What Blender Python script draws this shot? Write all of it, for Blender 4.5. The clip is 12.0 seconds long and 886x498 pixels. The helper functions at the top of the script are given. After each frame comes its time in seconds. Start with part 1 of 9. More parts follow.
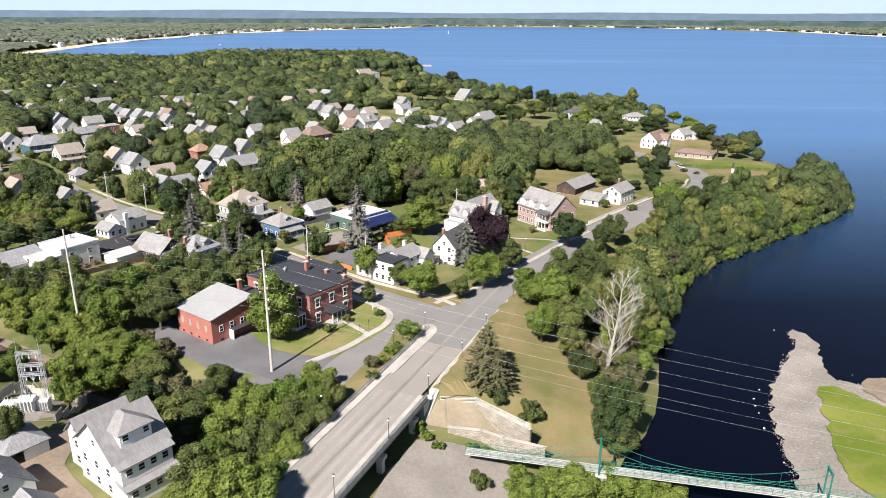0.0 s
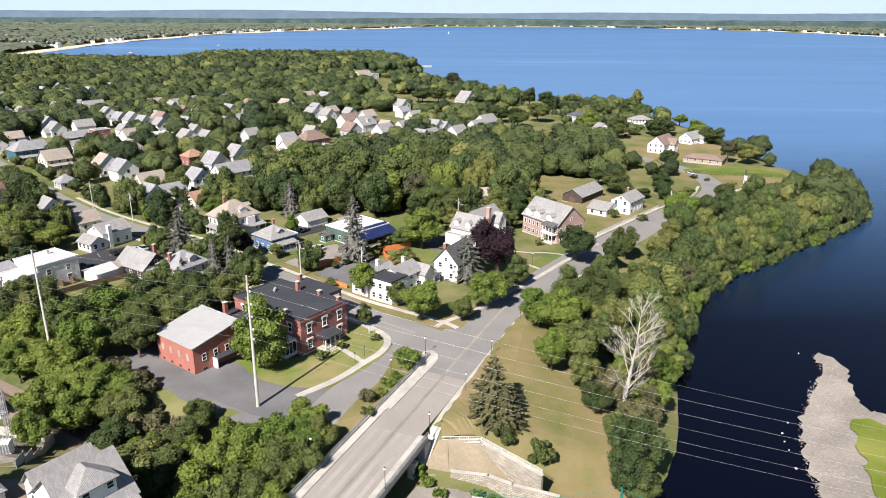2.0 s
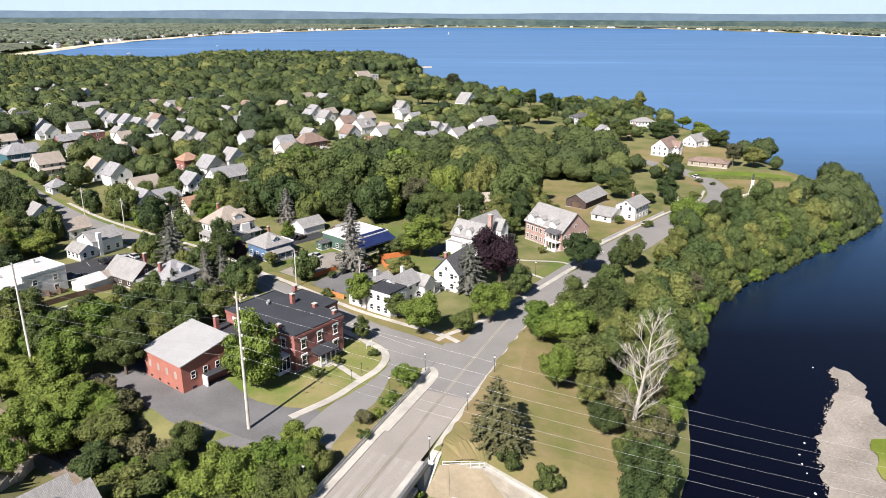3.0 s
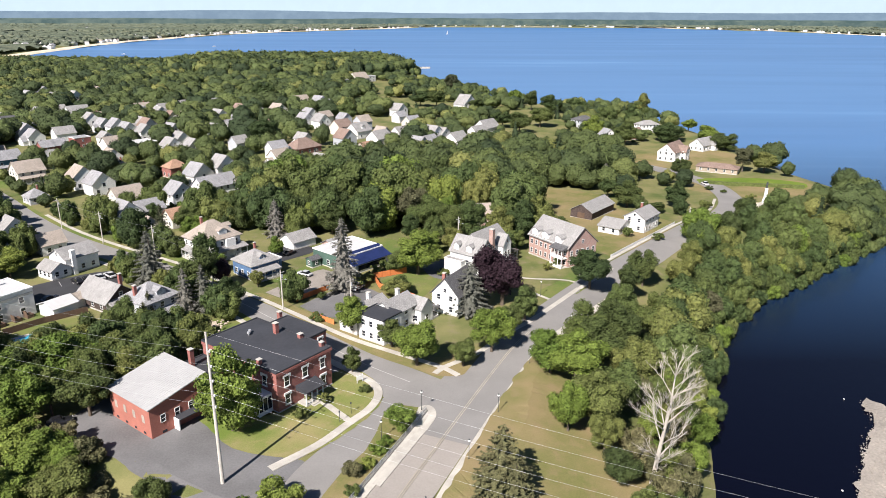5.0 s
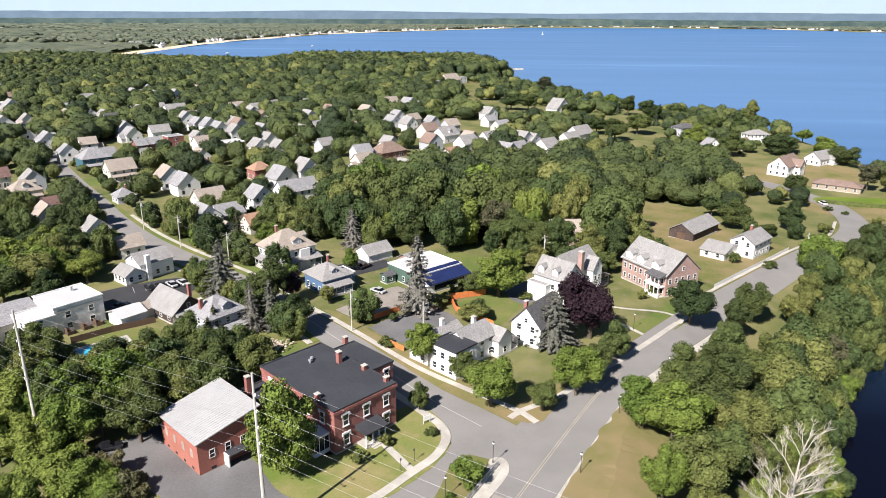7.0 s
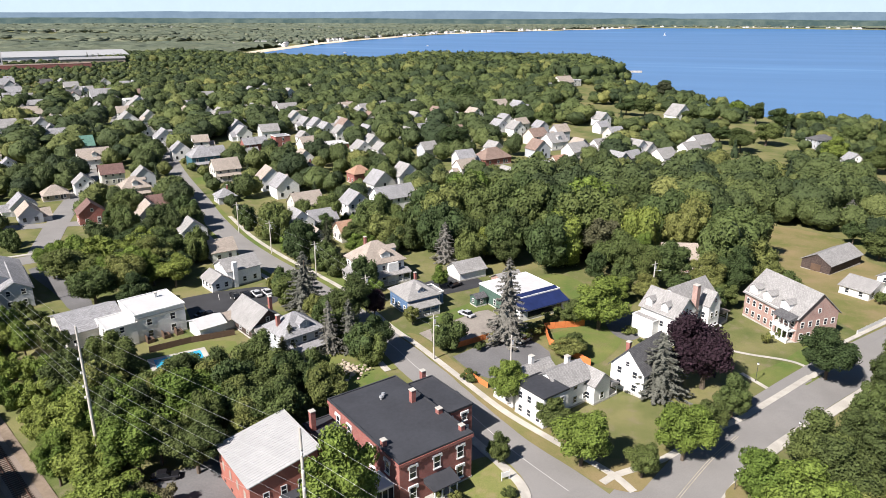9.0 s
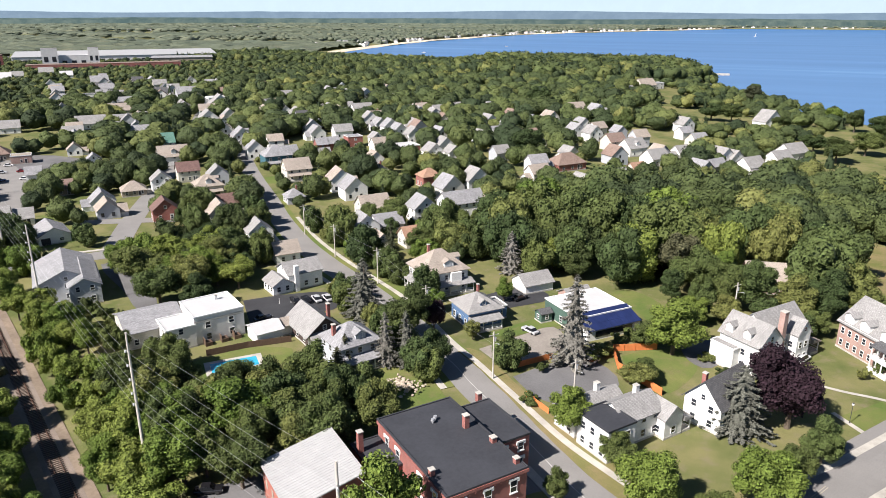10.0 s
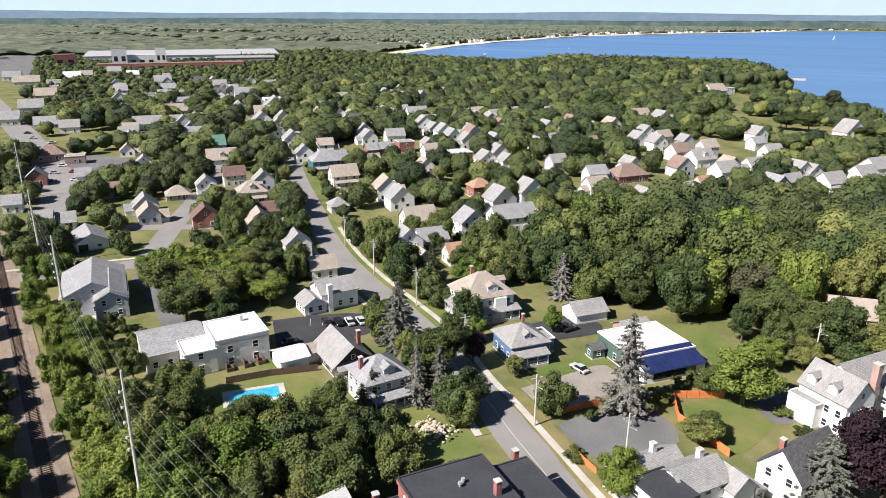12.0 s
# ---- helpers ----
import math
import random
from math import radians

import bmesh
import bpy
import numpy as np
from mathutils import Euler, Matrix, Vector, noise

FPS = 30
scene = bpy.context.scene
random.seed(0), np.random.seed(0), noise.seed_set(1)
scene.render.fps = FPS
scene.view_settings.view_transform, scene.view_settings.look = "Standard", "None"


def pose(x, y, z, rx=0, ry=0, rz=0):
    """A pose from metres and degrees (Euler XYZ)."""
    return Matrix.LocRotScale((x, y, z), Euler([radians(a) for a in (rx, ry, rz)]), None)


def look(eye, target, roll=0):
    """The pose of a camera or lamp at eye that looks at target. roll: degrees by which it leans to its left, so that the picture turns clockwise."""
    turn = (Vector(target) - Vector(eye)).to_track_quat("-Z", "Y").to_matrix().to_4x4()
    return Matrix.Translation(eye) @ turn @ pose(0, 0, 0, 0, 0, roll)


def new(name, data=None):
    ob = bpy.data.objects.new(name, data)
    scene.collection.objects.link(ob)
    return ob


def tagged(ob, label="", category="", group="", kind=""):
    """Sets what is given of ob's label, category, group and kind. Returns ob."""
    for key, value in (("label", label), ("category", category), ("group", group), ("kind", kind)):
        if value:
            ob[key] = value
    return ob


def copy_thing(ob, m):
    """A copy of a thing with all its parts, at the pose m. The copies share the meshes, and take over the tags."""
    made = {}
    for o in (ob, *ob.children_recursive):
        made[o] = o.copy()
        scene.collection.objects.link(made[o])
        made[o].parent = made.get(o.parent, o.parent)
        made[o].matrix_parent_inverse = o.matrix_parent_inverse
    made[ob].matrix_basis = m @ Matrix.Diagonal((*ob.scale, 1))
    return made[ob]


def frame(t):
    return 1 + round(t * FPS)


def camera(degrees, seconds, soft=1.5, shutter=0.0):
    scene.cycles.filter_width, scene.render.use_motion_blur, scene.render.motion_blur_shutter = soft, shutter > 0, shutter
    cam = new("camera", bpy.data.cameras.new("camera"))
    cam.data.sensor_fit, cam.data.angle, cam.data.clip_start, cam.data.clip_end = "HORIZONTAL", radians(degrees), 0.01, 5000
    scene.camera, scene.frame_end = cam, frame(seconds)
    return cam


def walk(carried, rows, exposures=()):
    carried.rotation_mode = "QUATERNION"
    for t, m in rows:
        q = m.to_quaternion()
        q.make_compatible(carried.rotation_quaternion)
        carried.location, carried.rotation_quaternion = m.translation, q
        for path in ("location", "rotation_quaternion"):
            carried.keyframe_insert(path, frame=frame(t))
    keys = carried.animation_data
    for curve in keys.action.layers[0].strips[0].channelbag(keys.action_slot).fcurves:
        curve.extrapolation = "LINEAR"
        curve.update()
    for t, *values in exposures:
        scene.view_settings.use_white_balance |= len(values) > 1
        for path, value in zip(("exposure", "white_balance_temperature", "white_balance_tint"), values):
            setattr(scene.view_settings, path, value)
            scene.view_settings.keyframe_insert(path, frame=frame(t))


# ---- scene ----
cam = camera(64.6, 12.0, 0.8)
PATH = [
    (0, (-0.209, -10.239, 71.877), (-0.184, -8.344, 71.238), 0.3),
    (0.5, (-0.262, -7.015, 71.945), (-0.239, -5.12, 71.305), 0.3),
    (1, (-0.333, -3.691, 72.014), (-0.31, -1.796, 71.375), 0.3),
    (1.5, (-0.403, -0.275, 72.084), (-0.38, 1.62, 71.445), 0.3),
    (2, (-0.462, 3.228, 72.155), (-0.437, 5.123, 71.516), 0.3),
    (2.5, (-0.497, 6.812, 72.228), (-0.472, 8.707, 71.589), 0.3),
    (3, (-0.5, 10.47, 72.301), (-0.475, 12.365, 71.663), 0.3),
    (5, (-0.138, 25.72, 72.606), (-0.11, 27.615, 71.967), 0.2),
    (5.5, (0.04, 29.656, 72.685), (0.068, 31.551, 72.046), 0.2),
    (6, (0.239, 33.629, 72.765), (0.215, 35.524, 72.126), 0.2),
    (6.5, (0.45, 37.634, 72.847), (0.315, 39.524, 72.208), 0.2),
    (7, (0.658, 41.663, 72.929), (0.441, 43.545, 72.29), 0.2),
    (9, (1.097, 57.902, 73.27), (0.584, 59.726, 72.63), 0.1),
    (9.5, (0.992, 61.961, 73.358), (0.378, 63.753, 72.718), 0.1),
    (10, (0.746, 66.008, 73.447), (0.037, 67.765, 72.807), 0.1),
    (10.5, (0.326, 70.036, 73.537), (-0.473, 71.755, 72.898), 0.2),
    (11, (-0.304, 74.039, 73.628), (-1.163, 75.729, 72.989), 0.2),
    (11.5, (-1.181, 78.011, 73.721), (-2.041, 79.701, 73.082), 0.2),
    (12, (-2.347, 81.946, 73.814), (-3.204, 83.636, 73.176), 0.2),
]
walk(cam, [(t, look(eye, target, roll)) for t, eye, target, roll in PATH])

# ---- daylight ----
SUN_TO = Vector((-0.355, -0.640, 0.682)).normalized()
world = bpy.data.worlds.new("sky")
scene.world = world
world.use_nodes = True
wn = world.node_tree
sky = wn.nodes.new("ShaderNodeTexSky")
sky.sky_type = "NISHITA"
sky.sun_disc = False
sky.sun_elevation = math.asin(SUN_TO.z)
sky.sun_rotation = math.atan2(SUN_TO.x, SUN_TO.y)
sky.altitude = 1500
sky.air_density, sky.dust_density, sky.ozone_density = 1.0, 0.0, 3.5
back = wn.nodes["Background"]
back.inputs["Strength"].default_value = 0.043
wn.links.new(sky.outputs[0], back.inputs["Color"])
sun = new("sun", bpy.data.lights.new("sun", "SUN"))
scene.view_settings.exposure = 1.06
sun.data.energy, sun.data.angle, sun.data.color = 5.0, radians(0.53), (1.0, 0.925, 0.875)
sun.matrix_world = look((0, 0, 300), Vector((0, 0, 300)) - SUN_TO)

# ---- materials ----
def nodes_of(name):
    m = bpy.data.materials.new(name)
    m.use_nodes = True
    nt = m.node_tree
    return m, nt, nt.nodes["Principled BSDF"]


def lin(c):
    return (*[v for v in c], 1.0)


def ramp(nt, src, stops):
    r = nt.nodes.new("ShaderNodeValToRGB")
    e = r.color_ramp.elements
    e[0].position, e[0].color = stops[0][0], lin(stops[0][1])
    e[1].position, e[1].color = stops[-1][0], lin(stops[-1][1])
    for p, c in stops[1:-1]:
        k = e.new(p)
        k.color = lin(c)
    nt.links.new(src, r.inputs[0])
    return r.outputs[0]


def tex_noise(nt, scale, detail=4.0, rough=0.55, vec=None):
    n = nt.nodes.new("ShaderNodeTexNoise")
    n.inputs["Scale"].default_value, n.inputs["Detail"].default_value = scale, detail
    n.inputs["Roughness"].default_value = rough
    if vec is None:
        vec = nt.nodes.new("ShaderNodeTexCoord").outputs["Object"]
    nt.links.new(vec, n.inputs["Vector"])
    return n.outputs["Fac"]


def mix(nt, fac, a, b, mode="MIX"):
    m = nt.nodes.new("ShaderNodeMix")
    m.data_type, m.blend_type = "RGBA", mode
    for key, v in ((0, fac), (6, a), (7, b)):
        if isinstance(v, (int, float)):
            m.inputs[key].default_value = v
        elif isinstance(v, tuple):
            m.inputs[key].default_value = lin(v)
        else:
            nt.links.new(v, m.inputs[key])
    return m.outputs[2]


def bump(nt, bsdf, height, strength, dist=0.1):
    b = nt.nodes.new("ShaderNodeBump")
    b.inputs["Strength"].default_value, b.inputs["Distance"].default_value = strength, dist
    nt.links.new(height, b.inputs["Height"])
    nt.links.new(b.outputs[0], bsdf.inputs["Normal"])


def surface(name, dark, light, scale=3.0, big=0.15, rough=0.85, relief=0.2, dist=0.02, spec=0.3, metal=0.0, stain=0.35):
    """A worn surface: grain at one scale, stains at a larger one."""
    m, nt, b = nodes_of(name)
    fine, wide = tex_noise(nt, scale, 6, 0.65), tex_noise(nt, big, 3)
    c = ramp(nt, fine, [(0.3, dark), (0.7, light)])
    mean = tuple((p + q) / 2 for p, q in zip(dark, light))
    blot = ramp(nt, wide, [(0.35, tuple(v * (1 - stain) for v in mean)), (0.65, tuple(min(1, v * (1 + stain * 0.6)) for v in mean))])
    nt.links.new(mix(nt, 0.5, c, blot), b.inputs["Base Color"])
    b.inputs["Roughness"].default_value, b.inputs["Metallic"].default_value = rough, metal
    b.inputs["Specular IOR Level"].default_value = spec
    bump(nt, b, fine, relief, dist)
    return m


def courses(name, dark, light, mortar, bw, bh, gap, rough=0.85, relief=0.5, wear=0.3, vertical=True):
    """Rows of small pieces (brick, shingle or board courses) too fine to be told apart singly."""
    m, nt, b = nodes_of(name)
    co = nt.nodes.new("ShaderNodeTexCoord").outputs["Object"]
    vec = co
    if vertical:
        sep = nt.nodes.new("ShaderNodeSeparateXYZ")
        nt.links.new(co, sep.inputs[0])
        add = nt.nodes.new("ShaderNodeMath")
        nt.links.new(sep.outputs[0], add.inputs[0])
        nt.links.new(sep.outputs[1], add.inputs[1])
        com = nt.nodes.new("ShaderNodeCombineXYZ")
        nt.links.new(add.outputs[0], com.inputs[0])
        nt.links.new(sep.outputs[2], com.inputs[1])
        vec = com.outputs[0]
    t = nt.nodes.new("ShaderNodeTexBrick")
    nt.links.new(vec, t.inputs["Vector"])
    t.inputs["Color1"].default_value, t.inputs["Color2"].default_value = lin(dark), lin(light)
    t.inputs["Mortar"].default_value = lin(mortar)
    t.inputs["Scale"].default_value = 1.0
    t.inputs["Mortar Size"].default_value = gap
    t.inputs["Brick Width"].default_value, t.inputs["Row Height"].default_value = bw, bh
    wide = tex_noise(nt, 0.35, 4)
    shade = ramp(nt, wide, [(0.3, (1 - wear,) * 3), (0.7, (1.0,) * 3)])
    nt.links.new(mix(nt, 1.0, t.outputs["Color"], shade, "MULTIPLY"), b.inputs["Base Color"])
    b.inputs["Roughness"].default_value = rough
    b.inputs["Specular IOR Level"].default_value = 0.25
    bump(nt, b, t.outputs["Fac"], -relief, 0.02)
    return m


def leafage(name, dark, light, tip, hue=0.5, tone=""):
    """Leaves: every tree has its own tone, every clump its own shade; thin enough to let light through."""
    dark, light, tip = ((c[0] * 1.22, c[1] * 1.06, c[2] * 1.3) for c in (dark, light, tip))
    m, nt, b = nodes_of(name)
    info = nt.nodes.new("ShaderNodeObjectInfo").outputs["Random"]
    isle = nt.nodes.new("ShaderNodeNewGeometry").outputs["Random Per Island"]
    if tone:
        at = nt.nodes.new("ShaderNodeAttribute")
        at.attribute_name = tone
        info = at.outputs["Fac"]
    wide = tex_noise(nt, 0.07, 3)
    per_tree = ramp(nt, info, [(0.0, dark), (0.55, light), (1.0, tip)])
    patch = ramp(nt, wide, [(0.35, dark), (0.5, light), (0.68, tip)])
    base = mix(nt, hue, per_tree, patch)
    shade = ramp(nt, isle, [(0.0, (0.80,) * 3), (1.0, (1.16,) * 3)])
    at_ = nt.nodes.new("ShaderNodeNewGeometry").outputs["Position"]
    fine = tex_noise(nt, 1.1, 3, 0.7, at_)
    col = mix(nt, 1.0, mix(nt, 1.0, base, shade, "MULTIPLY"), ramp(nt, fine, [(0.3, (0.55,) * 3), (0.68, (1.28,) * 3)]), "MULTIPLY")
    nt.links.new(col, b.inputs["Base Color"])
    clump = tex_noise(nt, 0.4, 3, 0.6, at_)
    bump(nt, b, mix(nt, 0.6, fine, clump), 1.0, 1.6)
    b.inputs["Roughness"].default_value = 0.7
    b.inputs["Specular IOR Level"].default_value = 0.22
    tr = nt.nodes.new("ShaderNodeBsdfTranslucent")
    nt.links.new(mix(nt, 1.0, col, (1.0, 1.1, 0.7), "MULTIPLY"), tr.inputs["Color"])
    ms = nt.nodes.new("ShaderNodeMixShader")
    ms.inputs[0].default_value = 0.10
    nt.links.new(b.outputs[0], ms.inputs[1])
    nt.links.new(tr.outputs[0], ms.inputs[2])
    nt.links.new(ms.outputs[0], nt.nodes["Material Output"].inputs["Surface"])
    return m


def turf(name, green, dry, soil, share=0.5):
    m, nt, b = nodes_of(name)
    a, c, f = tex_noise(nt, 0.06, 5), tex_noise(nt, 0.35, 5), tex_noise(nt, 6.0, 3, 0.7)
    k = ramp(nt, a, [(share - 0.14, green), (share + 0.12, dry)])
    k2 = mix(nt, ramp(nt, c, [(0.52, (0, 0, 0)), (0.78, (0.8, 0.8, 0.8))]), k, soil)
    k3 = mix(nt, 1.0, k2, ramp(nt, f, [(0.2, (0.7,) * 3), (0.8, (1.2,) * 3)]), "MULTIPLY")
    nt.links.new(k3, b.inputs["Base Color"])
    b.inputs["Roughness"].default_value = 0.95
    b.inputs["Specular IOR Level"].default_value = 0.1
    bump(nt, b, f, 0.5, 0.05)
    return m


M = {}
M["ground"] = turf("rough_ground", (0.085, 0.11, 0.034), (0.18, 0.17, 0.075), (0.19, 0.16, 0.105), 0.48)
M["lawn"] = turf("lawn", (0.095, 0.135, 0.036), (0.17, 0.175, 0.06), (0.17, 0.145, 0.075), 0.55)
M["dry_lawn"] = turf("dry_lawn", (0.128, 0.138, 0.045), (0.225, 0.178, 0.092), (0.228, 0.172, 0.100), 0.48)
M["lawn_worn"] = turf("worn_front_lawn", (0.12, 0.165, 0.036), (0.24, 0.215, 0.095), (0.27, 0.21, 0.12), 0.52)
M["bank_grass"] = turf("mown_bank", (0.10, 0.155, 0.022), (0.16, 0.21, 0.035), (0.15, 0.17, 0.05), 0.55)
M["meadow"] = turf("bar_grass", (0.115, 0.155, 0.022), (0.205, 0.225, 0.05), (0.22, 0.19, 0.09), 0.5)
M["asphalt"] = surface("worn_asphalt", (0.165, 0.16, 0.154), (0.245, 0.237, 0.228), 5, 0.12, 0.9, 0.2, 0.02, 0.2, 0, 0.16)
M["deck"] = surface("pale_bridge_concrete", (0.225, 0.205, 0.185), (0.315, 0.29, 0.265), 3, 0.1, 0.9, 0.2, 0.02, 0.2, 0, 0.14)
M["wear"] = surface("tyre_worn_concrete", (0.255, 0.234, 0.212), (0.345, 0.32, 0.295), 1.5, 0.08, 0.9, 0.2, 0.02, 0.2, 0, 0.2)
M["lot"] = surface("dark_lot_asphalt", (0.10, 0.10, 0.103), (0.17, 0.167, 0.168), 2.5, 0.09, 0.9, 0.2, 0.02, 0.2, 0, 0.4)
M["black_top"] = surface("fresh_asphalt", (0.028, 0.03, 0.033), (0.05, 0.05, 0.055), 4, 0.15, 0.85, 0.2)
M["walkway"] = surface("pavement_concrete", (0.34, 0.325, 0.29), (0.46, 0.435, 0.39), 4, 0.3, 0.9, 0.15)
M["concrete"] = surface("old_concrete", (0.34, 0.33, 0.30), (0.5, 0.48, 0.44), 2, 0.3, 0.9, 0.25)
M["stone"] = courses("stone_wall", (0.30, 0.27, 0.22), (0.46, 0.42, 0.35), (0.2, 0.18, 0.15), 0.7, 0.35, 0.03)
M["gravel"] = surface("river_gravel", (0.15, 0.135, 0.118), (0.37, 0.335, 0.295), 1.6, 0.12, 0.95, 0.9, 0.15, 0.2)
M["sand"] = surface("beach_sand", (0.52, 0.44, 0.33), (0.66, 0.57, 0.44), 1, 0.05, 0.95, 0.1)
M["dirt"] = surface("bare_dirt", (0.15, 0.115, 0.085), (0.28, 0.225, 0.17), 1.2, 0.12, 0.95, 0.4, 0.05)
M["sand_dirt"] = surface("worn_tan_earth", (0.20, 0.165, 0.11), (0.31, 0.262, 0.19), 1.2, 0.12, 0.95, 0.3, 0.04, 0.2, 0, 0.3)
M["pale_dirt"] = surface("pale_worn_hardstanding", (0.185, 0.166, 0.145), (0.30, 0.273, 0.242), 1.5, 0.12, 0.95, 0.3, 0.04, 0.2, 0, 0.3)
M["ballast"] = surface("rail_ballast", (0.15, 0.12, 0.10), (0.29, 0.24, 0.2), 6, 0.2, 0.95, 0.6, 0.05)
M["brick"] = courses("red_brick", (0.27, 0.082, 0.068), (0.36, 0.122, 0.105), (0.30, 0.18, 0.16), 0.22, 0.075, 0.012)
M["brick_orange"] = courses("painted_brick", (0.35, 0.125, 0.095), (0.42, 0.16, 0.12), (0.35, 0.16, 0.13), 0.22, 0.075, 0.01, wear=0.2)
M["brick_pale"] = courses("weathered_brick", (0.36, 0.195, 0.165), (0.45, 0.275, 0.24), (0.42, 0.36, 0.32), 0.22, 0.075, 0.012)
M["white"] = courses("white_clapboard", (0.76, 0.76, 0.745), (0.83, 0.83, 0.815), (0.58, 0.58, 0.57), 6.0, 0.14, 0.012, 0.6, 0.5, 0.1)
M["cream"] = courses("cream_clapboard", (0.54, 0.52, 0.46), (0.62, 0.595, 0.53), (0.44, 0.42, 0.36), 6.0, 0.14, 0.012, 0.6, 0.5, 0.12)
M["grey_siding"] = courses("grey_vinyl_siding", (0.39, 0.41, 0.44), (0.43, 0.45, 0.48), (0.36, 0.38, 0.42), 6.0, 0.14, 0.012, 0.55, 0.5, 0.08)
M["blue_siding"] = courses("blue_clapboard", (0.09, 0.16, 0.28), (0.11, 0.19, 0.32), (0.06, 0.1, 0.2), 6.0, 0.14, 0.012, 0.6, 0.5, 0.12)
M["teal_siding"] = courses("teal_clapboard", (0.05, 0.13, 0.16), (0.07, 0.16, 0.2), (0.04, 0.08, 0.1), 6.0, 0.14, 0.012, 0.6, 0.5, 0.12)
M["dark_siding"] = courses("dark_brown_shingle_siding", (0.07, 0.05, 0.045), (0.11, 0.085, 0.075), (0.04, 0.03, 0.03), 0.3, 0.16, 0.012, 0.8, 0.5, 0.3)
M["green_siding"] = courses("green_clapboard", (0.07, 0.12, 0.1), (0.09, 0.15, 0.12), (0.05, 0.08, 0.07), 6.0, 0.14, 0.012, 0.6, 0.5, 0.12)
M["tan_siding"] = courses("tan_clapboard", (0.34, 0.285, 0.22), (0.39, 0.33, 0.26), (0.25, 0.21, 0.17), 6.0, 0.14, 0.012, 0.6, 0.5, 0.12)
M["stucco"] = surface("white_stucco", (0.60, 0.59, 0.57), (0.70, 0.69, 0.67), 4, 0.3, 0.85, 0.2, 0.02, 0.3, 0, 0.12)
M["trim"] = surface("white_paint", (0.64, 0.64, 0.63), (0.72, 0.72, 0.71), 3, 0.5, 0.5, 0.05, 0.01, 0.4, 0, 0.06)
M["dark_trim"] = surface("dark_paint", (0.03, 0.03, 0.035), (0.05, 0.05, 0.055), 3, 0.5, 0.5, 0.05)
for key, d, l in (("sh_grey", (0.24, 0.24, 0.25), (0.36, 0.36, 0.37)), ("sh_light", (0.255, 0.25, 0.245), (0.345, 0.338, 0.33)), ("sh_dark", (0.085, 0.085, 0.09), (0.14, 0.14, 0.145)), ("sh_tan", (0.315, 0.272, 0.232), (0.395, 0.345, 0.298)), ("sh_brown", (0.21, 0.15, 0.125), (0.29, 0.215, 0.18)), ("sh_rust", (0.33, 0.20, 0.14), (0.42, 0.27, 0.19)), ("sh_green", (0.10, 0.21, 0.17), (0.14, 0.27, 0.22)), ("sh_maroon", (0.15, 0.09, 0.08), (0.21, 0.135, 0.12))):
    M[key] = courses("shingles_" + key[3:], d, l, tuple(v * 0.7 for v in d), 0.45, 0.2, 0.02, 0.9, 0.5, 0.22, False)
M["metal_roof"] = surface("white_ribbed_metal", (0.33, 0.33, 0.33), (0.4, 0.4, 0.395), 0.8, 0.25, 0.45, 0.05, 0.01, 0.5, 0.0, 0.1)
M["membrane"] = surface("black_roof_membrane", (0.028, 0.03, 0.036), (0.05, 0.052, 0.06), 1.5, 0.2, 0.7, 0.1, 0.01, 0.4, 0, 0.3)
M["white_membrane"] = surface("white_roof_membrane", (0.42, 0.42, 0.42), (0.50, 0.50, 0.50), 1, 0.2, 0.7, 0.05, 0.01, 0.3, 0, 0.1)
M["steel"] = surface("galvanised_steel", (0.5, 0.51, 0.52), (0.62, 0.63, 0.64), 3, 0.5, 0.45, 0.05, 0.01, 0.5, 0.6, 0.1)
M["pole_wood"] = surface("grey_weathered_pole", (0.42, 0.39, 0.35), (0.55, 0.52, 0.47), 3, 0.4, 0.8, 0.2)
M["dark_steel"] = surface("dark_painted_steel", (0.035, 0.04, 0.04), (0.06, 0.065, 0.065), 3, 0.5, 0.5, 0.05)
M["green_steel"] = surface("green_painted_steel", (0.012, 0.13, 0.095), (0.025, 0.18, 0.13), 3, 0.5, 0.5, 0.05)
M["rust_fence"] = surface("orange_stained_wood", (0.52, 0.16, 0.05), (0.62, 0.21, 0.075), 4, 0.4, 0.75, 0.2)
M["brown_fence"] = surface("brown_stained_wood", (0.07, 0.045, 0.03), (0.13, 0.085, 0.06), 4, 0.4, 0.8, 0.2)
M["bark"] = surface("bark", (0.07, 0.055, 0.04), (0.16, 0.13, 0.1), 4, 0.5, 0.95, 0.6, 0.05)
M["dead_bark"] = surface("bleached_dead_wood", (0.34, 0.31, 0.27), (0.48, 0.45, 0.40), 3, 0.4, 0.9, 0.3, 0.03)
M["yellow_paint"] = surface("faded_line_paint", (0.29, 0.265, 0.21), (0.34, 0.31, 0.25), 4, 0.4, 0.8, 0.1)
M["white_paint"] = surface("faded_white_line", (0.36, 0.35, 0.34), (0.44, 0.43, 0.41), 4, 0.4, 0.8, 0.1)
M["bay_paint"] = surface("white_bay_paint", (0.4, 0.4, 0.39), (0.55, 0.55, 0.53), 4, 0.4, 0.8, 0.1)
M["panel"] = surface("solar_cells", (0.012, 0.02, 0.07), (0.02, 0.03, 0.1), 2, 0.4, 0.3, 0.05, 0.01, 0.5)
M["rubber"] = surface("tyre_rubber", (0.02, 0.02, 0.02), (0.035, 0.035, 0.035), 6, 1, 0.9, 0.1)
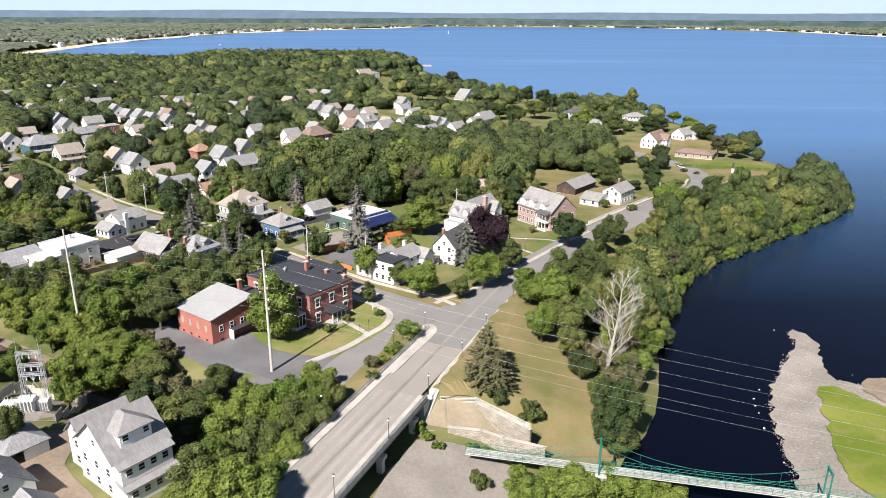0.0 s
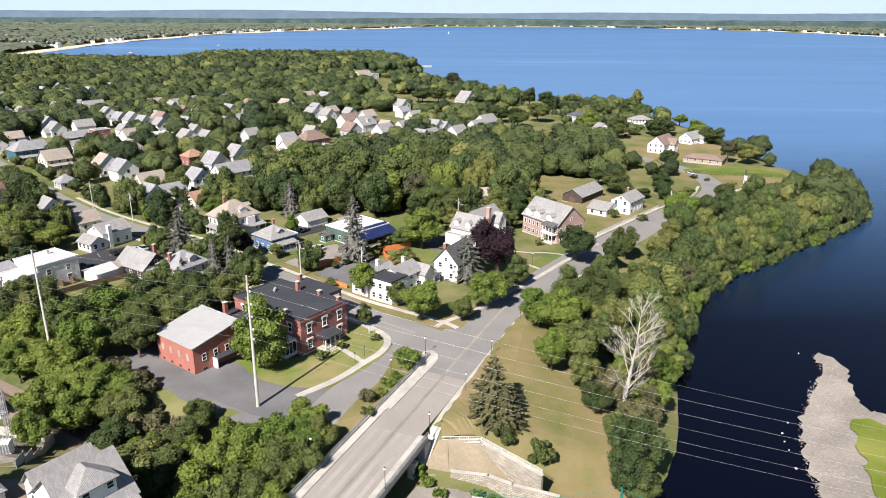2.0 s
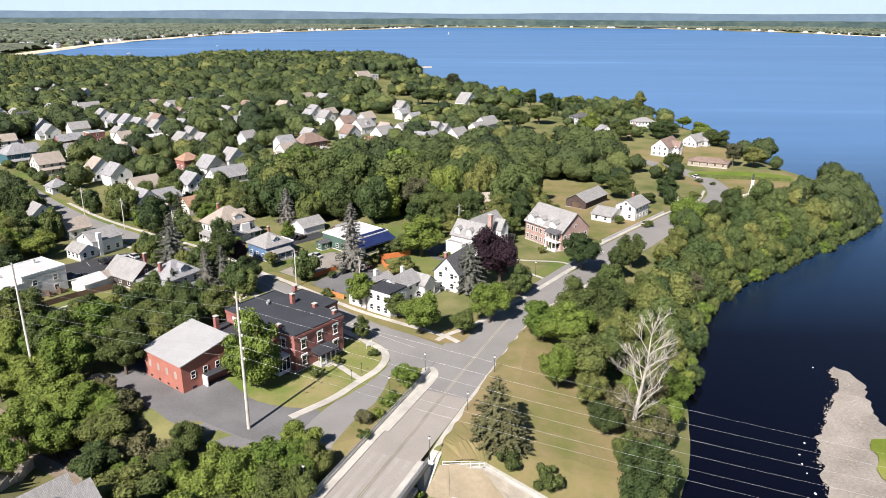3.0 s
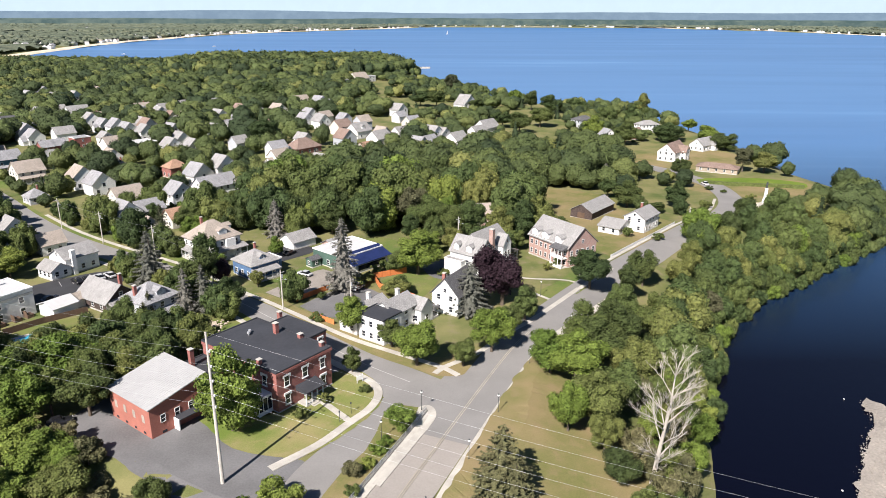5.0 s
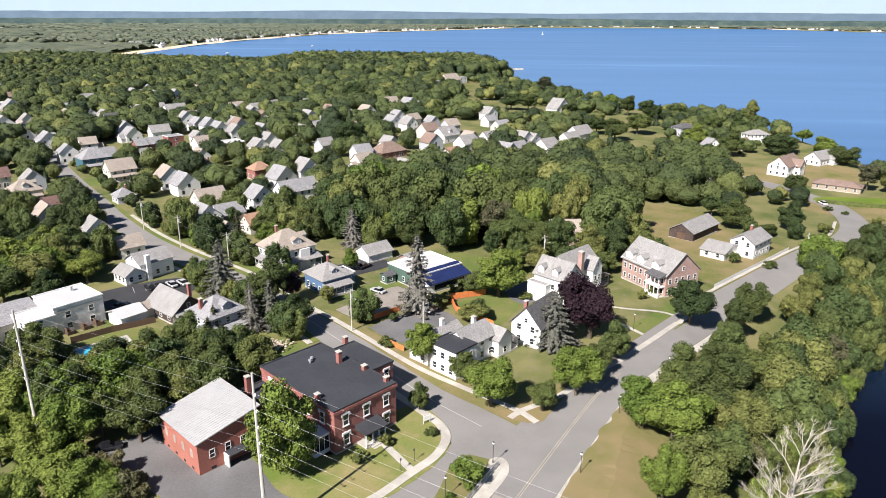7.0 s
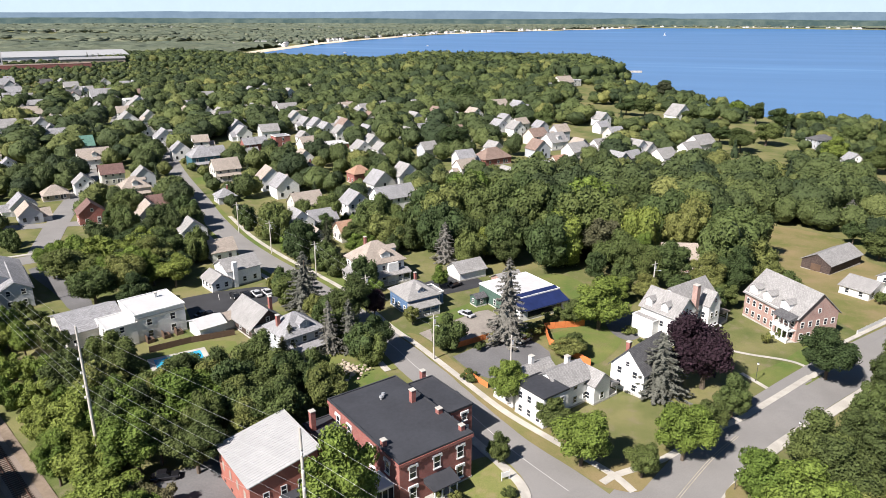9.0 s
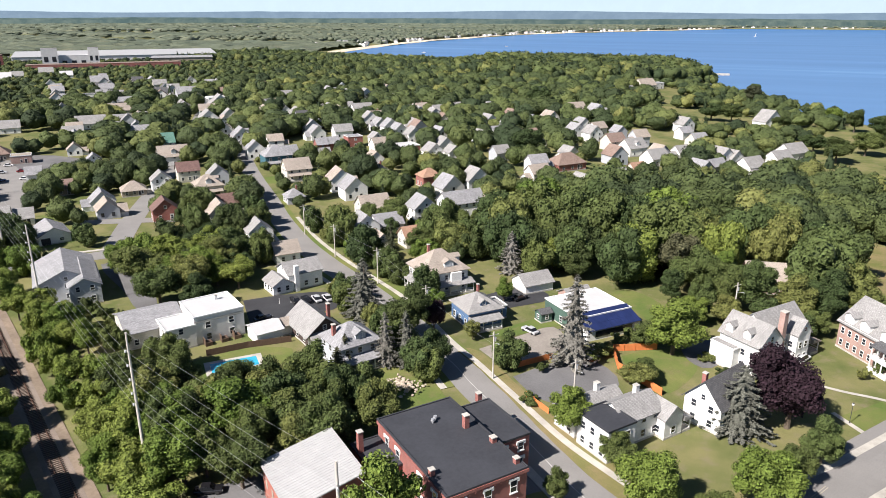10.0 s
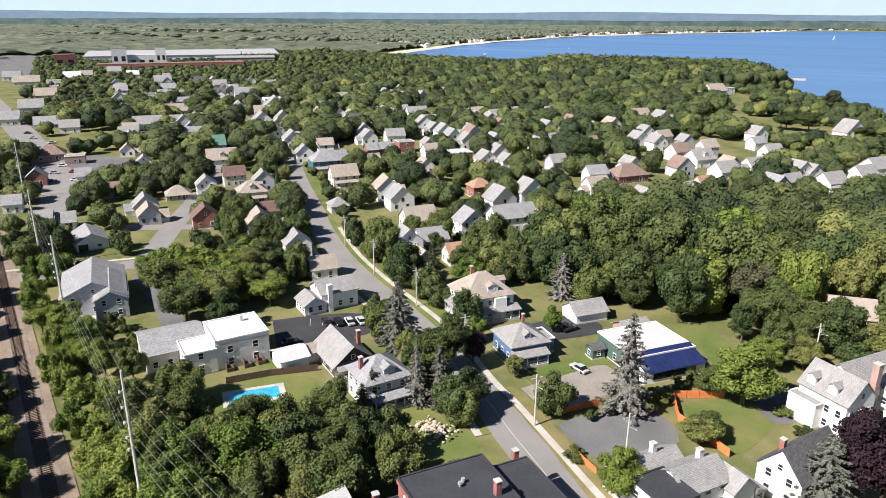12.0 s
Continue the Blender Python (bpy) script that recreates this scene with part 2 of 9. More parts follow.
M["rail"] = surface("rusty_rail", (0.12, 0.06, 0.04), (0.2, 0.11, 0.08), 6, 0.5, 0.6, 0.1, 0.01, 0.4, 0.5)
M["tie"] = surface("old_sleeper_wood", (0.07, 0.05, 0.04), (0.12, 0.09, 0.07), 6, 0.5, 0.9, 0.2)
M["rock"] = surface("pale_rock", (0.36, 0.30, 0.23), (0.5, 0.43, 0.35), 2, 0.4, 0.9, 0.4, 0.05)
M["leaf"] = leafage("leaves", (0.036, 0.060, 0.016), (0.088, 0.128, 0.030), (0.150, 0.180, 0.044), 0.15)
M["leaf_dark"] = leafage("dark_leaves", (0.030, 0.056, 0.016), (0.055, 0.092, 0.024), (0.085, 0.128, 0.032), 0.15)
M["leaf_lime"] = leafage("yellow_green_leaves", (0.075, 0.135, 0.020), (0.115, 0.182, 0.028), (0.165, 0.222, 0.040), 0.15)
M["leaf_purple"] = leafage("purple_leaves", (0.018, 0.011, 0.014), (0.026, 0.015, 0.018), (0.036, 0.021, 0.023), 0.15)
M["leaf_grey"] = leafage("blue_grey_needles", (0.100, 0.122, 0.082), (0.152, 0.172, 0.120), (0.196, 0.212, 0.158), 0.15)
M["leaf_spruce"] = leafage("dark_needles", (0.044, 0.060, 0.026), (0.070, 0.086, 0.036), (0.098, 0.110, 0.048), 0.15)
M["leaf_olive"] = leafage("olive_brush", (0.070, 0.088, 0.034), (0.105, 0.118, 0.046), (0.145, 0.148, 0.062), 0.3)
M["leaf_wood"] = leafage("woodland_leaves", (0.024, 0.044, 0.016), (0.075, 0.112, 0.030), (0.150, 0.180, 0.046), 0.0, "tone")
# paler and bluer than the nearer woods: distance haze is put into this leaf colour
M["leaf_hazed"] = leafage("hazed_far_leaves", (0.072, 0.104, 0.062), (0.110, 0.146, 0.080), (0.155, 0.186, 0.100), 0.0, "tone")


def glazing(name, col, rough):
    m, nt, b = nodes_of(name)
    n = tex_noise(nt, 0.7, 3)
    nt.links.new(ramp(nt, n, [(0.3, tuple(v * 0.6 for v in col)), (0.7, col)]), b.inputs["Base Color"])
    b.inputs["Roughness"].default_value = rough
    b.inputs["Specular IOR Level"].default_value = 0.6
    return m


M["glass"] = glazing("window_glass", (0.03, 0.035, 0.045), 0.08)
M["car_glass"] = glazing("car_glass", (0.02, 0.022, 0.026), 0.05)
M["pool_water"] = glazing("pool_water", (0.05, 0.42, 0.62), 0.1)
for key, c in (("car_silver", (0.5, 0.51, 0.53)), ("car_black", (0.015, 0.015, 0.018)), ("car_white", (0.75, 0.75, 0.75)), ("car_red", (0.3, 0.03, 0.03)), ("car_blue", (0.05, 0.08, 0.2))):
    M[key] = glazing(key, c, 0.25)


def water_material():
    """Near-black river colour that blends northward into lake blue with sky reflection painted in."""
    m, nt, b = nodes_of("lake_water")
    co = nt.nodes.new("ShaderNodeTexCoord").outputs["Object"]
    streak = nt.nodes.new("ShaderNodeMapping")
    streak.inputs["Scale"].default_value = (0.0012, 0.009, 1.0)
    streak.inputs["Rotation"].default_value = (0, 0, radians(12))
    nt.links.new(co, streak.inputs[0])
    a, c, w = tex_noise(nt, 0.9, 4, 0.6, co), tex_noise(nt, 0.12, 4, 0.6, co), tex_noise(nt, 1.0, 4, 0.6, streak.outputs[0])
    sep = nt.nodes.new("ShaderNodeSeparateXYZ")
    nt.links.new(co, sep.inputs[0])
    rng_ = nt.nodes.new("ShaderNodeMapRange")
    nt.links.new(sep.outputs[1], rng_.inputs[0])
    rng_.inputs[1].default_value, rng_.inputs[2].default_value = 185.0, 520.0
    # lake blue and its pale streaks: reflected sky and sunlight put into the diffuse colour
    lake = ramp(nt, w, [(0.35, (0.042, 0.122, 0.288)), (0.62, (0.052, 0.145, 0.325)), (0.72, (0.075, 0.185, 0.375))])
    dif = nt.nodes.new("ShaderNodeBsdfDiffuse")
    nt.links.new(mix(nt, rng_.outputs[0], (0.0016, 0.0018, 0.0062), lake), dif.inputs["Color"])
    glo = nt.nodes.new("ShaderNodeBsdfGlossy")
    glo.inputs["Roughness"].default_value = 0.16
    h = mix(nt, 0.5, a, c)
    bp = nt.nodes.new("ShaderNodeBump")
    bp.inputs["Strength"].default_value, bp.inputs["Distance"].default_value = 0.4, 0.3
    nt.links.new(h, bp.inputs["Height"])
    nt.links.new(bp.outputs[0], glo.inputs["Normal"])
    fr = nt.nodes.new("ShaderNodeFresnel")
    fr.inputs["IOR"].default_value = 1.33
    cap = nt.nodes.new("ShaderNodeMath")
    cap.operation = "MINIMUM"
    cap.inputs[1].default_value = 0.24
    nt.links.new(fr.outputs[0], cap.inputs[0])
    ms = nt.nodes.new("ShaderNodeMixShader")
    nt.links.new(cap.outputs[0], ms.inputs[0])
    nt.links.new(dif.outputs[0], ms.inputs[1])
    nt.links.new(glo.outputs[0], ms.inputs[2])
    nt.links.new(ms.outputs[0], nt.nodes["Material Output"].inputs["Surface"])
    return m


M["water"] = water_material()

# ---- helpers of this scene ----
def mesh_of(bm, name="mesh"):
    me = bpy.data.meshes.new(name)
    bm.to_mesh(me)
    bm.free()
    return me


def raw_mesh(name, verts, faces, mats, smooth=False, slots=None):
    me = bpy.data.meshes.new(name)
    me.from_pydata(verts, [], faces)
    for m in mats if isinstance(mats, (list, tuple)) else [mats]:
        me.materials.append(m)
    if slots is not None:
        me.polygons.foreach_set("material_index", slots)
    if smooth:
        me.polygons.foreach_set("use_smooth", [True] * len(me.polygons))
    me.update()
    return me


def part(name, bm, material, parent, label=""):
    """One mesh part under a thing, from a bmesh or a mesh that is shared with other parts."""
    me = mesh_of(bm, name) if isinstance(bm, bmesh.types.BMesh) else bm
    if material is not None and not me.materials:
        me.materials.append(material)
    ob = new(name, me)
    ob.parent = parent
    if label:
        ob["label"] = label
    return ob


def thing(name, m, label, category, group="", kind=""):
    e = new(name)
    e.matrix_basis = m
    return tagged(e, label, category, group, kind)


def box(bm, x0, y0, z0, x1, y1, z1, bevel=0.0):
    v = [bm.verts.new(p) for p in ((x0, y0, z0), (x1, y0, z0), (x1, y1, z0), (x0, y1, z0), (x0, y0, z1), (x1, y0, z1), (x1, y1, z1), (x0, y1, z1))]
    fs = [bm.faces.new([v[i] for i in q]) for q in ((3, 2, 1, 0), (4, 5, 6, 7), (0, 1, 5, 4), (1, 2, 6, 5), (2, 3, 7, 6), (3, 0, 4, 7))]
    if bevel:
        es = list({e for f in fs for e in f.edges})
        bmesh.ops.bevel(bm, geom=es, offset=bevel, segments=1, affect="EDGES")


def boxes(*rows):
    bm = bmesh.new()
    for r in rows:
        box(bm, *r)
    return bm


def tube(bm, a, b, r0, r1=None, n=8):
    """A tapered round bar from a to b."""
    a, b = Vector(a), Vector(b)
    r1 = r0 if r1 is None else r1
    q = (b - a).to_track_quat("Z", "Y")
    rings = []
    for p, r in ((a, r0), (b, r1)):
        rings.append([bm.verts.new(p + q @ Vector((r * math.cos(2 * math.pi * i / n), r * math.sin(2 * math.pi * i / n), 0))) for i in range(n)])
    for i in range(n):
        j = (i + 1) % n
        bm.faces.new((rings[0][i], rings[0][j], rings[1][j], rings[1][i]))
    bm.faces.new(rings[0][::-1])
    bm.faces.new(rings[1])


def step(a, b, v):
    t = np.clip((np.asarray(v, float) - a) / (b - a), 0, 1)
    return t * t * (3 - 2 * t)


# ---- lie of the land ----
WATER = -11.6
# the land's edge: up the river bank, round the peninsula, along the bay and off behind
SHORE = np.array([(-25, -400), (-8, 20), (22, 78), (38, 108), (48, 127), (53, 142), (58, 160), (66, 180), (75, 197), (91, 217), (110, 233),
                  (133, 251), (158, 271), (176, 287), (193, 309), (199, 330), (204, 360), (196, 400), (198, 440), (200, 490), (192, 560), (178, 630), (130, 655),
                  (70, 745), (24, 850), (-6, 940), (-30, 1030), (-62, 1160), (-120, 1190), (-260, 1215), (-450, 1240), (-620, 1262), (-745, 1300), (-800, 1420), (-835, 1600),
                  (-880, 2040), (-862, 2400), (-755, 3080), (-215, 4110), (60, 4640), (840, 4650), (1440, 4330), (1780, 3640), (1836, 2940), (2300, 2000), (3200, 1500), (4950, 1400)], float)
EDGE = np.vstack([SHORE, [(4950, 4950), (-4950, 4950), (-4950, -4950), (-25, -4950)]])


def inland(px, py):
    """Distance from the water's edge, positive on land."""
    px, py = np.atleast_1d(np.asarray(px, float)), np.atleast_1d(np.asarray(py, float))
    best = np.full(px.shape, 1e9)
    inside = np.zeros(px.shape, bool)
    n = len(EDGE)
    for i in range(n):
        (ax, ay), (bx, by) = EDGE[i], EDGE[(i + 1) % n]
        if i < len(SHORE) - 1:
            dx, dy = bx - ax, by - ay
            t = np.clip(((px - ax) * dx + (py - ay) * dy) / (dx * dx + dy * dy), 0, 1)
            best = np.minimum(best, np.hypot(px - ax - t * dx, py - ay - t * dy))
        if ay != by:
            c = (ay > py) != (by > py)
            inside ^= c & (px < (bx - ax) * (py - ay) / (by - ay) + ax)
    return np.where(inside, best, -best)


RAIL_A, RAIL_U = Vector((-100.1, 136.9, 0)), Vector((-0.875, 0.484, 0))


def ground(px, py):
    """Height of the land at places in the plan."""
    px, py = np.atleast_1d(np.asarray(px, float)), np.atleast_1d(np.asarray(py, float))
    z = -4.5 * step(180, 400, py) * step(-70, 40, px)
    low = step(118, 106, py) * step(-26, -14, px)
    z = z * (1 - low) - 5.5 * low
    d = np.abs((px - RAIL_A.x) * RAIL_U.y - (py - RAIL_A.y) * RAIL_U.x)
    cut = (1 - step(6, 15, d)) * (1 - step(-30, -180, px))
    z = z - np.maximum(0, 5.0 * cut - 5.0 * low)
    s = inland(px, py)
    wide = np.where(py > 320, 22.0, 34.0) + 230 * step(640, 980, py) * step(-330, -430, px)
    z = WATER - 1.5 + (z - WATER + 1.5) * np.clip((s + 4) / (wide + 4), 0, 1) ** 0.75
    far = step(900, 1600, np.hypot(px, py))
    z = z * (1 - far) + far * np.where(s > 0, WATER + np.minimum(6, s * 0.05), WATER - 2)
    return z


def gz(x, y):
    return float(ground(x, y)[0])


def lines(lo, hi, a, b, stepsize, grow):
    c = list(np.arange(a, b + 0.01, stepsize))
    s = stepsize
    while c[-1] < hi:
        s *= grow
        c.append(min(hi, c[-1] + s))
    s = stepsize
    while c[0] > lo:
        s *= grow
        c.insert(0, max(lo, c[0] - s))
    return np.array(c)


def sheet(name, xs, ys, zfun, material, label, category):
    gx, gy = np.meshgrid(xs, ys)
    z = zfun(gx.ravel(), gy.ravel())
    v = np.stack([gx.ravel(), gy.ravel(), z], 1)
    n = len(xs)
    i = np.arange(len(ys) - 1)[:, None] * n + np.arange(n - 1)[None]
    q = np.stack([i, i + 1, i + n + 1, i + n], -1).reshape(-1, 4)
    return tagged(new(name, raw_mesh(name, v.tolist(), q.tolist(), material, True)), label, category, "", "structure")


sheet("ground", lines(-4950, 4950, -300, 210, 4.0, 1.09), lines(-4950, 4950, -20, 480, 4.0, 1.09), ground, M["ground"], "rough grassy ground of the peninsula and far shore", "ground")
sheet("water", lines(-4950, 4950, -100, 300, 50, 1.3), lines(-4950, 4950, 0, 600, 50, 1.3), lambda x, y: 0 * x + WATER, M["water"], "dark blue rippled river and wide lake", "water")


def inside(poly, x, y):
    x, y = np.asarray(x, float), np.asarray(y, float)
    r = np.zeros(x.shape, bool)
    for i in range(len(poly)):
        (ax, ay), (bx, by) = poly[i], poly[(i + 1) % len(poly)]
        if ay != by:
            r ^= ((ay > y) != (by > y)) & (x < (bx - ax) * (y - ay) / (by - ay) + ax)
    return r


CLEAR = []  # open places where no tree stands


def curve_through(pts, n=6):
    """A smooth line through plan points."""
    p = [Vector((*q, 0)) for q in pts]
    p = [2 * p[0] - p[1]] + p + [2 * p[-1] - p[-2]]
    out = []
    for i in range(1, len(p) - 2):
        for k in range(n):
            t = k / n
            a, b, c, d = p[i - 1], p[i], p[i + 1], p[i + 2]
            out.append(0.5 * (2 * b + (c - a) * t + (2 * a - 5 * b + 4 * c - d) * t * t + (3 * b - a - 3 * c + d) * t ** 3))
    out.append(p[-2])
    return out


def strip(name, pts, left, right, lift, material, label, category, height=0.0, flat=None, smooth=6, clear=True, across=4):
    """A paved band along a line, between two offsets from it, laid on the land; height gives it sides, as a kerb has."""
    line = curve_through(pts, smooth) if smooth > 1 else [Vector((*q, 0)) for q in pts]
    verts, faces, rows = [], [], []
    for i, p in enumerate(line):
        d = (line[min(i + 1, len(line) - 1)] - line[max(i - 1, 0)]).normalized()
        nrm = Vector((d.y, -d.x, 0))
        row = []
        for k in range(across + 1):
            o = left + (right - left) * k / across
            q = p + nrm * o
            z = (gz(q.x, q.y) if flat is None else flat) + lift + height
            row.append(len(verts))
            verts.append((q.x, q.y, z))
        if height:
            for k in (0, across):
                x, y, z = verts[row[k]]
                row.append(len(verts))
                verts.append((x, y, z - height - 0.3))
        rows.append(row)
    for a, b in zip(rows, rows[1:]):
        for k in range(across):
            faces.append((a[k], a[k + 1], b[k + 1], b[k]))
        if height:
            faces.append((a[across + 1], a[0], b[0], b[across + 1]))
            faces.append((a[across], a[across + 2], b[across + 2], b[across]))
    if clear:
        ring = [verts[r[0]][:2] for r in rows] + [verts[r[across]][:2] for r in rows[::-1]]
        CLEAR.append(ring)
    me = raw_mesh(name, verts, faces, material)
    bm = bmesh.new()
    bm.from_mesh(me)
    bmesh.ops.recalc_face_normals(bm, faces=bm.faces)
    if sum(f.normal.z for f in bm.faces) < 0:
        bmesh.ops.reverse_faces(bm, faces=bm.faces)
    bm.to_mesh(me)
    bm.free()
    return tagged(new(name, me), label, category, "", "structure")


def patch(name, poly, lift, material, label, category, flat=None, clear=True, cuts=0, ragged=0.0):
    """A piece of ground of its own surface, draped on the land."""
    bm = bmesh.new()
    ring = [(p.x, p.y) for p in curve_through(list(poly) + [poly[0]], 14 if ragged else 3)[:-1]] if cuts >= 0 else poly
    if ragged:
        ring = [(x + ragged * noise.noise(Vector((x * 0.33, y * 0.33, 1))), y + ragged * noise.noise(Vector((x * 0.33, y * 0.33, 9)))) for x, y in ring]
    bm.faces.new([bm.verts.new((x, y, 0)) for x, y in ring])
    bmesh.ops.triangulate(bm, faces=bm.faces)
    for _ in range(4):
        long = [e for e in bm.edges if e.calc_length() > 5]
        if not long:
            break
        bmesh.ops.subdivide_edges(bm, edges=long, cuts=1)
        bmesh.ops.triangulate(bm, faces=bm.faces)
    zz = ground([v.co.x for v in bm.verts], [v.co.y for v in bm.verts])
    for v, z in zip(bm.verts, zz):
        v.co.z = (z if flat is None else flat) + lift
    for f in bm.faces:
        if f.normal.z < 0:
            f.normal_flip()
    me = mesh_of(bm, name)
    me.materials.append(material)
    if clear:
        CLEAR.append([tuple(q) for q in ring])
    return tagged(new(name, me), label, category, "", "structure")

# ---- roads, pavements, open ground ----
MAIN = [(-31.0, 61.0), (-22.1, 81.1), (-8.2, 112.0), (5.9, 144.0), (16.8, 167.7), (23.0, 178.5), (31.0, 190.0), (47.5, 212.5), (70, 240), (95, 270), (115, 291), (127, 314), (131, 342), (127, 361), (119, 381), (106, 398), (80, 425)]
STREET = [(3.0, 149.0), (-5.0, 154.6), (-14.8, 162.3), (-23.6, 170.6), (-32.4, 179.4), (-42.3, 188.5), (-51.0, 197.0), (-74.8, 216.6), (-91.5, 229.0), (-109.1, 241.0), (-128.8, 256.5), (-150.4, 277.0), (-170, 298), (-215, 345), (-290, 430)]
RAMP = [(-1.5, 150.0), (-7.9, 139.5), (-13.5, 129.6), (-17.5, 122.0), (-20.0, 113.0)]
strip("road_approach", [(-7.7, 113.3), (-0.7, 129.0), (3.7, 139.0)], -4.95, 4.95, 0.055, M["deck"], "pale worn carriageway before the bridge", "road", flat=0.0)
strip("road", [(1.5, 134.0)] + MAIN[3:], -5.2, 5.2, 0.15, M["asphalt"], "sunlit grey asphalt road along the river bank", "road")
strip("road_street", STREET, -3.7, 4.3, 0.075, M["asphalt"], "grey asphalt residential street", "road")
strip("road_ramp", RAMP, -4.2, 6.4, 0.08, M["asphalt"], "grey asphalt lane beside the bridge", "road")
strip("road_crossing", [(-222, 172), (-199, 197.4), (-188, 209.6), (-177, 222.8), (-150, 256)], -4.2, 4.2, 0.09, M["asphalt"], "grey asphalt street over the railway crossing", "road")
strip("road_main_street", [(-240, 235), (-291, 276), (-375, 323), (-500, 388), (-760, 520)], -8, 8, 0.1, M["asphalt"], "wide pale street through the town", "road")
strip("road_back_street", [(-177, 222.8), (-205, 262), (-250, 330), (-330, 440), (-420, 560)], -4, 4, 0.08, M["asphalt"], "grey street between gardens", "road")
strip("road_cross_lane", [(-150, 277), (-185, 262), (-215, 245)], -3.2, 3.2, 0.1, M["asphalt"], "narrow grey side street", "road")
strip("pavement_river", MAIN[2:8], 5.2, 7.0, 0.06, M["walkway"], "pale concrete pavement with kerb by the river lawn", "pavement", 0.15)
strip("road_junction", [(2.6, 137.0), (9.0, 150.5), (14.5, 162.5)], -9.0, 5.1, 0.066, M["asphalt"], "wide worn asphalt junction", "road")
strip("road_mouth", [(1.0, 149.5), (-6.0, 155.2), (-14.8, 162.0), (-23.0, 170.0)], -7.6, 5.0, 0.071, M["asphalt"], "wide worn asphalt junction", "road")
strip("pavement_corner", [(0.1, 158.1), (2.6, 161.2), (9.7, 167.4), (17.2, 177.4), (23.7, 184.4), (31, 194), (40.5, 207)], -0.7, 0.7, 0.05, M["walkway"], "pale concrete pavement along the front gardens", "pavement", 0.12)
strip("pavement_street", [(5.2, 157.2), (1.2, 161.2), (-8.8, 167.8), (-20.0, 175.6), (-33.6, 188.0), (-44.5, 197.9), (-53.0, 205.0), (-70.8, 222.0), (-87.6, 234.2), (-105.2, 246.3), (-124.6, 261.5), (-145.6, 281.5)], -0.7, 0.7, 0.056, M["walkway"], "pale concrete pavement beside a grass verge", "pavement", 0.12)
strip("pavement_street_far_side", STREET[5:13], -6.8, -5.4, 0.05, M["walkway"], "pale concrete pavement beside a grass verge", "pavement", 0.12)
patch("lawn_corner", [(-50, 201), (-39.0, 191.7), (-29.8, 182.4), (-21.4, 174.0), (-12.3, 165.8), (-1.8, 158.6), (1.1, 157.1), (6.0, 157.5), (10.0, 162.5), (14.2, 167.6), (19.5, 176.5), (14.5, 176.5), (6.5, 168.5), (1.0, 165.5), (-6.0, 169.5), (-18.5, 178.5), (-32, 190.5), (-43, 201), (-48, 203.5)], 0.115, M["dry_lawn"], "dry grass verge at the street corner", "lawn", ragged=0.15)
strip("verge_street", STREET[6:13], 4.3, 6.0, 0.05, M["lawn"], "narrow grass verge along the kerb", "verge", 0.1)
strip("verge_street_far_side", STREET[5:13], -5.4, -3.7, 0.05, M["lawn"], "narrow grass verge along the kerb", "verge", 0.1)
strip("pavement_mansion", [(-27.5, 125.5), (-20.6, 132.3), (-16.0, 139.0), (-12.4, 144.4), (-11.15, 149.7), (-12.6, 153.9), (-16.6, 158.2), (-24.0, 165.0)], -0.85, 0.85, 0.09, M["walkway"], "pale curved concrete pavement round the corner lawn", "pavement", 0.13)
strip("pavement_field", MAIN[7:12], -7.0, -5.9, 0.07, M["walkway"], "pale concrete pavement along the white fence", "pavement", 0.12)
strip("pavement_crossing", [(-215, 190), (-203, 203.5), (-190, 217), (-175, 233)], -0.8, 0.8, 0.1, M["walkway"], "pale pavement along the street", "pavement", 0.1)
patch("lawn_mansion", [(-44.5, 141), (-35, 131.5), (-24, 128.8), (-17.5, 134), (-11.8, 142.8), (-10.2, 149), (-12.3, 155), (-17, 160), (-22, 158), (-30, 143)], 0.12, M["lawn_worn"], "half-dry lawn before the brick mansion", "lawn", ragged=0.3)
patch("parking_lot", [(-71, 137), (-66, 147), (-60, 152), (-44, 152), (-40, 140), (-35, 131.5), (-24, 128.8), (-18, 122), (-19, 111), (-28, 112), (-42, 119), (-54, 128)], 0.04, M["lot"], "patched dark asphalt yard of the brick annex", "parking lot", ragged=0.7)
strip("pavement_island", [(-9.4, 121.0), (-6.2, 128.0), (-3.2, 134.6), (-0.7, 140.2), (-0.4, 143.0), (-1.4, 144.6), (-3.2, 143.4)], -0.75, 0.75, 0.06, M["walkway"], "pale concrete pavement round the tip of the island", "pavement", 0.16)
patch("lawn_island", [(-3.0, 144.4), (-6.6, 145.4), (-9.6, 142.0), (-10.6, 135.5), (-12.0, 130.4), (-15.5, 124.0), (-18.4, 116.6), (-18.4, 111.2), (-17.2, 110.6), (-12.6, 119.2), (-7.2, 130.4), (-4.4, 138.0)], 0.3, M["dry_lawn"], "thin dry grass strip between lane and bridge", "lawn", cuts=-1)
patch("lawn_river", [(20.5, 163), (15.5, 152), (4.5, 125.5), (1.2, 114), (8, 114), (18, 103), (28, 97), (36, 108), (40, 124), (36, 140), (32, 155), (29, 166), (24, 168)], 0.5, M["dry_lawn"], "parched sloping park lawn above the river", "lawn", ragged=0.8)
patch("terrace_ground", [(0.5, 113.2), (8.0, 112.9), (17.4, 103.6), (20.0, 101.4), (13.0, 104.4), (9.0, 107.0), (2.5, 108.4), (-2.0, 108.8)], 0.3, M["sand_dirt"], "worn tan ground between the terrace walls", "terrace", ragged=0.3)
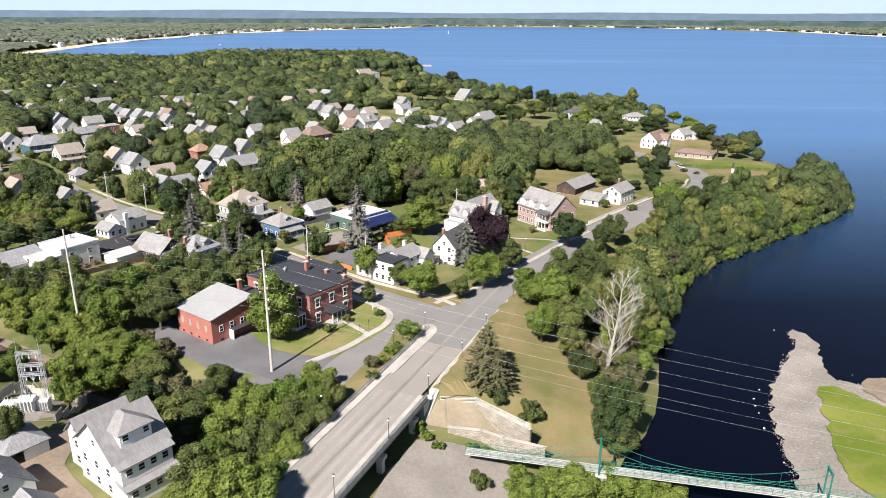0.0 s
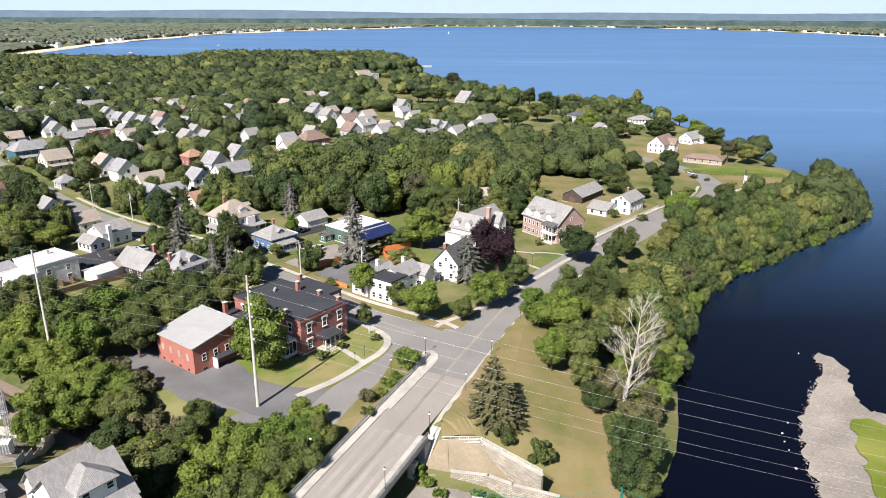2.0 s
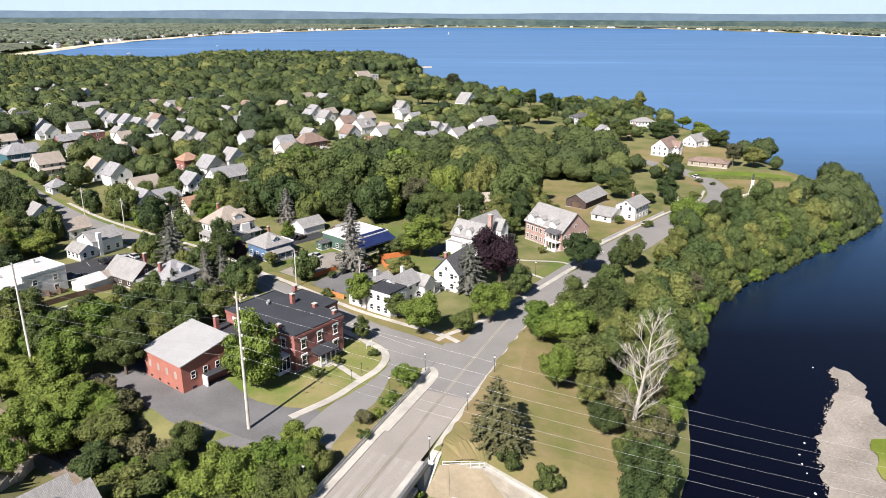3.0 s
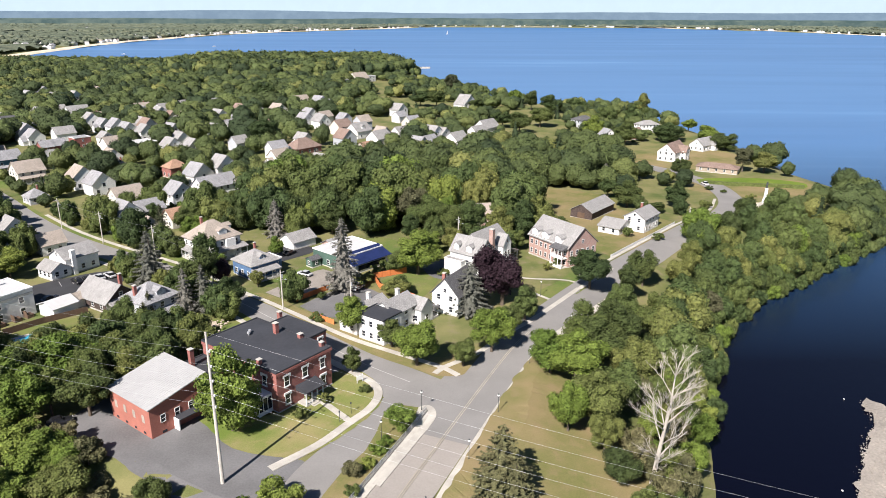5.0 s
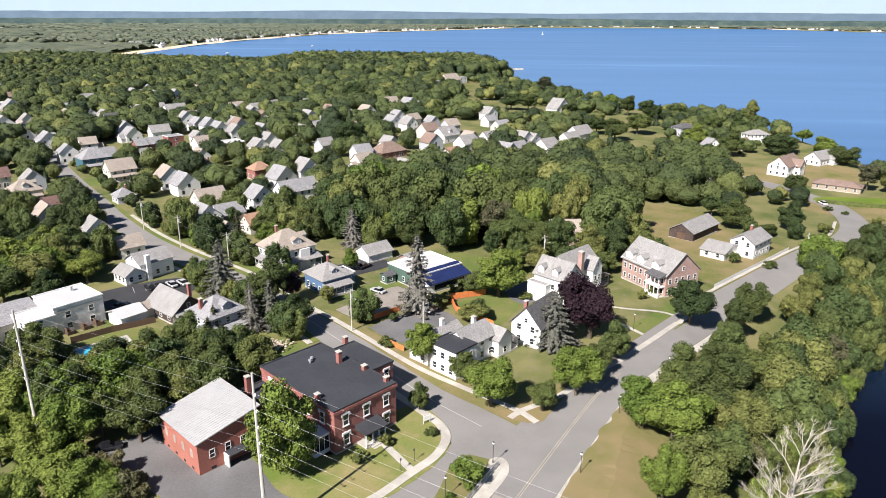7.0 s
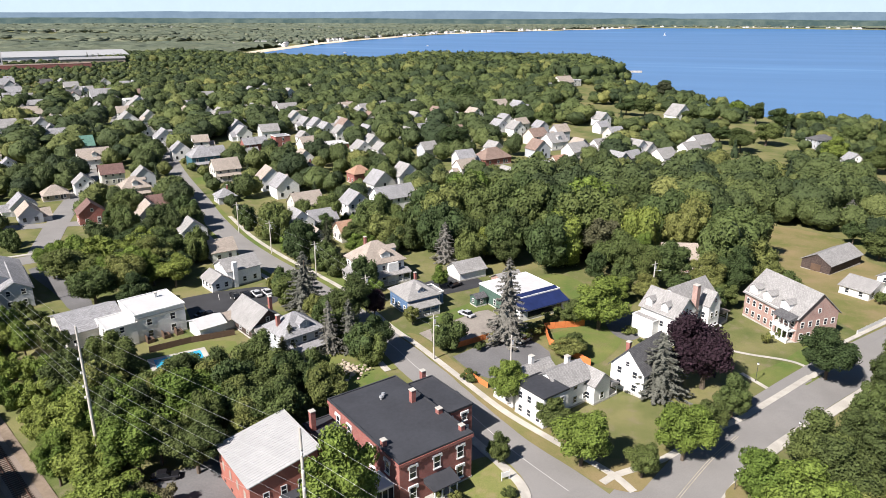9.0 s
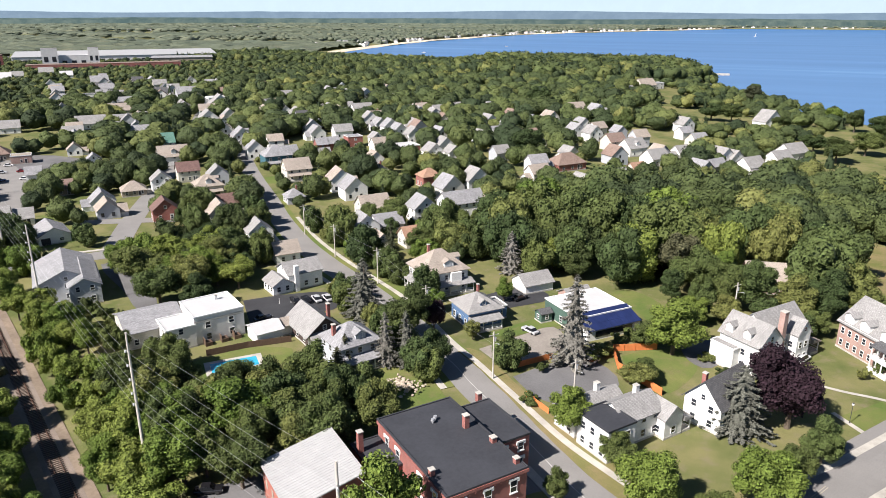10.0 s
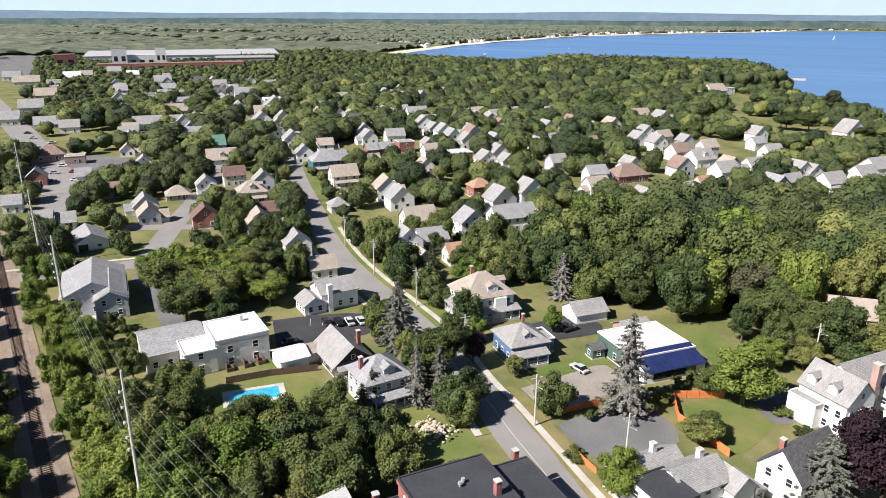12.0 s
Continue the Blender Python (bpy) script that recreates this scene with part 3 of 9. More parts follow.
patch("gravel_yard", [(-17, 60), (-12, 84), (-3, 106), (4, 105), (16, 99), (26, 92), (20, 78), (10, 60)], 0.1, M["pale_dirt"], "bare pale dirt yard under the bridge", "yard", ragged=1.2)
GRAVEL = [(99.6, 166.5), (102.2, 163), (101, 155.5), (97.4, 146), (96.7, 138.5), (103.5, 135), (115, 131), (130, 120), (130, 70), (95, 60), (66, 85), (67.8, 98.7), (70, 107.4), (71.6, 114.9), (76, 127.7), (81.5, 137.5), (88.9, 148.5), (95.5, 156.2), (97.6, 164.2)]
patch("gravel_bar", GRAVEL, 0.35, M["gravel"], "pale gravel bar in the river", "gravel bar", WATER, ragged=1.6)
patch("bar_meadow", [(88.8, 133.2), (94.1, 134.5), (99.2, 127), (108, 116), (112, 95), (98, 85), (84, 88), (78.2, 98.7), (80, 107.4), (84.6, 121)], 0.7, M["meadow"], "bright green grass patch on the gravel bar", "grass patch", WATER, ragged=1.6)
patch("shallow_bank", [(104, 139), (112, 137), (125, 128), (125, 118), (108, 122), (100, 132)], 0.6, M["dirt"], "reddish brown silt on the gravel bar", "silt", WATER, ragged=1.5)
patch("lot_street", [(-46, 204), (-39.5, 214), (-33, 222.5), (-27.5, 214), (-31, 207.5), (-38, 199)], 0.07, M["pale_dirt"], "pale cracked concrete parking lot by the street", "parking lot")
patch("lot_fence", [(-35, 194.5), (-28.5, 204), (-20, 208), (-13.5, 199.5), (-22, 188), (-28.5, 188.5)], 0.06, M["lot"], "shaded asphalt parking lot behind an orange fence", "parking lot")
patch("lot_apartment", [(-114, 207), (-107, 214), (-96, 221), (-88, 213.5), (-93, 205), (-100, 194)], 0.06, M["black_top"], "black asphalt parking lot with white bay lines", "parking lot")
patch("drive_garage", [(-58, 231), (-50, 243), (-45, 247), (-38, 240), (-45, 231), (-52, 225)], 0.06, M["black_top"], "black asphalt drive before the garage", "driveway")
patch("drive_victorian", [(-4, 226), (3, 232), (10, 228), (4, 215), (-1, 217)], 0.06, M["lot"], "grey asphalt drive beside the tall white house", "driveway")
patch("lawn_garden", [(-15, 213), (-7, 221), (1, 216), (-1, 205), (-5, 199.5), (-12, 206)], 0.05, M["lawn"], "fenced back garden lawn", "lawn")
patch("lawn_rocks", [(-66, 180), (-62, 188), (-54, 189), (-45.3, 181.5), (-46, 177), (-49.2, 173.7), (-56.5, 170), (-63, 173)], 0.05, M["lawn"], "bright lawn behind the brick mansion", "lawn")
patch("lawn_pool", [(-104, 172), (-100.9, 177), (-95.5, 184.4), (-85.9, 188), (-84, 180), (-88, 172), (-96, 168)], 0.05, M["lawn"], "green lawn round the swimming pool", "lawn")
patch("drive_duplex", [(-172, 214), (-166, 209.5), (-157, 204.5), (-147, 199), (-136, 192), (-133, 196), (-146, 206), (-160, 214), (-168, 220)], 0.06, M["lot"], "dark asphalt drive beside the grey townhouse", "driveway")
patch("lawn_foursquare", [(-96, 234), (-80, 246), (-74, 240), (-71, 225), (-78, 222)], 0.05, M["lawn"], "front lawn under shade trees", "lawn")
patch("lawn_blue", [(-47, 211), (-39, 225), (-34, 230), (-30, 226), (-34, 222), (-40.5, 214)], 0.05, M["lawn"], "small lawn beside the blue house", "lawn")
patch("lawn_solar", [(-10, 232), (-7, 243), (-13, 252), (-20, 255), (-24, 247), (-15, 240)], 0.05, M["lawn"], "rough lawn behind the flat-roofed building", "lawn")
strip("path_brick_house", [(26.5, 204.5), (32.7, 196.5)], -0.55, 0.55, 0.1, M["walkway"], "pale concrete garden path to the pavement", "path", smooth=1, clear=False)
strip("path_lawn", [(23.5, 216.0), (29.2, 214.6), (38.1, 213.4), (42.5, 209.0)], -0.5, 0.5, 0.1, M["walkway"], "pale curved garden path before the brick house", "path", clear=False)
strip("pavement_garden", [(40.5, 206.5), (47.0, 215.5), (54.0, 224.5)], -0.7, 0.7, 0.16, M["walkway"], "pale concrete pavement along the front garden", "pavement", clear=False)
patch("lawn_brick", [(28, 204), (36, 213), (45, 226), (52, 222), (45, 211), (33, 196)], 0.05, M["lawn"], "front lawn of the brick house", "lawn")
patch("field", [(40, 262), (52, 244), (58, 234), (66, 240), (90, 270), (86, 285), (75, 300), (78, 318), (62, 335), (46, 334), (40, 300)], 0.06, M["dry_lawn"], "open mown field behind the houses", "field")
patch("lawn_point", [(116, 335), (124, 352), (150, 360), (178, 355), (184, 335), (170, 322), (150, 318), (133, 322)], 0.06, M["dry_lawn"], "mown park lawn on the headland", "lawn")
patch("lawn_point_houses", [(108, 400), (122, 388), (140, 384), (165, 395), (176, 420), (165, 438), (140, 430), (118, 425)], 0.06, M["dry_lawn"], "dry lawns round the headland houses", "lawn")
patch("lawn_garage", [(-222, 232), (-212, 240), (-198, 232), (-205, 216), (-215, 222)], 0.05, M["lawn"], "small lawns beside a white garage", "lawn")
patch("lot_town", [(-300, 262), (-275, 300), (-300, 330), (-345, 330), (-330, 290)], 0.05, M["lot"], "large car park of the town shops", "parking lot")
for x, y in ((-190, 330), (-205, 300), (-120, 300), (-140, 350), (-10, 420), (-230, 250)):
    patch("lawn_yard", [(x - 7, y - 5), (x + 6, y - 7), (x + 8, y + 4), (x - 4, y + 8)], 0.05, M["lawn"], "sunlit garden lawn between the houses", "lawn", ragged=1.0)

# centre line, faded edge lines and patches of the carriageway
strip("road_marking", MAIN[:6], -0.28, -0.12, 0.15, M["yellow_paint"], "faded yellow centre line", "road marking", 0, 0.02, clear=False, across=1)
strip("road_marking", MAIN[:6], 0.12, 0.28, 0.15, M["yellow_paint"], "faded yellow centre line", "road marking", 0, 0.02, clear=False, across=1)
strip("road_marking", STREET[1:9], -0.08, 0.08, 0.085, M["white_paint"], "faded line along the street", "road marking", clear=False, across=1)
strip("road_marking", [(-1.0, 137.0), (7.2, 133.4)], -0.15, 0.15, 0.09, M["white_paint"], "worn white stop line", "road marking", smooth=1, clear=False, across=1)

# ---- bridge ----
U = Vector((math.cos(radians(66)), math.sin(radians(66)), 0))
bridge = thing("bridge", Matrix.Translation((-22.1, 81.1, 0)) @ pose(0, 0, 0, 0, 0, 66), "concrete road bridge with steel railings and pale deck", "bridge")
# along local x from -90 to 44; local y positive to the left of travel
L0, L1 = -95.0, 36.0
part("deck", boxes((L0, -6.4, -0.95, L1, 6.4, -0.02)), M["deck"], bridge)
part("carriageway", boxes((L0, -4.75, -0.02, L1, 4.75, 0.04)), M["deck"], bridge, "pale worn carriageway")
for y in (-3.35, -1.35, 1.2, 3.2):
    part("wheel_track", boxes((L0, y - 0.42, 0.04, L1, y + 0.42, 0.046)), M["wear"], bridge, "paler strip worn by tyres")
for sgn, end in ((-1, L1), (1, L1 + 29)):
    a, b = sorted((4.75 * sgn, 6.2 * sgn))
    part("sidewalk", boxes((L0, a, -0.02, end, b, 0.20)), M["walkway"], bridge)
    a, b = sorted((6.2 * sgn, 6.55 * sgn))
    part("parapet", boxes((L0, a, -0.5, end, b, 0.55)), M["concrete"], bridge)
    rail = bmesh.new()
    for z in (0.75, 0.98, 1.2):
        tube(rail, (L0, 6.38 * sgn, z), (end, 6.38 * sgn, z), 0.045, n=6)
    part("railing", rail, M["steel"], bridge, "grey steel rails")
    post = mesh_of(boxes((-0.06, -0.06, 0.5, 0.06, 0.06, 1.25)), "rail_post")
    post.materials.append(M["steel"])
    k = -40.0
    while k < end:
        p = part("rail_post", post, None, bridge)
        p.location = (k, 6.38 * sgn, 0)
        k += 2.4
for y in (-5.6, -2.8, 0, 2.8, 5.6):
    part("girder", boxes((L0, y - 0.2, -1.9, L1, y + 0.2, -0.95)), M["concrete"], bridge)
for x in (-12, 5, 18, 31):
    part("pier_cap", boxes((x - 0.7, -6.6, -2.7, x + 0.7, 6.6, -1.9, 0.06)), M["concrete"], bridge)
    for y in (-5.6, 0, 5.6):
        part("pier", boxes((x - 0.55, y - 0.6, -9.5, x + 0.55, y + 0.6, -2.7, 0.05)), M["concrete"], bridge)
part("abutment", boxes((34.5, -6.5, -8.0, 37.0, 6.5, -0.95)), M["concrete"], bridge)
CLEAR.append([tuple((Vector((-22.1, 81.1, 0)) + U * a + Vector((U.y, -U.x, 0)) * b).xy) for a, b in ((-95, -8.5), (66, -8.5), (66, 8.5), (-95, 8.5))])

# ---- houses ----
HOUSES = []
WIN = {}


def window_mesh(w, h):
    key = (round(w, 2), round(h, 2))
    if key not in WIN:
        f = bmesh.new()
        t = 0.1
        for r in ((-w / 2 - t, 0, w / 2 + t, t), (-w / 2 - t, h - 0.02, w / 2 + t, h + t + 0.03), (-w / 2 - t, t, -w / 2, h - 0.02), (w / 2, t, w / 2 + t, h - 0.02), (-w / 2, h / 2 - 0.03, w / 2, h / 2 + 0.03)):
            box(f, r[0], -0.09, r[1], r[2], 0.02, r[3])
        p = boxes((-w / 2, -0.04, 0.1, w / 2, 0.0, h))
        fm, pm = mesh_of(f, "window"), mesh_of(p, "pane")
        fm.materials.append(M["trim"])
        pm.materials.append(M["glass"])
        WIN[key] = (fm, pm)
    return WIN[key]


def add_window(parent, x, y, z, turn, w=0.95, h=1.5):
    fm, pm = window_mesh(w, h)
    o = part("window", fm, None, parent)
    o.matrix_basis = pose(x, y, z, 0, 0, turn)
    part("pane", pm, None, o)


def roof_solid(kind, w, d, z, rise, over, axis, thick=0.16):
    """A roof over a w by d plan with its eaves at z."""
    bm = bmesh.new()
    if kind == "flat":
        box(bm, -w / 2 - 0.12, -d / 2 - 0.12, z, w / 2 + 0.12, d / 2 + 0.12, z + 0.22)
        return bm
    if axis == "y":
        w, d = d, w
    W, D = w / 2 + over, d / 2 + over
    drop = rise * over / (d / 2)
    if kind == "gable":
        prof = [(-D, z - drop), (0, z + rise), (D, z - drop), (D, z - drop - thick), (0, z + rise - thick), (-D, z - drop - thick)]
        rings = [[bm.verts.new((x, p[0], p[1] + 0.03)) for p in prof] for x in (-W, W)]
        for i in range(6):
            j = (i + 1) % 6
            bm.faces.new((rings[0][i], rings[0][j], rings[1][j], rings[1][i]))
        for r, o in ((rings[0], 1), (rings[1], -1)):
            a, b = (r[0], r[1], r[4], r[5]), (r[1], r[2], r[3], r[4])
            bm.faces.new(a[::o])
            bm.faces.new(b[::o])
    else:
        k = max(0.0, W - D) if kind == "hip" else 0.0
        top = [bm.verts.new((-k - 0.05, 0, z + rise)), bm.verts.new((k + 0.05, 0, z + rise))]
        lo = [bm.verts.new((x, y, z - 0.05)) for x, y in ((-W, -D), (W, -D), (W, D), (-W, D))]
        un = [bm.verts.new((x, y, z - 0.05 - thick)) for x, y in ((-W, -D), (W, -D), (W, D), (-W, D))]
        bm.faces.new((lo[0], lo[1], top[1], top[0]))
        bm.faces.new((lo[2], lo[3], top[0], top[1]))
        bm.faces.new((lo[1], lo[2], top[1]))
        bm.faces.new((lo[3], lo[0], top[0]))
        for i in range(4):
            j = (i + 1) % 4
            bm.faces.new((un[i], un[j], lo[j], lo[i]))
        bm.faces.new(un[::-1])
    if axis == "y":
        bmesh.ops.rotate(bm, verts=bm.verts, cent=(0, 0, 0), matrix=Matrix.Rotation(radians(90), 3, "Z"))
    bmesh.ops.recalc_face_normals(bm, faces=bm.faces)
    return bm


def wall_solid(kind, w, d, z, rise, axis, low=-1.2):
    bm = bmesh.new()
    if axis == "y":
        w, d = d, w
    W, D = w / 2, d / 2
    lo = [bm.verts.new((x, y, low)) for x, y in ((-W, -D), (W, -D), (W, D), (-W, D))]
    hi = [bm.verts.new((x, y, z)) for x, y in ((-W, -D), (W, -D), (W, D), (-W, D))]
    bm.faces.new((lo[0], lo[1], hi[1], hi[0]))
    bm.faces.new((lo[2], lo[3], hi[3], hi[2]))
    if kind == "gable":
        g = [bm.verts.new((x, 0, z + rise - 0.14)) for x in (-W, W)]
        bm.faces.new((lo[1], lo[2], hi[2], g[1], hi[1]))
        bm.faces.new((lo[3], lo[0], hi[0], g[0], hi[3]))
        bm.faces.new((hi[0], hi[1], g[1], g[0]))
        bm.faces.new((hi[2], hi[3], g[0], g[1]))
    else:
        bm.faces.new((lo[1], lo[2], hi[2], hi[1]))
        bm.faces.new((lo[3], lo[0], hi[0], hi[3]))
        bm.faces.new(hi)
    bm.faces.new(lo[::-1])
    if axis == "y":
        bmesh.ops.rotate(bm, verts=bm.verts, cent=(0, 0, 0), matrix=Matrix.Rotation(radians(90), 3, "Z"))
    return bm


def block(parent, cx, cy, w, d, eave, kind, rise, axis, wall_m, roof_m, over=0.45, windows=True, ww=0.95, wh=1.45, first=0.9, storey=2.9, sides="flr", gap=2.6, base=True, rim=None):
    """One volume of a house: wall, roof, foundation and its windows, under the house's empty."""
    at = pose(cx, cy, 0)
    o = part("wall", wall_solid(kind, w, d, eave, rise, axis), wall_m, parent)
    o.matrix_basis = at
    o = part("roof", roof_solid(kind, w, d, eave, rise, over, axis), roof_m, parent)
    o.matrix_basis = at
    if base:
        o = part("foundation", boxes((-w / 2 - 0.06, -d / 2 - 0.06, -1.5, w / 2 + 0.06, d / 2 + 0.06, 0.4)), M["concrete"], parent)
        o.matrix_basis = at
    if kind == "flat":
        for r in ((-w / 2 - 0.15, -d / 2 - 0.15, w / 2 + 0.15, -d / 2 + 0.1), (-w / 2 - 0.15, d / 2 - 0.1, w / 2 + 0.15, d / 2 + 0.15), (-w / 2 - 0.15, -d / 2 + 0.1, -w / 2 + 0.1, d / 2 - 0.1), (w / 2 - 0.1, -d / 2 + 0.1, w / 2 + 0.15, d / 2 - 0.1)):
            o = part("parapet", boxes((r[0], r[1], eave + 0.1, r[2], r[3], eave + 0.42)), rim or M["trim"], parent)
            o.matrix_basis = at
    if windows:
        z = first
        while z + wh < eave + 0.1:
            for side, length, dx, dy, turn in (("f", w, 0, -d / 2, 0), ("r", d, w / 2, 0, 90), ("l", d, -w / 2, 0, -90)):
                if side not in sides:
                    continue
                n = max(1, int((length - 0.8) / gap))
                for i in range(n):
                    s = (i + 0.5) / n * (length - 0.6) - (length - 0.6) / 2
                    px, py = (s, dy) if side == "f" else (dx, s)
                    add_window(parent, cx + px, cy + py, z, turn, ww, wh)
            z += storey
        if kind == "gable" and rise > 2.2:
            for side, dx, dy, turn in ((("f", 0, -d / 2, 0),) if axis == "y" else (("r", w / 2, 0, 90), ("l", -w / 2, 0, -90))):
                if side in sides:
                    add_window(parent, cx + dx, cy + dy, eave + 0.25, turn, 0.75, 1.1)


def chimney(parent, x, y, z0, z1, s=0.6, m=None):
    c = part("chimney", boxes((-s / 2, -s / 2, z0, s / 2, s / 2, z1, 0.03)), m or M["brick"], parent)
    c.location = (x, y, 0)
    k = part("chimney_cap", boxes((-s / 2 - 0.08, -s / 2 - 0.08, z1 - 0.12, s / 2 + 0.08, s / 2 + 0.08, z1 + 0.06, 0.03)), M["concrete"], c)


def dormer(parent, x, y, z, turn, w=2.2, h=1.4, depth=2.6, wall_m=None, roof_m=None):
    bm = wall_solid("gable", w, depth, h, 0.7, "y", -0.6)
    o = part("dormer", bm, wall_m or M["white"], parent)
    o.matrix_basis = pose(x, y, z, 0, 0, turn)
    part("dormer_roof", roof_solid("gable", w, depth, h, 0.7, 0.25, "y"), roof_m or M["sh_grey"], o)
    fm, pm = window_mesh(0.8, 0.95)
    k = part("window", fm, None, o)
    k.location = (0, -depth / 2, 0.25)


def porch(parent, x, y, w, d, h, turn=0, roof_m=None, posts=4):
    """An open porch: floor, posts, roof, with its back at y = 0 of its own frame."""
    m = pose(x, y, 0, 0, 0, turn)
    for nm, bm, mt in (("porch_floor", boxes((-w / 2, -d, -0.9, w / 2, 0, 0.5)), M["concrete"]), ("porch_roof", None, roof_m or M["sh_grey"])):
        if bm is None:
            bm = bmesh.new()
            v = [bm.verts.new(p) for p in ((-w / 2 - 0.3, -d - 0.3, h), (w / 2 + 0.3, -d - 0.3, h), (w / 2 + 0.3, 0.0, h + 0.8), (-w / 2 - 0.3, 0.0, h + 0.8), (-w / 2 - 0.3, -d - 0.3, h - 0.2), (w / 2 + 0.3, -d - 0.3, h - 0.2), (w / 2 + 0.3, 0, h - 0.2), (-w / 2 - 0.3, 0, h - 0.2))]
            for q in ((0, 1, 2, 3), (5, 4, 7, 6), (4, 5, 1, 0), (5, 6, 2, 1), (7, 4, 0, 3), (6, 7, 3, 2)):
                bm.faces.new([v[i] for i in q])
        o = part(nm, bm, mt, parent)
        o.matrix_basis = m
    for i in range(posts):
        o = part("porch_post", boxes((-0.1, -0.1, 0.5, 0.1, 0.1, h - 0.18)), M["trim"], parent)
        o.matrix_basis = m @ pose(-w / 2 + 0.15 + i * (w - 0.3) / max(1, posts - 1), -d + 0.15, 0)
    o = part("porch_rail", boxes((-w / 2, -d + 0.1, 1.25, w / 2, -d + 0.18, 1.33), (-w / 2, -d + 0.1, 0.7, w / 2, -d + 0.18, 0.78)), M["trim"], parent)
    o.matrix_basis = m


def door(parent, x, y, z, turn=0, m=None):
    o = part("door", boxes((-0.5, -0.07, 0, 0.5, 0.02, 2.1)), m or M["dark_trim"], parent)
    o.matrix_basis = pose(x, y, z, 0, 0, turn)
    part("door_frame", boxes((-0.62, -0.1, 0, -0.5, 0.02, 2.1), (0.5, -0.1, 0, 0.62, 0.02, 2.1), (-0.62, -0.1, 2.1, 0.62, 0.02, 2.25)), M["trim"], o)


def site(name, x, y, rot, label, category="house", radius=8, group="houses of the town"):
    HOUSES.append((x, y, radius))
    return thing(name, pose(x, y, gz(x, y), 0, 0, rot), label, category, group)


def house(x, y, rot, w, d, eave, kind, wall_m, roof_m, label, rise=None, axis="x", chim=False, por=0.0, dorm=False, sides="flr", gap=2.8):
    """A plain town house of one volume with its porch, chimney and dormer."""
    e = site("house", x, y, rot, label, "house", max(w, d) / 2 + 1.0)
    if math.hypot(x, y - 40) > 360:
        sides, gap = "fr", 4.2
    rise = rise or (0.0 if kind == "flat" else 0.42 * (d if axis == "x" else w))
    block(e, 0, 0, w, d, eave, kind, rise, axis, M[wall_m], M[roof_m], sides=sides, gap=gap)
    if por:
        porch(e, 0, -d / 2, w * 0.85, por, 2.9, 0, M[roof_m])
    door(e, w * 0.22, -d / 2, 0.5)
    if chim:
        chimney(e, w * 0.2, d * 0.12, eave, eave + rise + 0.9)
    if dorm:
        if axis == "x" or kind == "hip":
            dormer(e, 0, -d / 4 - 0.4, eave + rise * 0.28, 0, roof_m=M[roof_m])
        if axis == "y" or kind == "hip":
            dormer(e, w / 4 + 0.4, 0, eave + rise * 0.28, 90, roof_m=M[roof_m])
    return e

# ---- trees ----
def sphere_points(rng, n):
    v = rng.normal(size=(n, 3))
    return v / np.linalg.norm(v, axis=1, keepdims=True)


def cards(rng, pts, nrm, size, slim=0.7):
    """Small leaf clumps: a folded four-cornered leaf spray at each point, facing about nrm."""
    n = len(pts)
    a = np.cross(nrm, rng.normal(size=(n, 3)))
    a /= np.linalg.norm(a, axis=1, keepdims=True) + 1e-9
    b = np.cross(nrm, a)
    s = size * rng.uniform(0.6, 1.35, (n, 1))
    lift = nrm * s * 0.25
    v = np.stack([pts - a * s, pts - b * s * slim + lift, pts + a * s, pts + b * s * slim + lift], 1).reshape(-1, 3)
    f = np.arange(4 * n).reshape(n, 4)
    return v, f


def ico(sub):
    bm = bmesh.new()
    bmesh.ops.create_icosphere(bm, subdivisions=sub, radius=1.0)
    bm.verts.ensure_lookup_table()
    v = np.array([x.co for x in bm.verts])
    f = np.array([[q.index for q in x.verts] for x in bm.faces])
    bm.free()
    return v, f


ICO = {1: ico(1), 2: ico(2), 3: ico(3)}


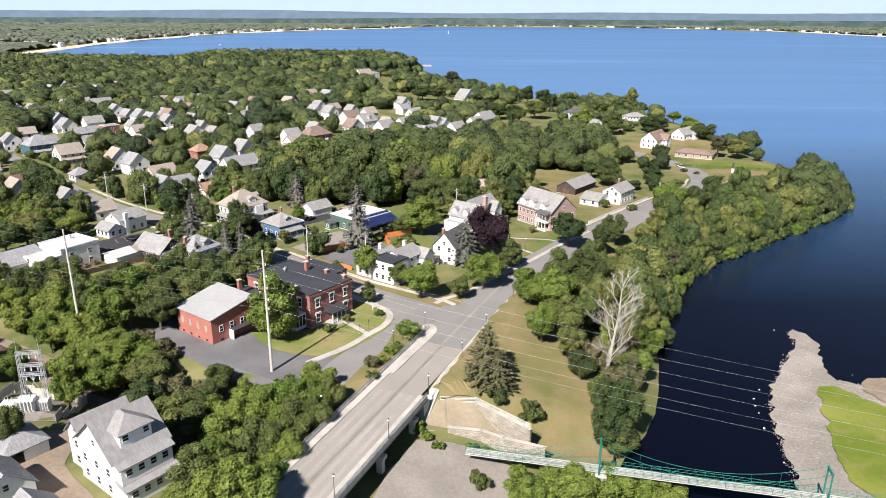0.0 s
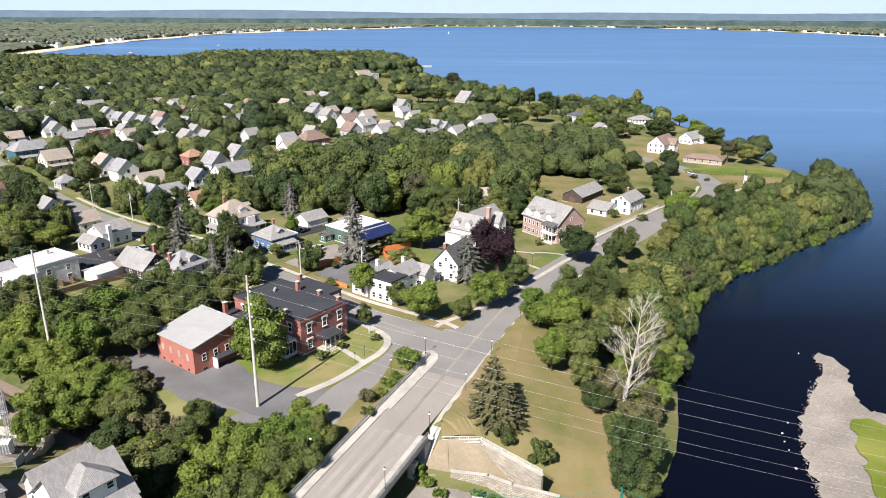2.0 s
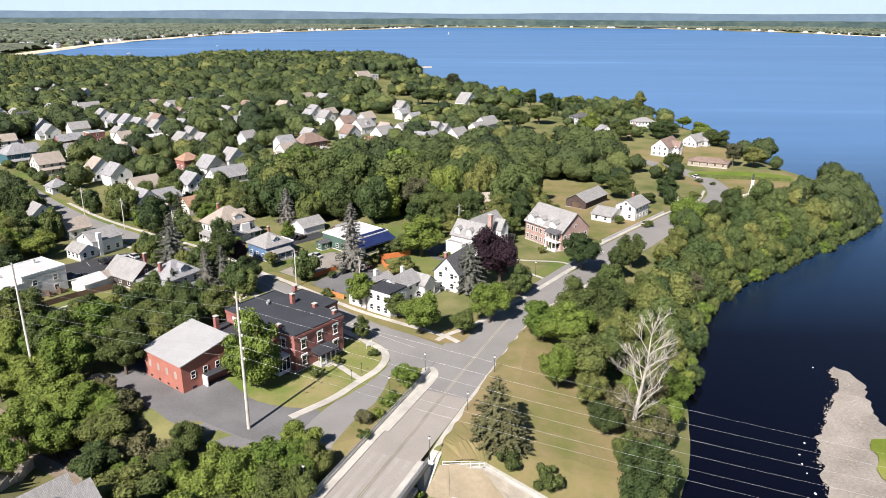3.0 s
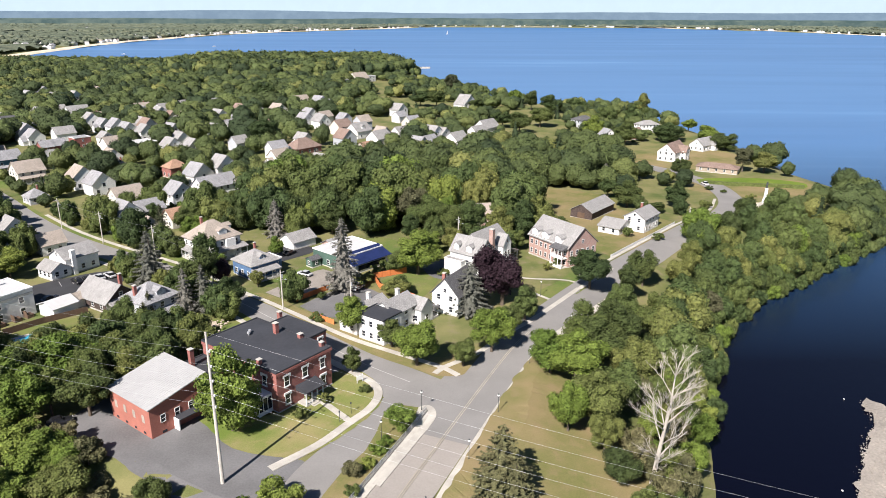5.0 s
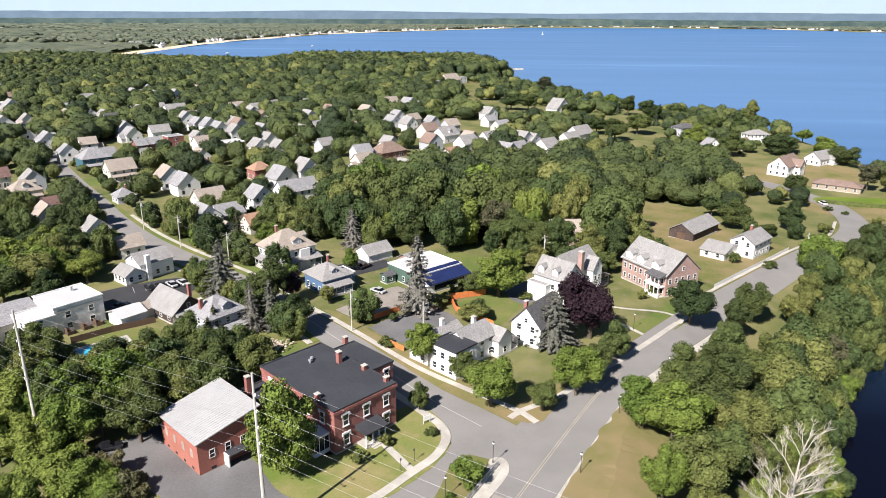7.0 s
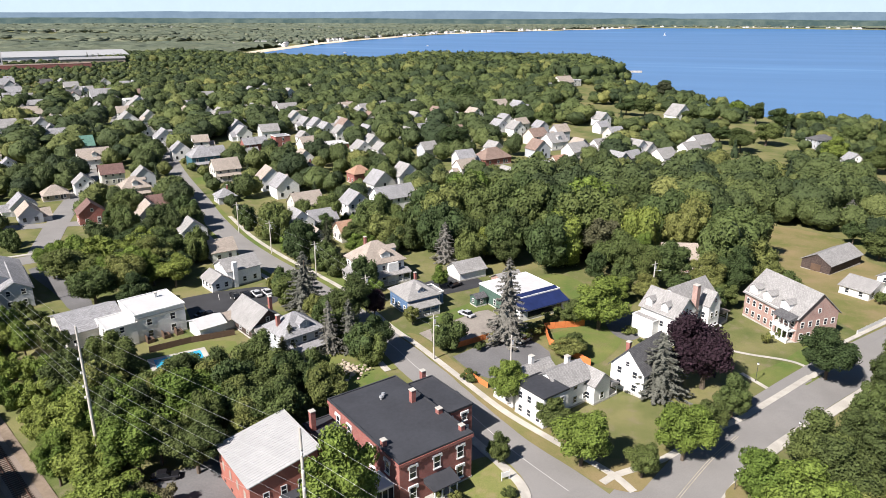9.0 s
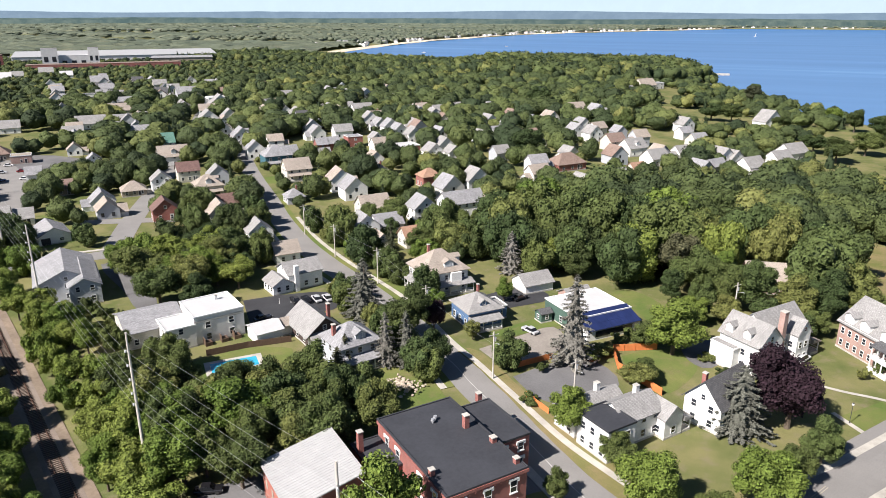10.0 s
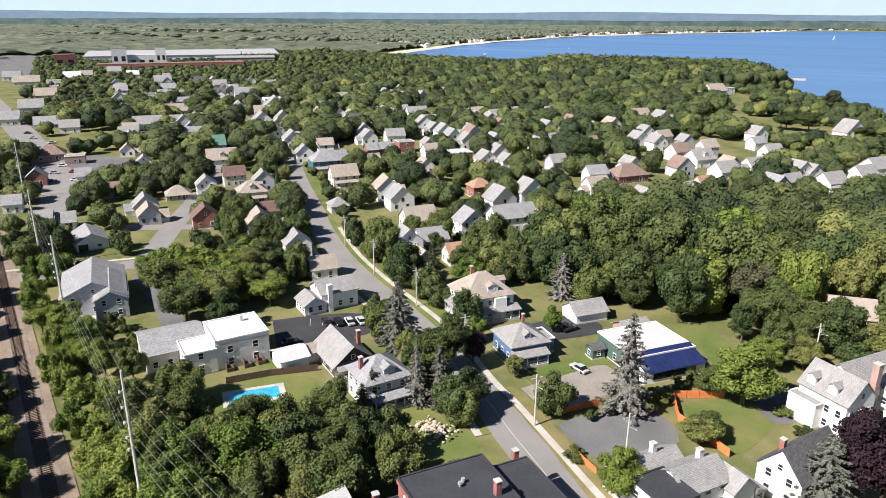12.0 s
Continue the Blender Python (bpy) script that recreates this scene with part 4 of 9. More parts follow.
def crown_data(seed, R, H, lobes, leaves, leaf, sub=2, spread=0.78, jitter=0.36, core=0.74):
    """A broad crown about its own centre: leafy lobes round a middle, with gaps between them."""
    rng = np.random.default_rng(seed)
    d = sphere_points(rng, lobes)
    d[:, 2] = d[:, 2] * 0.9 + 0.1
    c = d * rng.uniform(0.75, 1.05, (lobes, 1)) * spread * np.array([R, R, H / 2])
    r = rng.uniform(0.17, 0.36, lobes) * min(R, H / 2 * 1.15)
    c = np.vstack([c, [[0, 0, 0]]])
    r = np.append(r, 0.56 * min(R, H / 2))
    per = np.maximum(4, (leaves * r ** 2 / (r ** 2).sum()).astype(int) * 2)
    P, N = [], []
    for i in range(len(r)):
        n = sphere_points(rng, per[i])
        p = c[i] + n * r[i] * rng.uniform(0.72, 1.22, (per[i], 1))
        ok = np.ones(len(p), bool)
        for j in range(len(r)):
            if j != i:
                ok &= np.linalg.norm(p - c[j], axis=1) > r[j] * 0.7
        ok &= (n[:, 2] > -0.75) | (rng.random(len(p)) < 0.3)
        P.append(p[ok])
        N.append(n[ok])
    P, N = np.vstack(P), np.vstack(N)
    if len(P) > leaves:
        k = rng.permutation(len(P))[:leaves]
        P, N = P[k], N[k]
    N = N + rng.normal(size=N.shape) * jitter
    N /= np.linalg.norm(N, axis=1, keepdims=True)
    v, f = cards(rng, P, N, leaf)
    iv, jf = ICO[sub]
    V, F = [v], [f]
    tri = []
    at = len(v)
    for i in range(len(r)):
        w = c[i] + iv * r[i] * core * (1 + rng.normal(size=(len(iv), 1)) * 0.09)
        V.append(w)
        tri.append(jf + at)
        at += len(w)
    return np.vstack(V), f, np.vstack(tri)


def mesh_from(name, v, quads, tris, material):
    return raw_mesh(name, v.tolist(), quads.tolist() + (tris.tolist() if tris is not None else []), material)


def spruce_data(seed, R, H, n, leaf, boughs=170):
    """A spruce: ragged drooping boughs of hanging sprays round a thin dark middle."""
    rng = np.random.default_rng(seed)
    up = np.sort(rng.random(boughs) ** 1.25)
    turn = np.arange(boughs) * 2.4 + rng.normal(0, 0.35, boughs)
    reach = R * ((1 - up) ** 0.72 * rng.uniform(0.72, 1.12, boughs) + 0.03)
    share = reach / reach.sum()
    k = rng.choice(boughs, n, p=share)
    u = rng.random(n) ** 0.62
    side = rng.normal(0, 0.14, n) * reach[k] * (1.1 - u)
    rad = reach[k] * u
    z = H * (0.05 + 0.93 * up[k]) - reach[k] * (0.42 * u - 0.16 * u ** 3) - np.abs(rng.normal(0, 0.035, n)) * R - np.abs(side) * 0.5
    ca, sa = np.cos(turn[k]), np.sin(turn[k])
    P = np.stack([ca * rad - sa * side, sa * rad + ca * side, z], 1)
    N = np.stack([ca * 0.55, sa * 0.55, np.full(n, 0.85)], 1) + rng.normal(size=(n, 3)) * 0.3
    N /= np.linalg.norm(N, axis=1, keepdims=True)
    v, f = cards(rng, P, N, leaf, 0.5)
    m = 9
    ring = np.array([[R * 0.52 * math.cos(2 * math.pi * i / m), R * 0.52 * math.sin(2 * math.pi * i / m), H * 0.03] for i in range(m)] + [[0, 0, H * 0.95]])
    t = np.array([[i, (i + 1) % m, m] for i in range(m)]) + len(v)
    return np.vstack([v, ring]), f, t


def dome_data(seed, lobes, leaves, leaf, sub):
    """A rounded crown of unit size: one skin over many lobes, with leaf sprays on it."""
    rng = np.random.default_rng(seed)
    d = sphere_points(rng, lobes)
    d[:, 2] = np.abs(d[:, 2]) * 0.9 - 0.25 * rng.random(lobes)
    c = np.vstack([d * rng.uniform(0.52, 0.76, (lobes, 1)), [[0, 0, -0.05]]])
    r = np.append(rng.uniform(0.17, 0.36, lobes), 0.64)

    def skin(u):
        b = u @ c.T
        t = b ** 2 - (c ** 2).sum(1) + r ** 2
        t = np.where(t > 0, b + np.sqrt(np.maximum(t, 0)), 0)
        k = t.argmax(1)
        p = u * t.max(1)[:, None]
        return p, (p - c[k]) / r[k][:, None]

    iv, jf = ICO[sub]
    core = skin(iv)[0] * (0.97 + rng.normal(size=(len(iv), 1)) * 0.03)
    P, N = skin(sphere_points(rng, leaves))
    ok = P[:, 2] > -0.5
    P, N = P[ok], N[ok]
    P = P * rng.uniform(0.97, 1.07, (len(P), 1))
    N = N + rng.normal(size=N.shape) * 0.32
    N /= np.linalg.norm(N, axis=1, keepdims=True)
    v, f = cards(rng, P, N, leaf)
    return np.vstack([v, core]), f, jf + len(v)


def trunk_mesh(h, r, limbs, seed, spread, material):
    rng = random.Random(seed)
    bm = bmesh.new()
    tube(bm, (0, 0, -1.0), (0, 0, h * 0.45), r * 1.25, r * 0.8, 7)
    tube(bm, (0, 0, h * 0.45), (rng.uniform(-0.4, 0.4), rng.uniform(-0.4, 0.4), h), r * 0.8, r * 0.25, 6)
    for i in range(limbs):
        a = 2 * math.pi * i / limbs + rng.uniform(-0.4, 0.4)
        z = h * rng.uniform(0.35, 0.7)
        tube(bm, (0, 0, z), (spread * math.cos(a), spread * math.sin(a), z + h * 0.3), r * 0.45, r * 0.12, 5)
    me = mesh_of(bm, "trunk")
    me.materials.append(material)
    return me


KINDS = {}


def tree_kind(key, name, label, crown_me, trunk_me, crown_z):
    e = thing(name, pose(0, 0, -400), label, "tree", "trees of the town")
    part("trunk", trunk_me, None, e)
    c = part("crown", crown_me, None, e)
    c.location = (0, 0, crown_z)
    KINDS.setdefault(key, []).append(e)


for s in range(4):
    tr = trunk_mesh(8.0, 0.28, 5, s, 2.2, M["bark"])
    for key, mt, lab in (("leaf", "leaf", "leafy green broadleaf tree in full summer leaf"), ("dark", "leaf_dark", "dense dark green maple in full leaf"), ("lime", "leaf_lime", "yellow-green broadleaf tree in full leaf")):
        tree_kind(key, "tree", lab, mesh_from("crown", *crown_data(10 + s, 4.6, 10.4, 26, 9000, 0.205), M[mt]), tr, 6.8)
    tree_kind("mid", "tree", "green broadleaf tree among the houses", mesh_from("crown", *crown_data(30 + s, 4.6, 10.0, 20, 5200, 0.26, 1), M["leaf"]), tr, 6.8)
    tree_kind("mid_dark", "tree", "dark green broadleaf tree among the houses", mesh_from("crown", *crown_data(40 + s, 4.4, 10.4, 20, 5200, 0.26, 1), M["leaf_dark"]), tr, 6.8)
    tree_kind("bush", "bush", "rounded green leafy garden bush", mesh_from("crown", *crown_data(50 + s, 2.2, 3.0, 12, 2200, 0.14, 1), M["leaf"]), trunk_mesh(1.6, 0.08, 4, s, 0.6, M["bark"]), 1.4)
    tree_kind("brush", "bush", "scrubby olive-brown bush on rough ground", mesh_from("crown", *crown_data(60 + s, 3.0, 4.4, 16, 3000, 0.17, 1), M["leaf_olive"]), trunk_mesh(2.4, 0.1, 4, s, 0.9, M["bark"]), 2.0)
    tree_kind("bush_lime", "bush", "spreading bright yellow-green leafy bush", mesh_from("crown", *crown_data(70 + s, 3.4, 4.6, 18, 3600, 0.18, 1), M["leaf_lime"]), trunk_mesh(2.4, 0.1, 4, s, 0.9, M["bark"]), 2.1)
for s in range(3):
    tr = trunk_mesh(14.0, 0.26, 0, s, 1, M["bark"])
    tree_kind("spruce", "spruce", "tall dark green spruce with drooping tiers", mesh_from("crown", *spruce_data(80 + s, 3.6, 15.5, 8500, 0.2), M["leaf_spruce"]), tr, 0.6)
    tree_kind("cedar", "cedar_tree", "broad olive-green cedar with dense drooping foliage", mesh_from("crown", *spruce_data(120 + s, 3.8, 15.0, 8500, 0.2), M["leaf_olive"]), tr, 0.6)
    tree_kind("blue", "blue_spruce", "tall grey-green blue spruce with drooping boughs", mesh_from("crown", *spruce_data(90 + s, 3.8, 16.0, 8500, 0.2), M["leaf_grey"]), tr, 0.6)
tree_kind("purple", "tree", "dense dark purple copper maple", mesh_from("crown", *crown_data(7, 5.4, 11.5, 22, 9000, 0.22), M["leaf_purple"]), trunk_mesh(8.0, 0.35, 5, 3, 2.2, M["bark"]), 7.0)
tree_kind("pine", "pine_tree", "tall broad dark pine with layered boughs", mesh_from("crown", *crown_data(8, 5.2, 14.0, 26, 6500, 0.28, 1, 0.8), M["leaf_spruce"]), trunk_mesh(14.0, 0.35, 6, 3, 2.4, M["bark"]), 10.0)

SPOTS = []
# height and crown radius of each kind as built
GROWN = {"leaf": (12.3, 5.2), "dark": (12.3, 5.2), "lime": (12.3, 5.2), "mid": (12.0, 5.2), "mid_dark": (12.2, 5.0), "bush": (3.1, 2.5), "brush": (4.5, 3.4), "bush_lime": (4.7, 3.8), "spruce": (16.0, 3.5), "cedar": (16.0, 3.5), "blue": (16.5, 3.7), "purple": (13.3, 6.0), "pine": (18.0, 6.0)}
_used = {}


def tree(kind, x, y, height, radius, label="", dz=0.0):
    """Plants a tree of a kind, of that height and crown radius."""
    side = abs((x - RAIL_A.x) * RAIL_U.y - (y - RAIL_A.y) * RAIL_U.x)
    if x < -85 and side < 3.4 + radius * 0.35:
        return None
    along, off = (x + 93.2) * 0.71 - (y - 176.6) * 0.71, abs((x + 93.2) * 0.71 + (y - 176.6) * 0.71)
    if -6 < along < 24 and off < 8 and height > 1.5 + max(0, along) * 0.5:
        return None
    if x < -62 and side < 15 and kind in ("leaf", "dark", "mid"):
        kind = "lime"  # the sunny hedge of young trees along the railway
    h0, r0 = GROWN[kind]
    n = _used.get(kind, 0)
    _used[kind] = n + 1
    src = KINDS[kind][n % len(KINDS[kind])]
    radius *= 1.2 if kind == "blue" else 1.0
    k = radius / r0
    m = pose(x, y, gz(x, y) + dz, 0, 0, (n * 137.5) % 360) @ Matrix.Diagonal((k, k, height / h0, 1))
    o = copy_thing(src, m)
    if label:
        o["label"] = label
    SPOTS.append((x, y, radius))
    return o

# ---- the brick mansion and its annex ----
man = site("mansion", -34.3, 155.3, 52.0, "two-storey red brick mansion with black flat roof and white window trim", "house", 13)
# local x along the street front, local y back from it
block(man, 0, 0, 14.0, 23.0, 8.4, "flat", 0, "x", M["brick"], M["membrane"], windows=False, rim=M["membrane"])
part("cornice", boxes((-7.25, -11.75, 7.9, 7.25, -11.5, 8.45), (7.0, -11.5, 7.9, 7.25, 11.5, 8.45), (-7.25, -11.5, 7.9, -7.0, 11.5, 8.45)), M["brick"], man, "dark corbelled brick cornice")
for i in range(13):
    for z, x in ((7.55, -6.6 + i * 1.1),):
        part("cornice_bracket", boxes((x - 0.12, -11.72, z, x + 0.12, -11.5, z + 0.36)), M["brick"], man)


def tall_window(parent, x, y, z, turn, w=1.1, h=2.1):
    add_window(parent, x, y, z, turn, w, h)
    for nm, r, lab in (("lintel", (-w / 2 - 0.35, -0.22, h + 0.12, w / 2 + 0.35, 0.0, h + 0.42), "white stone window hood"), ("hood_end", (-w / 2 - 0.4, -0.2, h - 0.25, -w / 2 - 0.12, 0.0, h + 0.12), ""), ("hood_end", (w / 2 + 0.12, -0.2, h - 0.25, w / 2 + 0.4, 0.0, h + 0.12), ""), ("sill", (-w / 2 - 0.2, -0.2, -0.16, w / 2 + 0.2, 0.0, 0.0), "")):
        o = part(nm, boxes(r), M["trim"], parent, lab)
        o.matrix_basis = pose(x, y, z, 0, 0, turn)


for x in (-4.6, 0.0, 4.6):
    tall_window(man, x, -11.5, 5.0, 0)
for x in (-4.6, 4.6):
    tall_window(man, x, -11.5, 1.2, 0)
for y in (-8, -3.5, 4.0, 8.0):
    for z in (1.2, 5.0):
        if y < 0:
            tall_window(man, 7.0, y, z, 90)
        tall_window(man, -7.0, y, z, -90)
porch(man, 0.0, -11.5, 4.6, 2.6, 3.3, 0, M["membrane"], 4)
door(man, 0.0, -11.5, 0.5, 0, M["dark_trim"])
part("front_step", boxes((-1.2, -15.0, -0.5, 1.2, -14.1, 0.17), (-1.2, -14.6, 0.17, 1.2, -14.1, 0.34)), M["walkway"], man)
sunroom = part("sunroom", boxes((-10.2, -9.8, -0.5, -7.0, -5.6, 0.9), (-10.3, -9.9, 3.6, -6.9, -5.5, 4.0)), M["trim"], man, "white glazed side porch")
for x0 in (-10.2, -9.2, -8.15, -7.12):
    part("mullion", boxes((x0, -9.8, 0.9, x0 + 0.12, -9.68, 3.6)), M["trim"], sunroom)
for y0 in (-8.4, -7.0, -5.7):
    part("mullion", boxes((-10.2, y0, 0.9, -10.08, y0 + 0.12, 3.6)), M["trim"], sunroom)
part("pane", boxes((-10.15, -9.74, 0.9, -7.05, -9.7, 3.6), (-10.15, -9.7, 0.9, -10.11, -5.6, 3.6)), M["glass"], sunroom)
# rear wing with its own lower roof
block(man, 10.6, 3.6, 7.1, 12.4, 6.9, "flat", 0, "x", M["brick"], M["membrane"], windows=False, rim=M["membrane"])
for x in (9.0, 12.4):
    tall_window(man, x, -2.6, 1.2, 0, 1.0, 1.7)
    tall_window(man, x, -2.6, 4.4, 0, 1.0, 1.5)
for y in (-0.4, 6.4):
    tall_window(man, 14.15, y, 4.4, 90, 1.0, 1.5)
block(man, -9.5, 7.0, 5.0, 9.0, 5.2, "flat", 0, "x", M["brick"], M["membrane"], windows=False, rim=M["membrane"])
for x, y, z0, z1, s in ((4.6, 2.2, 8.0, 11.0, 0.9), (12.5, 10.5, 6.8, 8.6, 0.9), (6.2, -9.8, 8.0, 9.6, 0.8), (6.2, -3.5, 8.0, 9.6, 0.9), (-11.4, 9.0, 5.0, 9.2, 0.9), (-6.4, -6.0, 8.0, 9.7, 0.8)):
    chimney(man, x, y, z0, z1, s)
for x, y in ((0.5, 6.0), (1.3, 6.6), (-8.8, 4.6)):
    v = bmesh.new()
    tube(v, (0, 0, 0), (0, 0, 0.55), 0.18, n=10)
    tube(v, (0, 0, 0.5), (0, 0, 0.85), 0.36, 0.3, 10)
    o = part("roof_vent", v, M["steel"], man)
    o.location = (x, y, 8.55 if x > -5 else 5.4)

annex = site("annex", -52.2, 143.0, -37.5, "orange-red brick annex with white ribbed metal roof", "outbuilding", 9)
# local x along the lower front, roof rising to the back
bm = bmesh.new()
w, d, a, b = 13.2, 11.4, 6.0, 8.2
v = [bm.verts.new(p) for p in ((-w / 2, -d / 2, -1), (w / 2, -d / 2, -1), (w / 2, d / 2, -1), (-w / 2, d / 2, -1), (-w / 2, -d / 2, a), (w / 2, -d / 2, a), (w / 2, d / 2, b), (-w / 2, d / 2, b))]
for q in ((3, 2, 1, 0), (4, 5, 6, 7), (0, 1, 5, 4), (1, 2, 6, 5), (2, 3, 7, 6), (3, 0, 4, 7)):
    bm.faces.new([v[i] for i in q])
part("wall", bm, M["brick_orange"], annex)
slope = math.atan2(b - a, d)
roof = part("roof", boxes((-w / 2 - 0.35, -d / 2 - 0.5, 0.02, w / 2 + 0.35, d / 2 + 0.7, 0.2)), M["metal_roof"], annex, "white ribbed metal roof")
roof.matrix_basis = pose(0, 0, (a + b) / 2, math.degrees(slope))
for i in range(24):
    x = -w / 2 - 0.25 + i * (w + 0.5) / 23
    part("roof_rib", boxes((x - 0.03, -d / 2 - 0.5, 0.2, x + 0.03, d / 2 + 0.7, 0.245)), M["metal_roof"], roof)
for x in (-4.6, -1.6, 1.4, 4.4):
    part("blind_window", boxes((x - 0.45, -d / 2 - 0.05, 2.6, x + 0.45, -d / 2 + 0.02, 3.9), (x - 0.32, -d / 2 - 0.05, 3.9, x + 0.32, -d / 2 + 0.02, 4.15)), M["sh_tan"], annex, "window bricked up in pale brick")
    part("cellar_window", boxes((x - 0.35, -d / 2 - 0.03, 0.3, x + 0.35, -d / 2 + 0.02, 0.75)), M["glass"], annex)
for y in (-3.2, -0.3, 2.6):
    add_window(annex, w / 2, y, 2.4, 90, 0.85, 1.5)
part("cellar_window", boxes((w / 2 - 0.02, -3.6, 0.2, w / 2 + 0.03, -2.7, 0.7)), M["glass"], annex)
cov = part("entrance_hood", boxes((w / 2, -1.0, 2.3, w / 2 + 2.0, 5.0, 2.5)), M["membrane"], annex)
part("entrance_wall", boxes((w / 2, -1.2, -0.5, w / 2 + 1.6, -1.0, 2.3)), M["trim"], annex)

# ---- houses along the street ----
fs = site("foursquare_house", -69.6, 236.6, 48, "large white foursquare house with tan hip roof and wraparound porch", "house", 10)
block(fs, 0, 0, 13.0, 11.0, 6.3, "hip", 5.0, "x", M["white"], M["sh_tan"], over=0.7, gap=2.4)
porch(fs, 0, -5.5, 14.5, 2.6, 3.0, 0, M["sh_light"], 7)
porch(fs, -6.5, 0, 9.0, 2.0, 3.0, -90, M["sh_light"], 5)
dormer(fs, 1.0, -3.4, 7.3, 0, 2.8, 1.4, 3.0, M["white"], M["sh_tan"])
dormer(fs, 4.6, 0.0, 7.3, 90, 2.4, 1.4, 3.0, M["white"], M["sh_tan"])
bay = part("bay", wall_solid("flat", 3.2, 1.4, 6.0, 0, "x"), M["white"], fs)
bay.location = (2.5, -6.0, 0)
chimney(fs, -2, 2, 8, 12.2, 0.7)

bl = site("house", -52.0, 219.0, 48, "bright blue clapboard house with pale hip roof and porch", "house", 8)
block(bl, 0, 0, 9.0, 9.5, 4.6, "hip", 3.2, "x", M["blue_siding"], M["sh_light"], over=0.6)
porch(bl, -0.5, -4.75, 8.0, 2.4, 2.8, 0, M["sh_light"], 4)
block(bl, 6.0, 1.0, 3.4, 6.0, 3.2, "flat", 0, "x", M["blue_siding"], M["sh_light"])
dormer(bl, 0, -2.6, 5.4, 0, 1.8, 1.0, 2.4, M["blue_siding"], M["sh_light"])
chimney(bl, 1.5, 2.0, 6, 8.8, 0.6)

gr = site("garage", -44.6, 245.6, 48, "white garage with grey gable roof", "garage", 6)
block(gr, 0, 0, 9.0, 7.0, 2.8, "gable", 2.2, "x", M["white"], M["sh_light"], windows=False)
part("garage_door", boxes((-4.56, -2.2, 0, -4.5, 2.2, 2.3)), M["trim"], gr)
sh = site("shed", -31.5, 240.5, 48, "pale shed with rounded grey roof", "shed", 4)
block(sh, 0, 0, 7.0, 5.5, 3.0, "gable", 1.5, "x", M["brick_pale"], M["sh_light"], windows=False)

so = site("workshop", -24.5, 228.6, 48, "flat-roofed workshop with white roof and a slope of blue solar panels", "workshop", 12)
block(so, 0, 2.5, 15.8, 14.0, 4.4, "flat", 0, "x", M["green_siding"], M["white_membrane"], gap=3.4)
part("lean_to", wall_solid("flat", 15.8, 4.0, 2.8, 0, "x"), M["white"], so).location = (0, -6.2, 0)
arr = part("solar_array", boxes((-7.8, -3.2, 0, 7.8, 3.2, 0.12)), M["panel"], so, "dark blue solar array")
arr.matrix_basis = pose(0, -5.8, 3.9, 20)
for i in range(9):
    for j in range(3):
        part("solar_panel", boxes((-7.7 + i * 1.72, -3.1 + j * 2.07, 0.12, -6.04 + i * 1.72, -1.1 + j * 2.07, 0.16)), M["panel"], arr)
part("shop_window", boxes((-5.5, -8.24, 0.8, 5.5, -8.2, 2.3)), M["glass"], so)
hut = site("garden_hut", -36.3, 225.4, 48, "small dark green hut with white windows", "hut", 3)
block(hut, 0, 0, 3.2, 3.0, 2.6, "gable", 0.8, "x", M["green_siding"], M["sh_dark"], over=0.25, ww=0.8, wh=1.1, gap=1.4)

gy = site("house", -70.5, 188.0, 57, "grey house with dark shutters, hip roof and glazed porch", "house", 8)
block(gy, 0, 0, 9.6, 9.0, 6.0, "hip", 3.6, "x", M["grey_siding"], M["sh_grey"], over=0.6)
dormer(gy, 0.6, -2.6, 6.9, 0, 2.4, 1.2, 2.6, M["grey_siding"], M["sh_grey"])
porch(gy, 0.4, -4.5, 8.4, 2.2, 2.9, 0, M["sh_grey"], 5)
chimney(gy, -3.6, 0.5, 6.4, 9.6, 0.8)
bu = site("bungalow", -85.2, 196.5, 57, "brown shingled bungalow with broad pale gable roof and brick pier", "house", 8)
block(bu, 0, 0, 8.6, 12.0, 3.4, "gable", 3.4, "y", M["dark_siding"], M["sh_light"], over=0.8, gap=3.0)
part("lower_wall", boxes((-4.36, -6.06, -0.5, 4.36, -6.0, 2.9)), M["white"], bu)
porch(bu, 0, -6.0, 7.6, 2.0, 2.6, 0, M["sh_light"], 3)
chimney(bu, 3.4, -1.0, 4.0, 7.6, 0.8)
wg = site("garage", -95.0, 190.5, 57, "white flat-gabled garage beside the bungalow", "garage", 5)
block(wg, 0, 0, 6.2, 6.4, 3.0, "gable", 1.2, "x", M["white"], M["white_membrane"], windows=False)
block(wg, 5.0, 0.5, 4.4, 4.6, 2.8, "gable", 1.0, "x", M["white"], M["sh_tan"], windows=False)

ap = site("apartment_building", -107.5, 188.0, 57, "white rendered two-storey apartment building with flat white roof", "apartment building", 14)
block(ap, 0, 1.5, 11.6, 11.5, 6.8, "flat", 0, "x", M["stucco"], M["white_membrane"], gap=4.2, ww=1.1, wh=1.6)
block(ap, -9.0, -0.5, 6.6, 8.0, 5.2, "flat", 0, "x", M["stucco"], M["white_membrane"], gap=3.0)
block(ap, -12.8, 9.0, 12.8, 14.0, 4.2, "gable", 2.4, "x", M["cream"], M["sh_grey"], gap=3.0)
part("string_course", boxes((-5.86, -4.33, 5.5, 5.86, -4.26, 6.1)), M["concrete"], ap)
for x in (-3.4, 0.4, 3.4):
    part("back_stair", boxes((x - 0.8, -6.0, -0.5, x + 0.8, -4.25, 0.9), (x - 0.8, -5.9, 0.9, x - 0.7, -4.25, 1.8)), M["brown_fence"], ap)
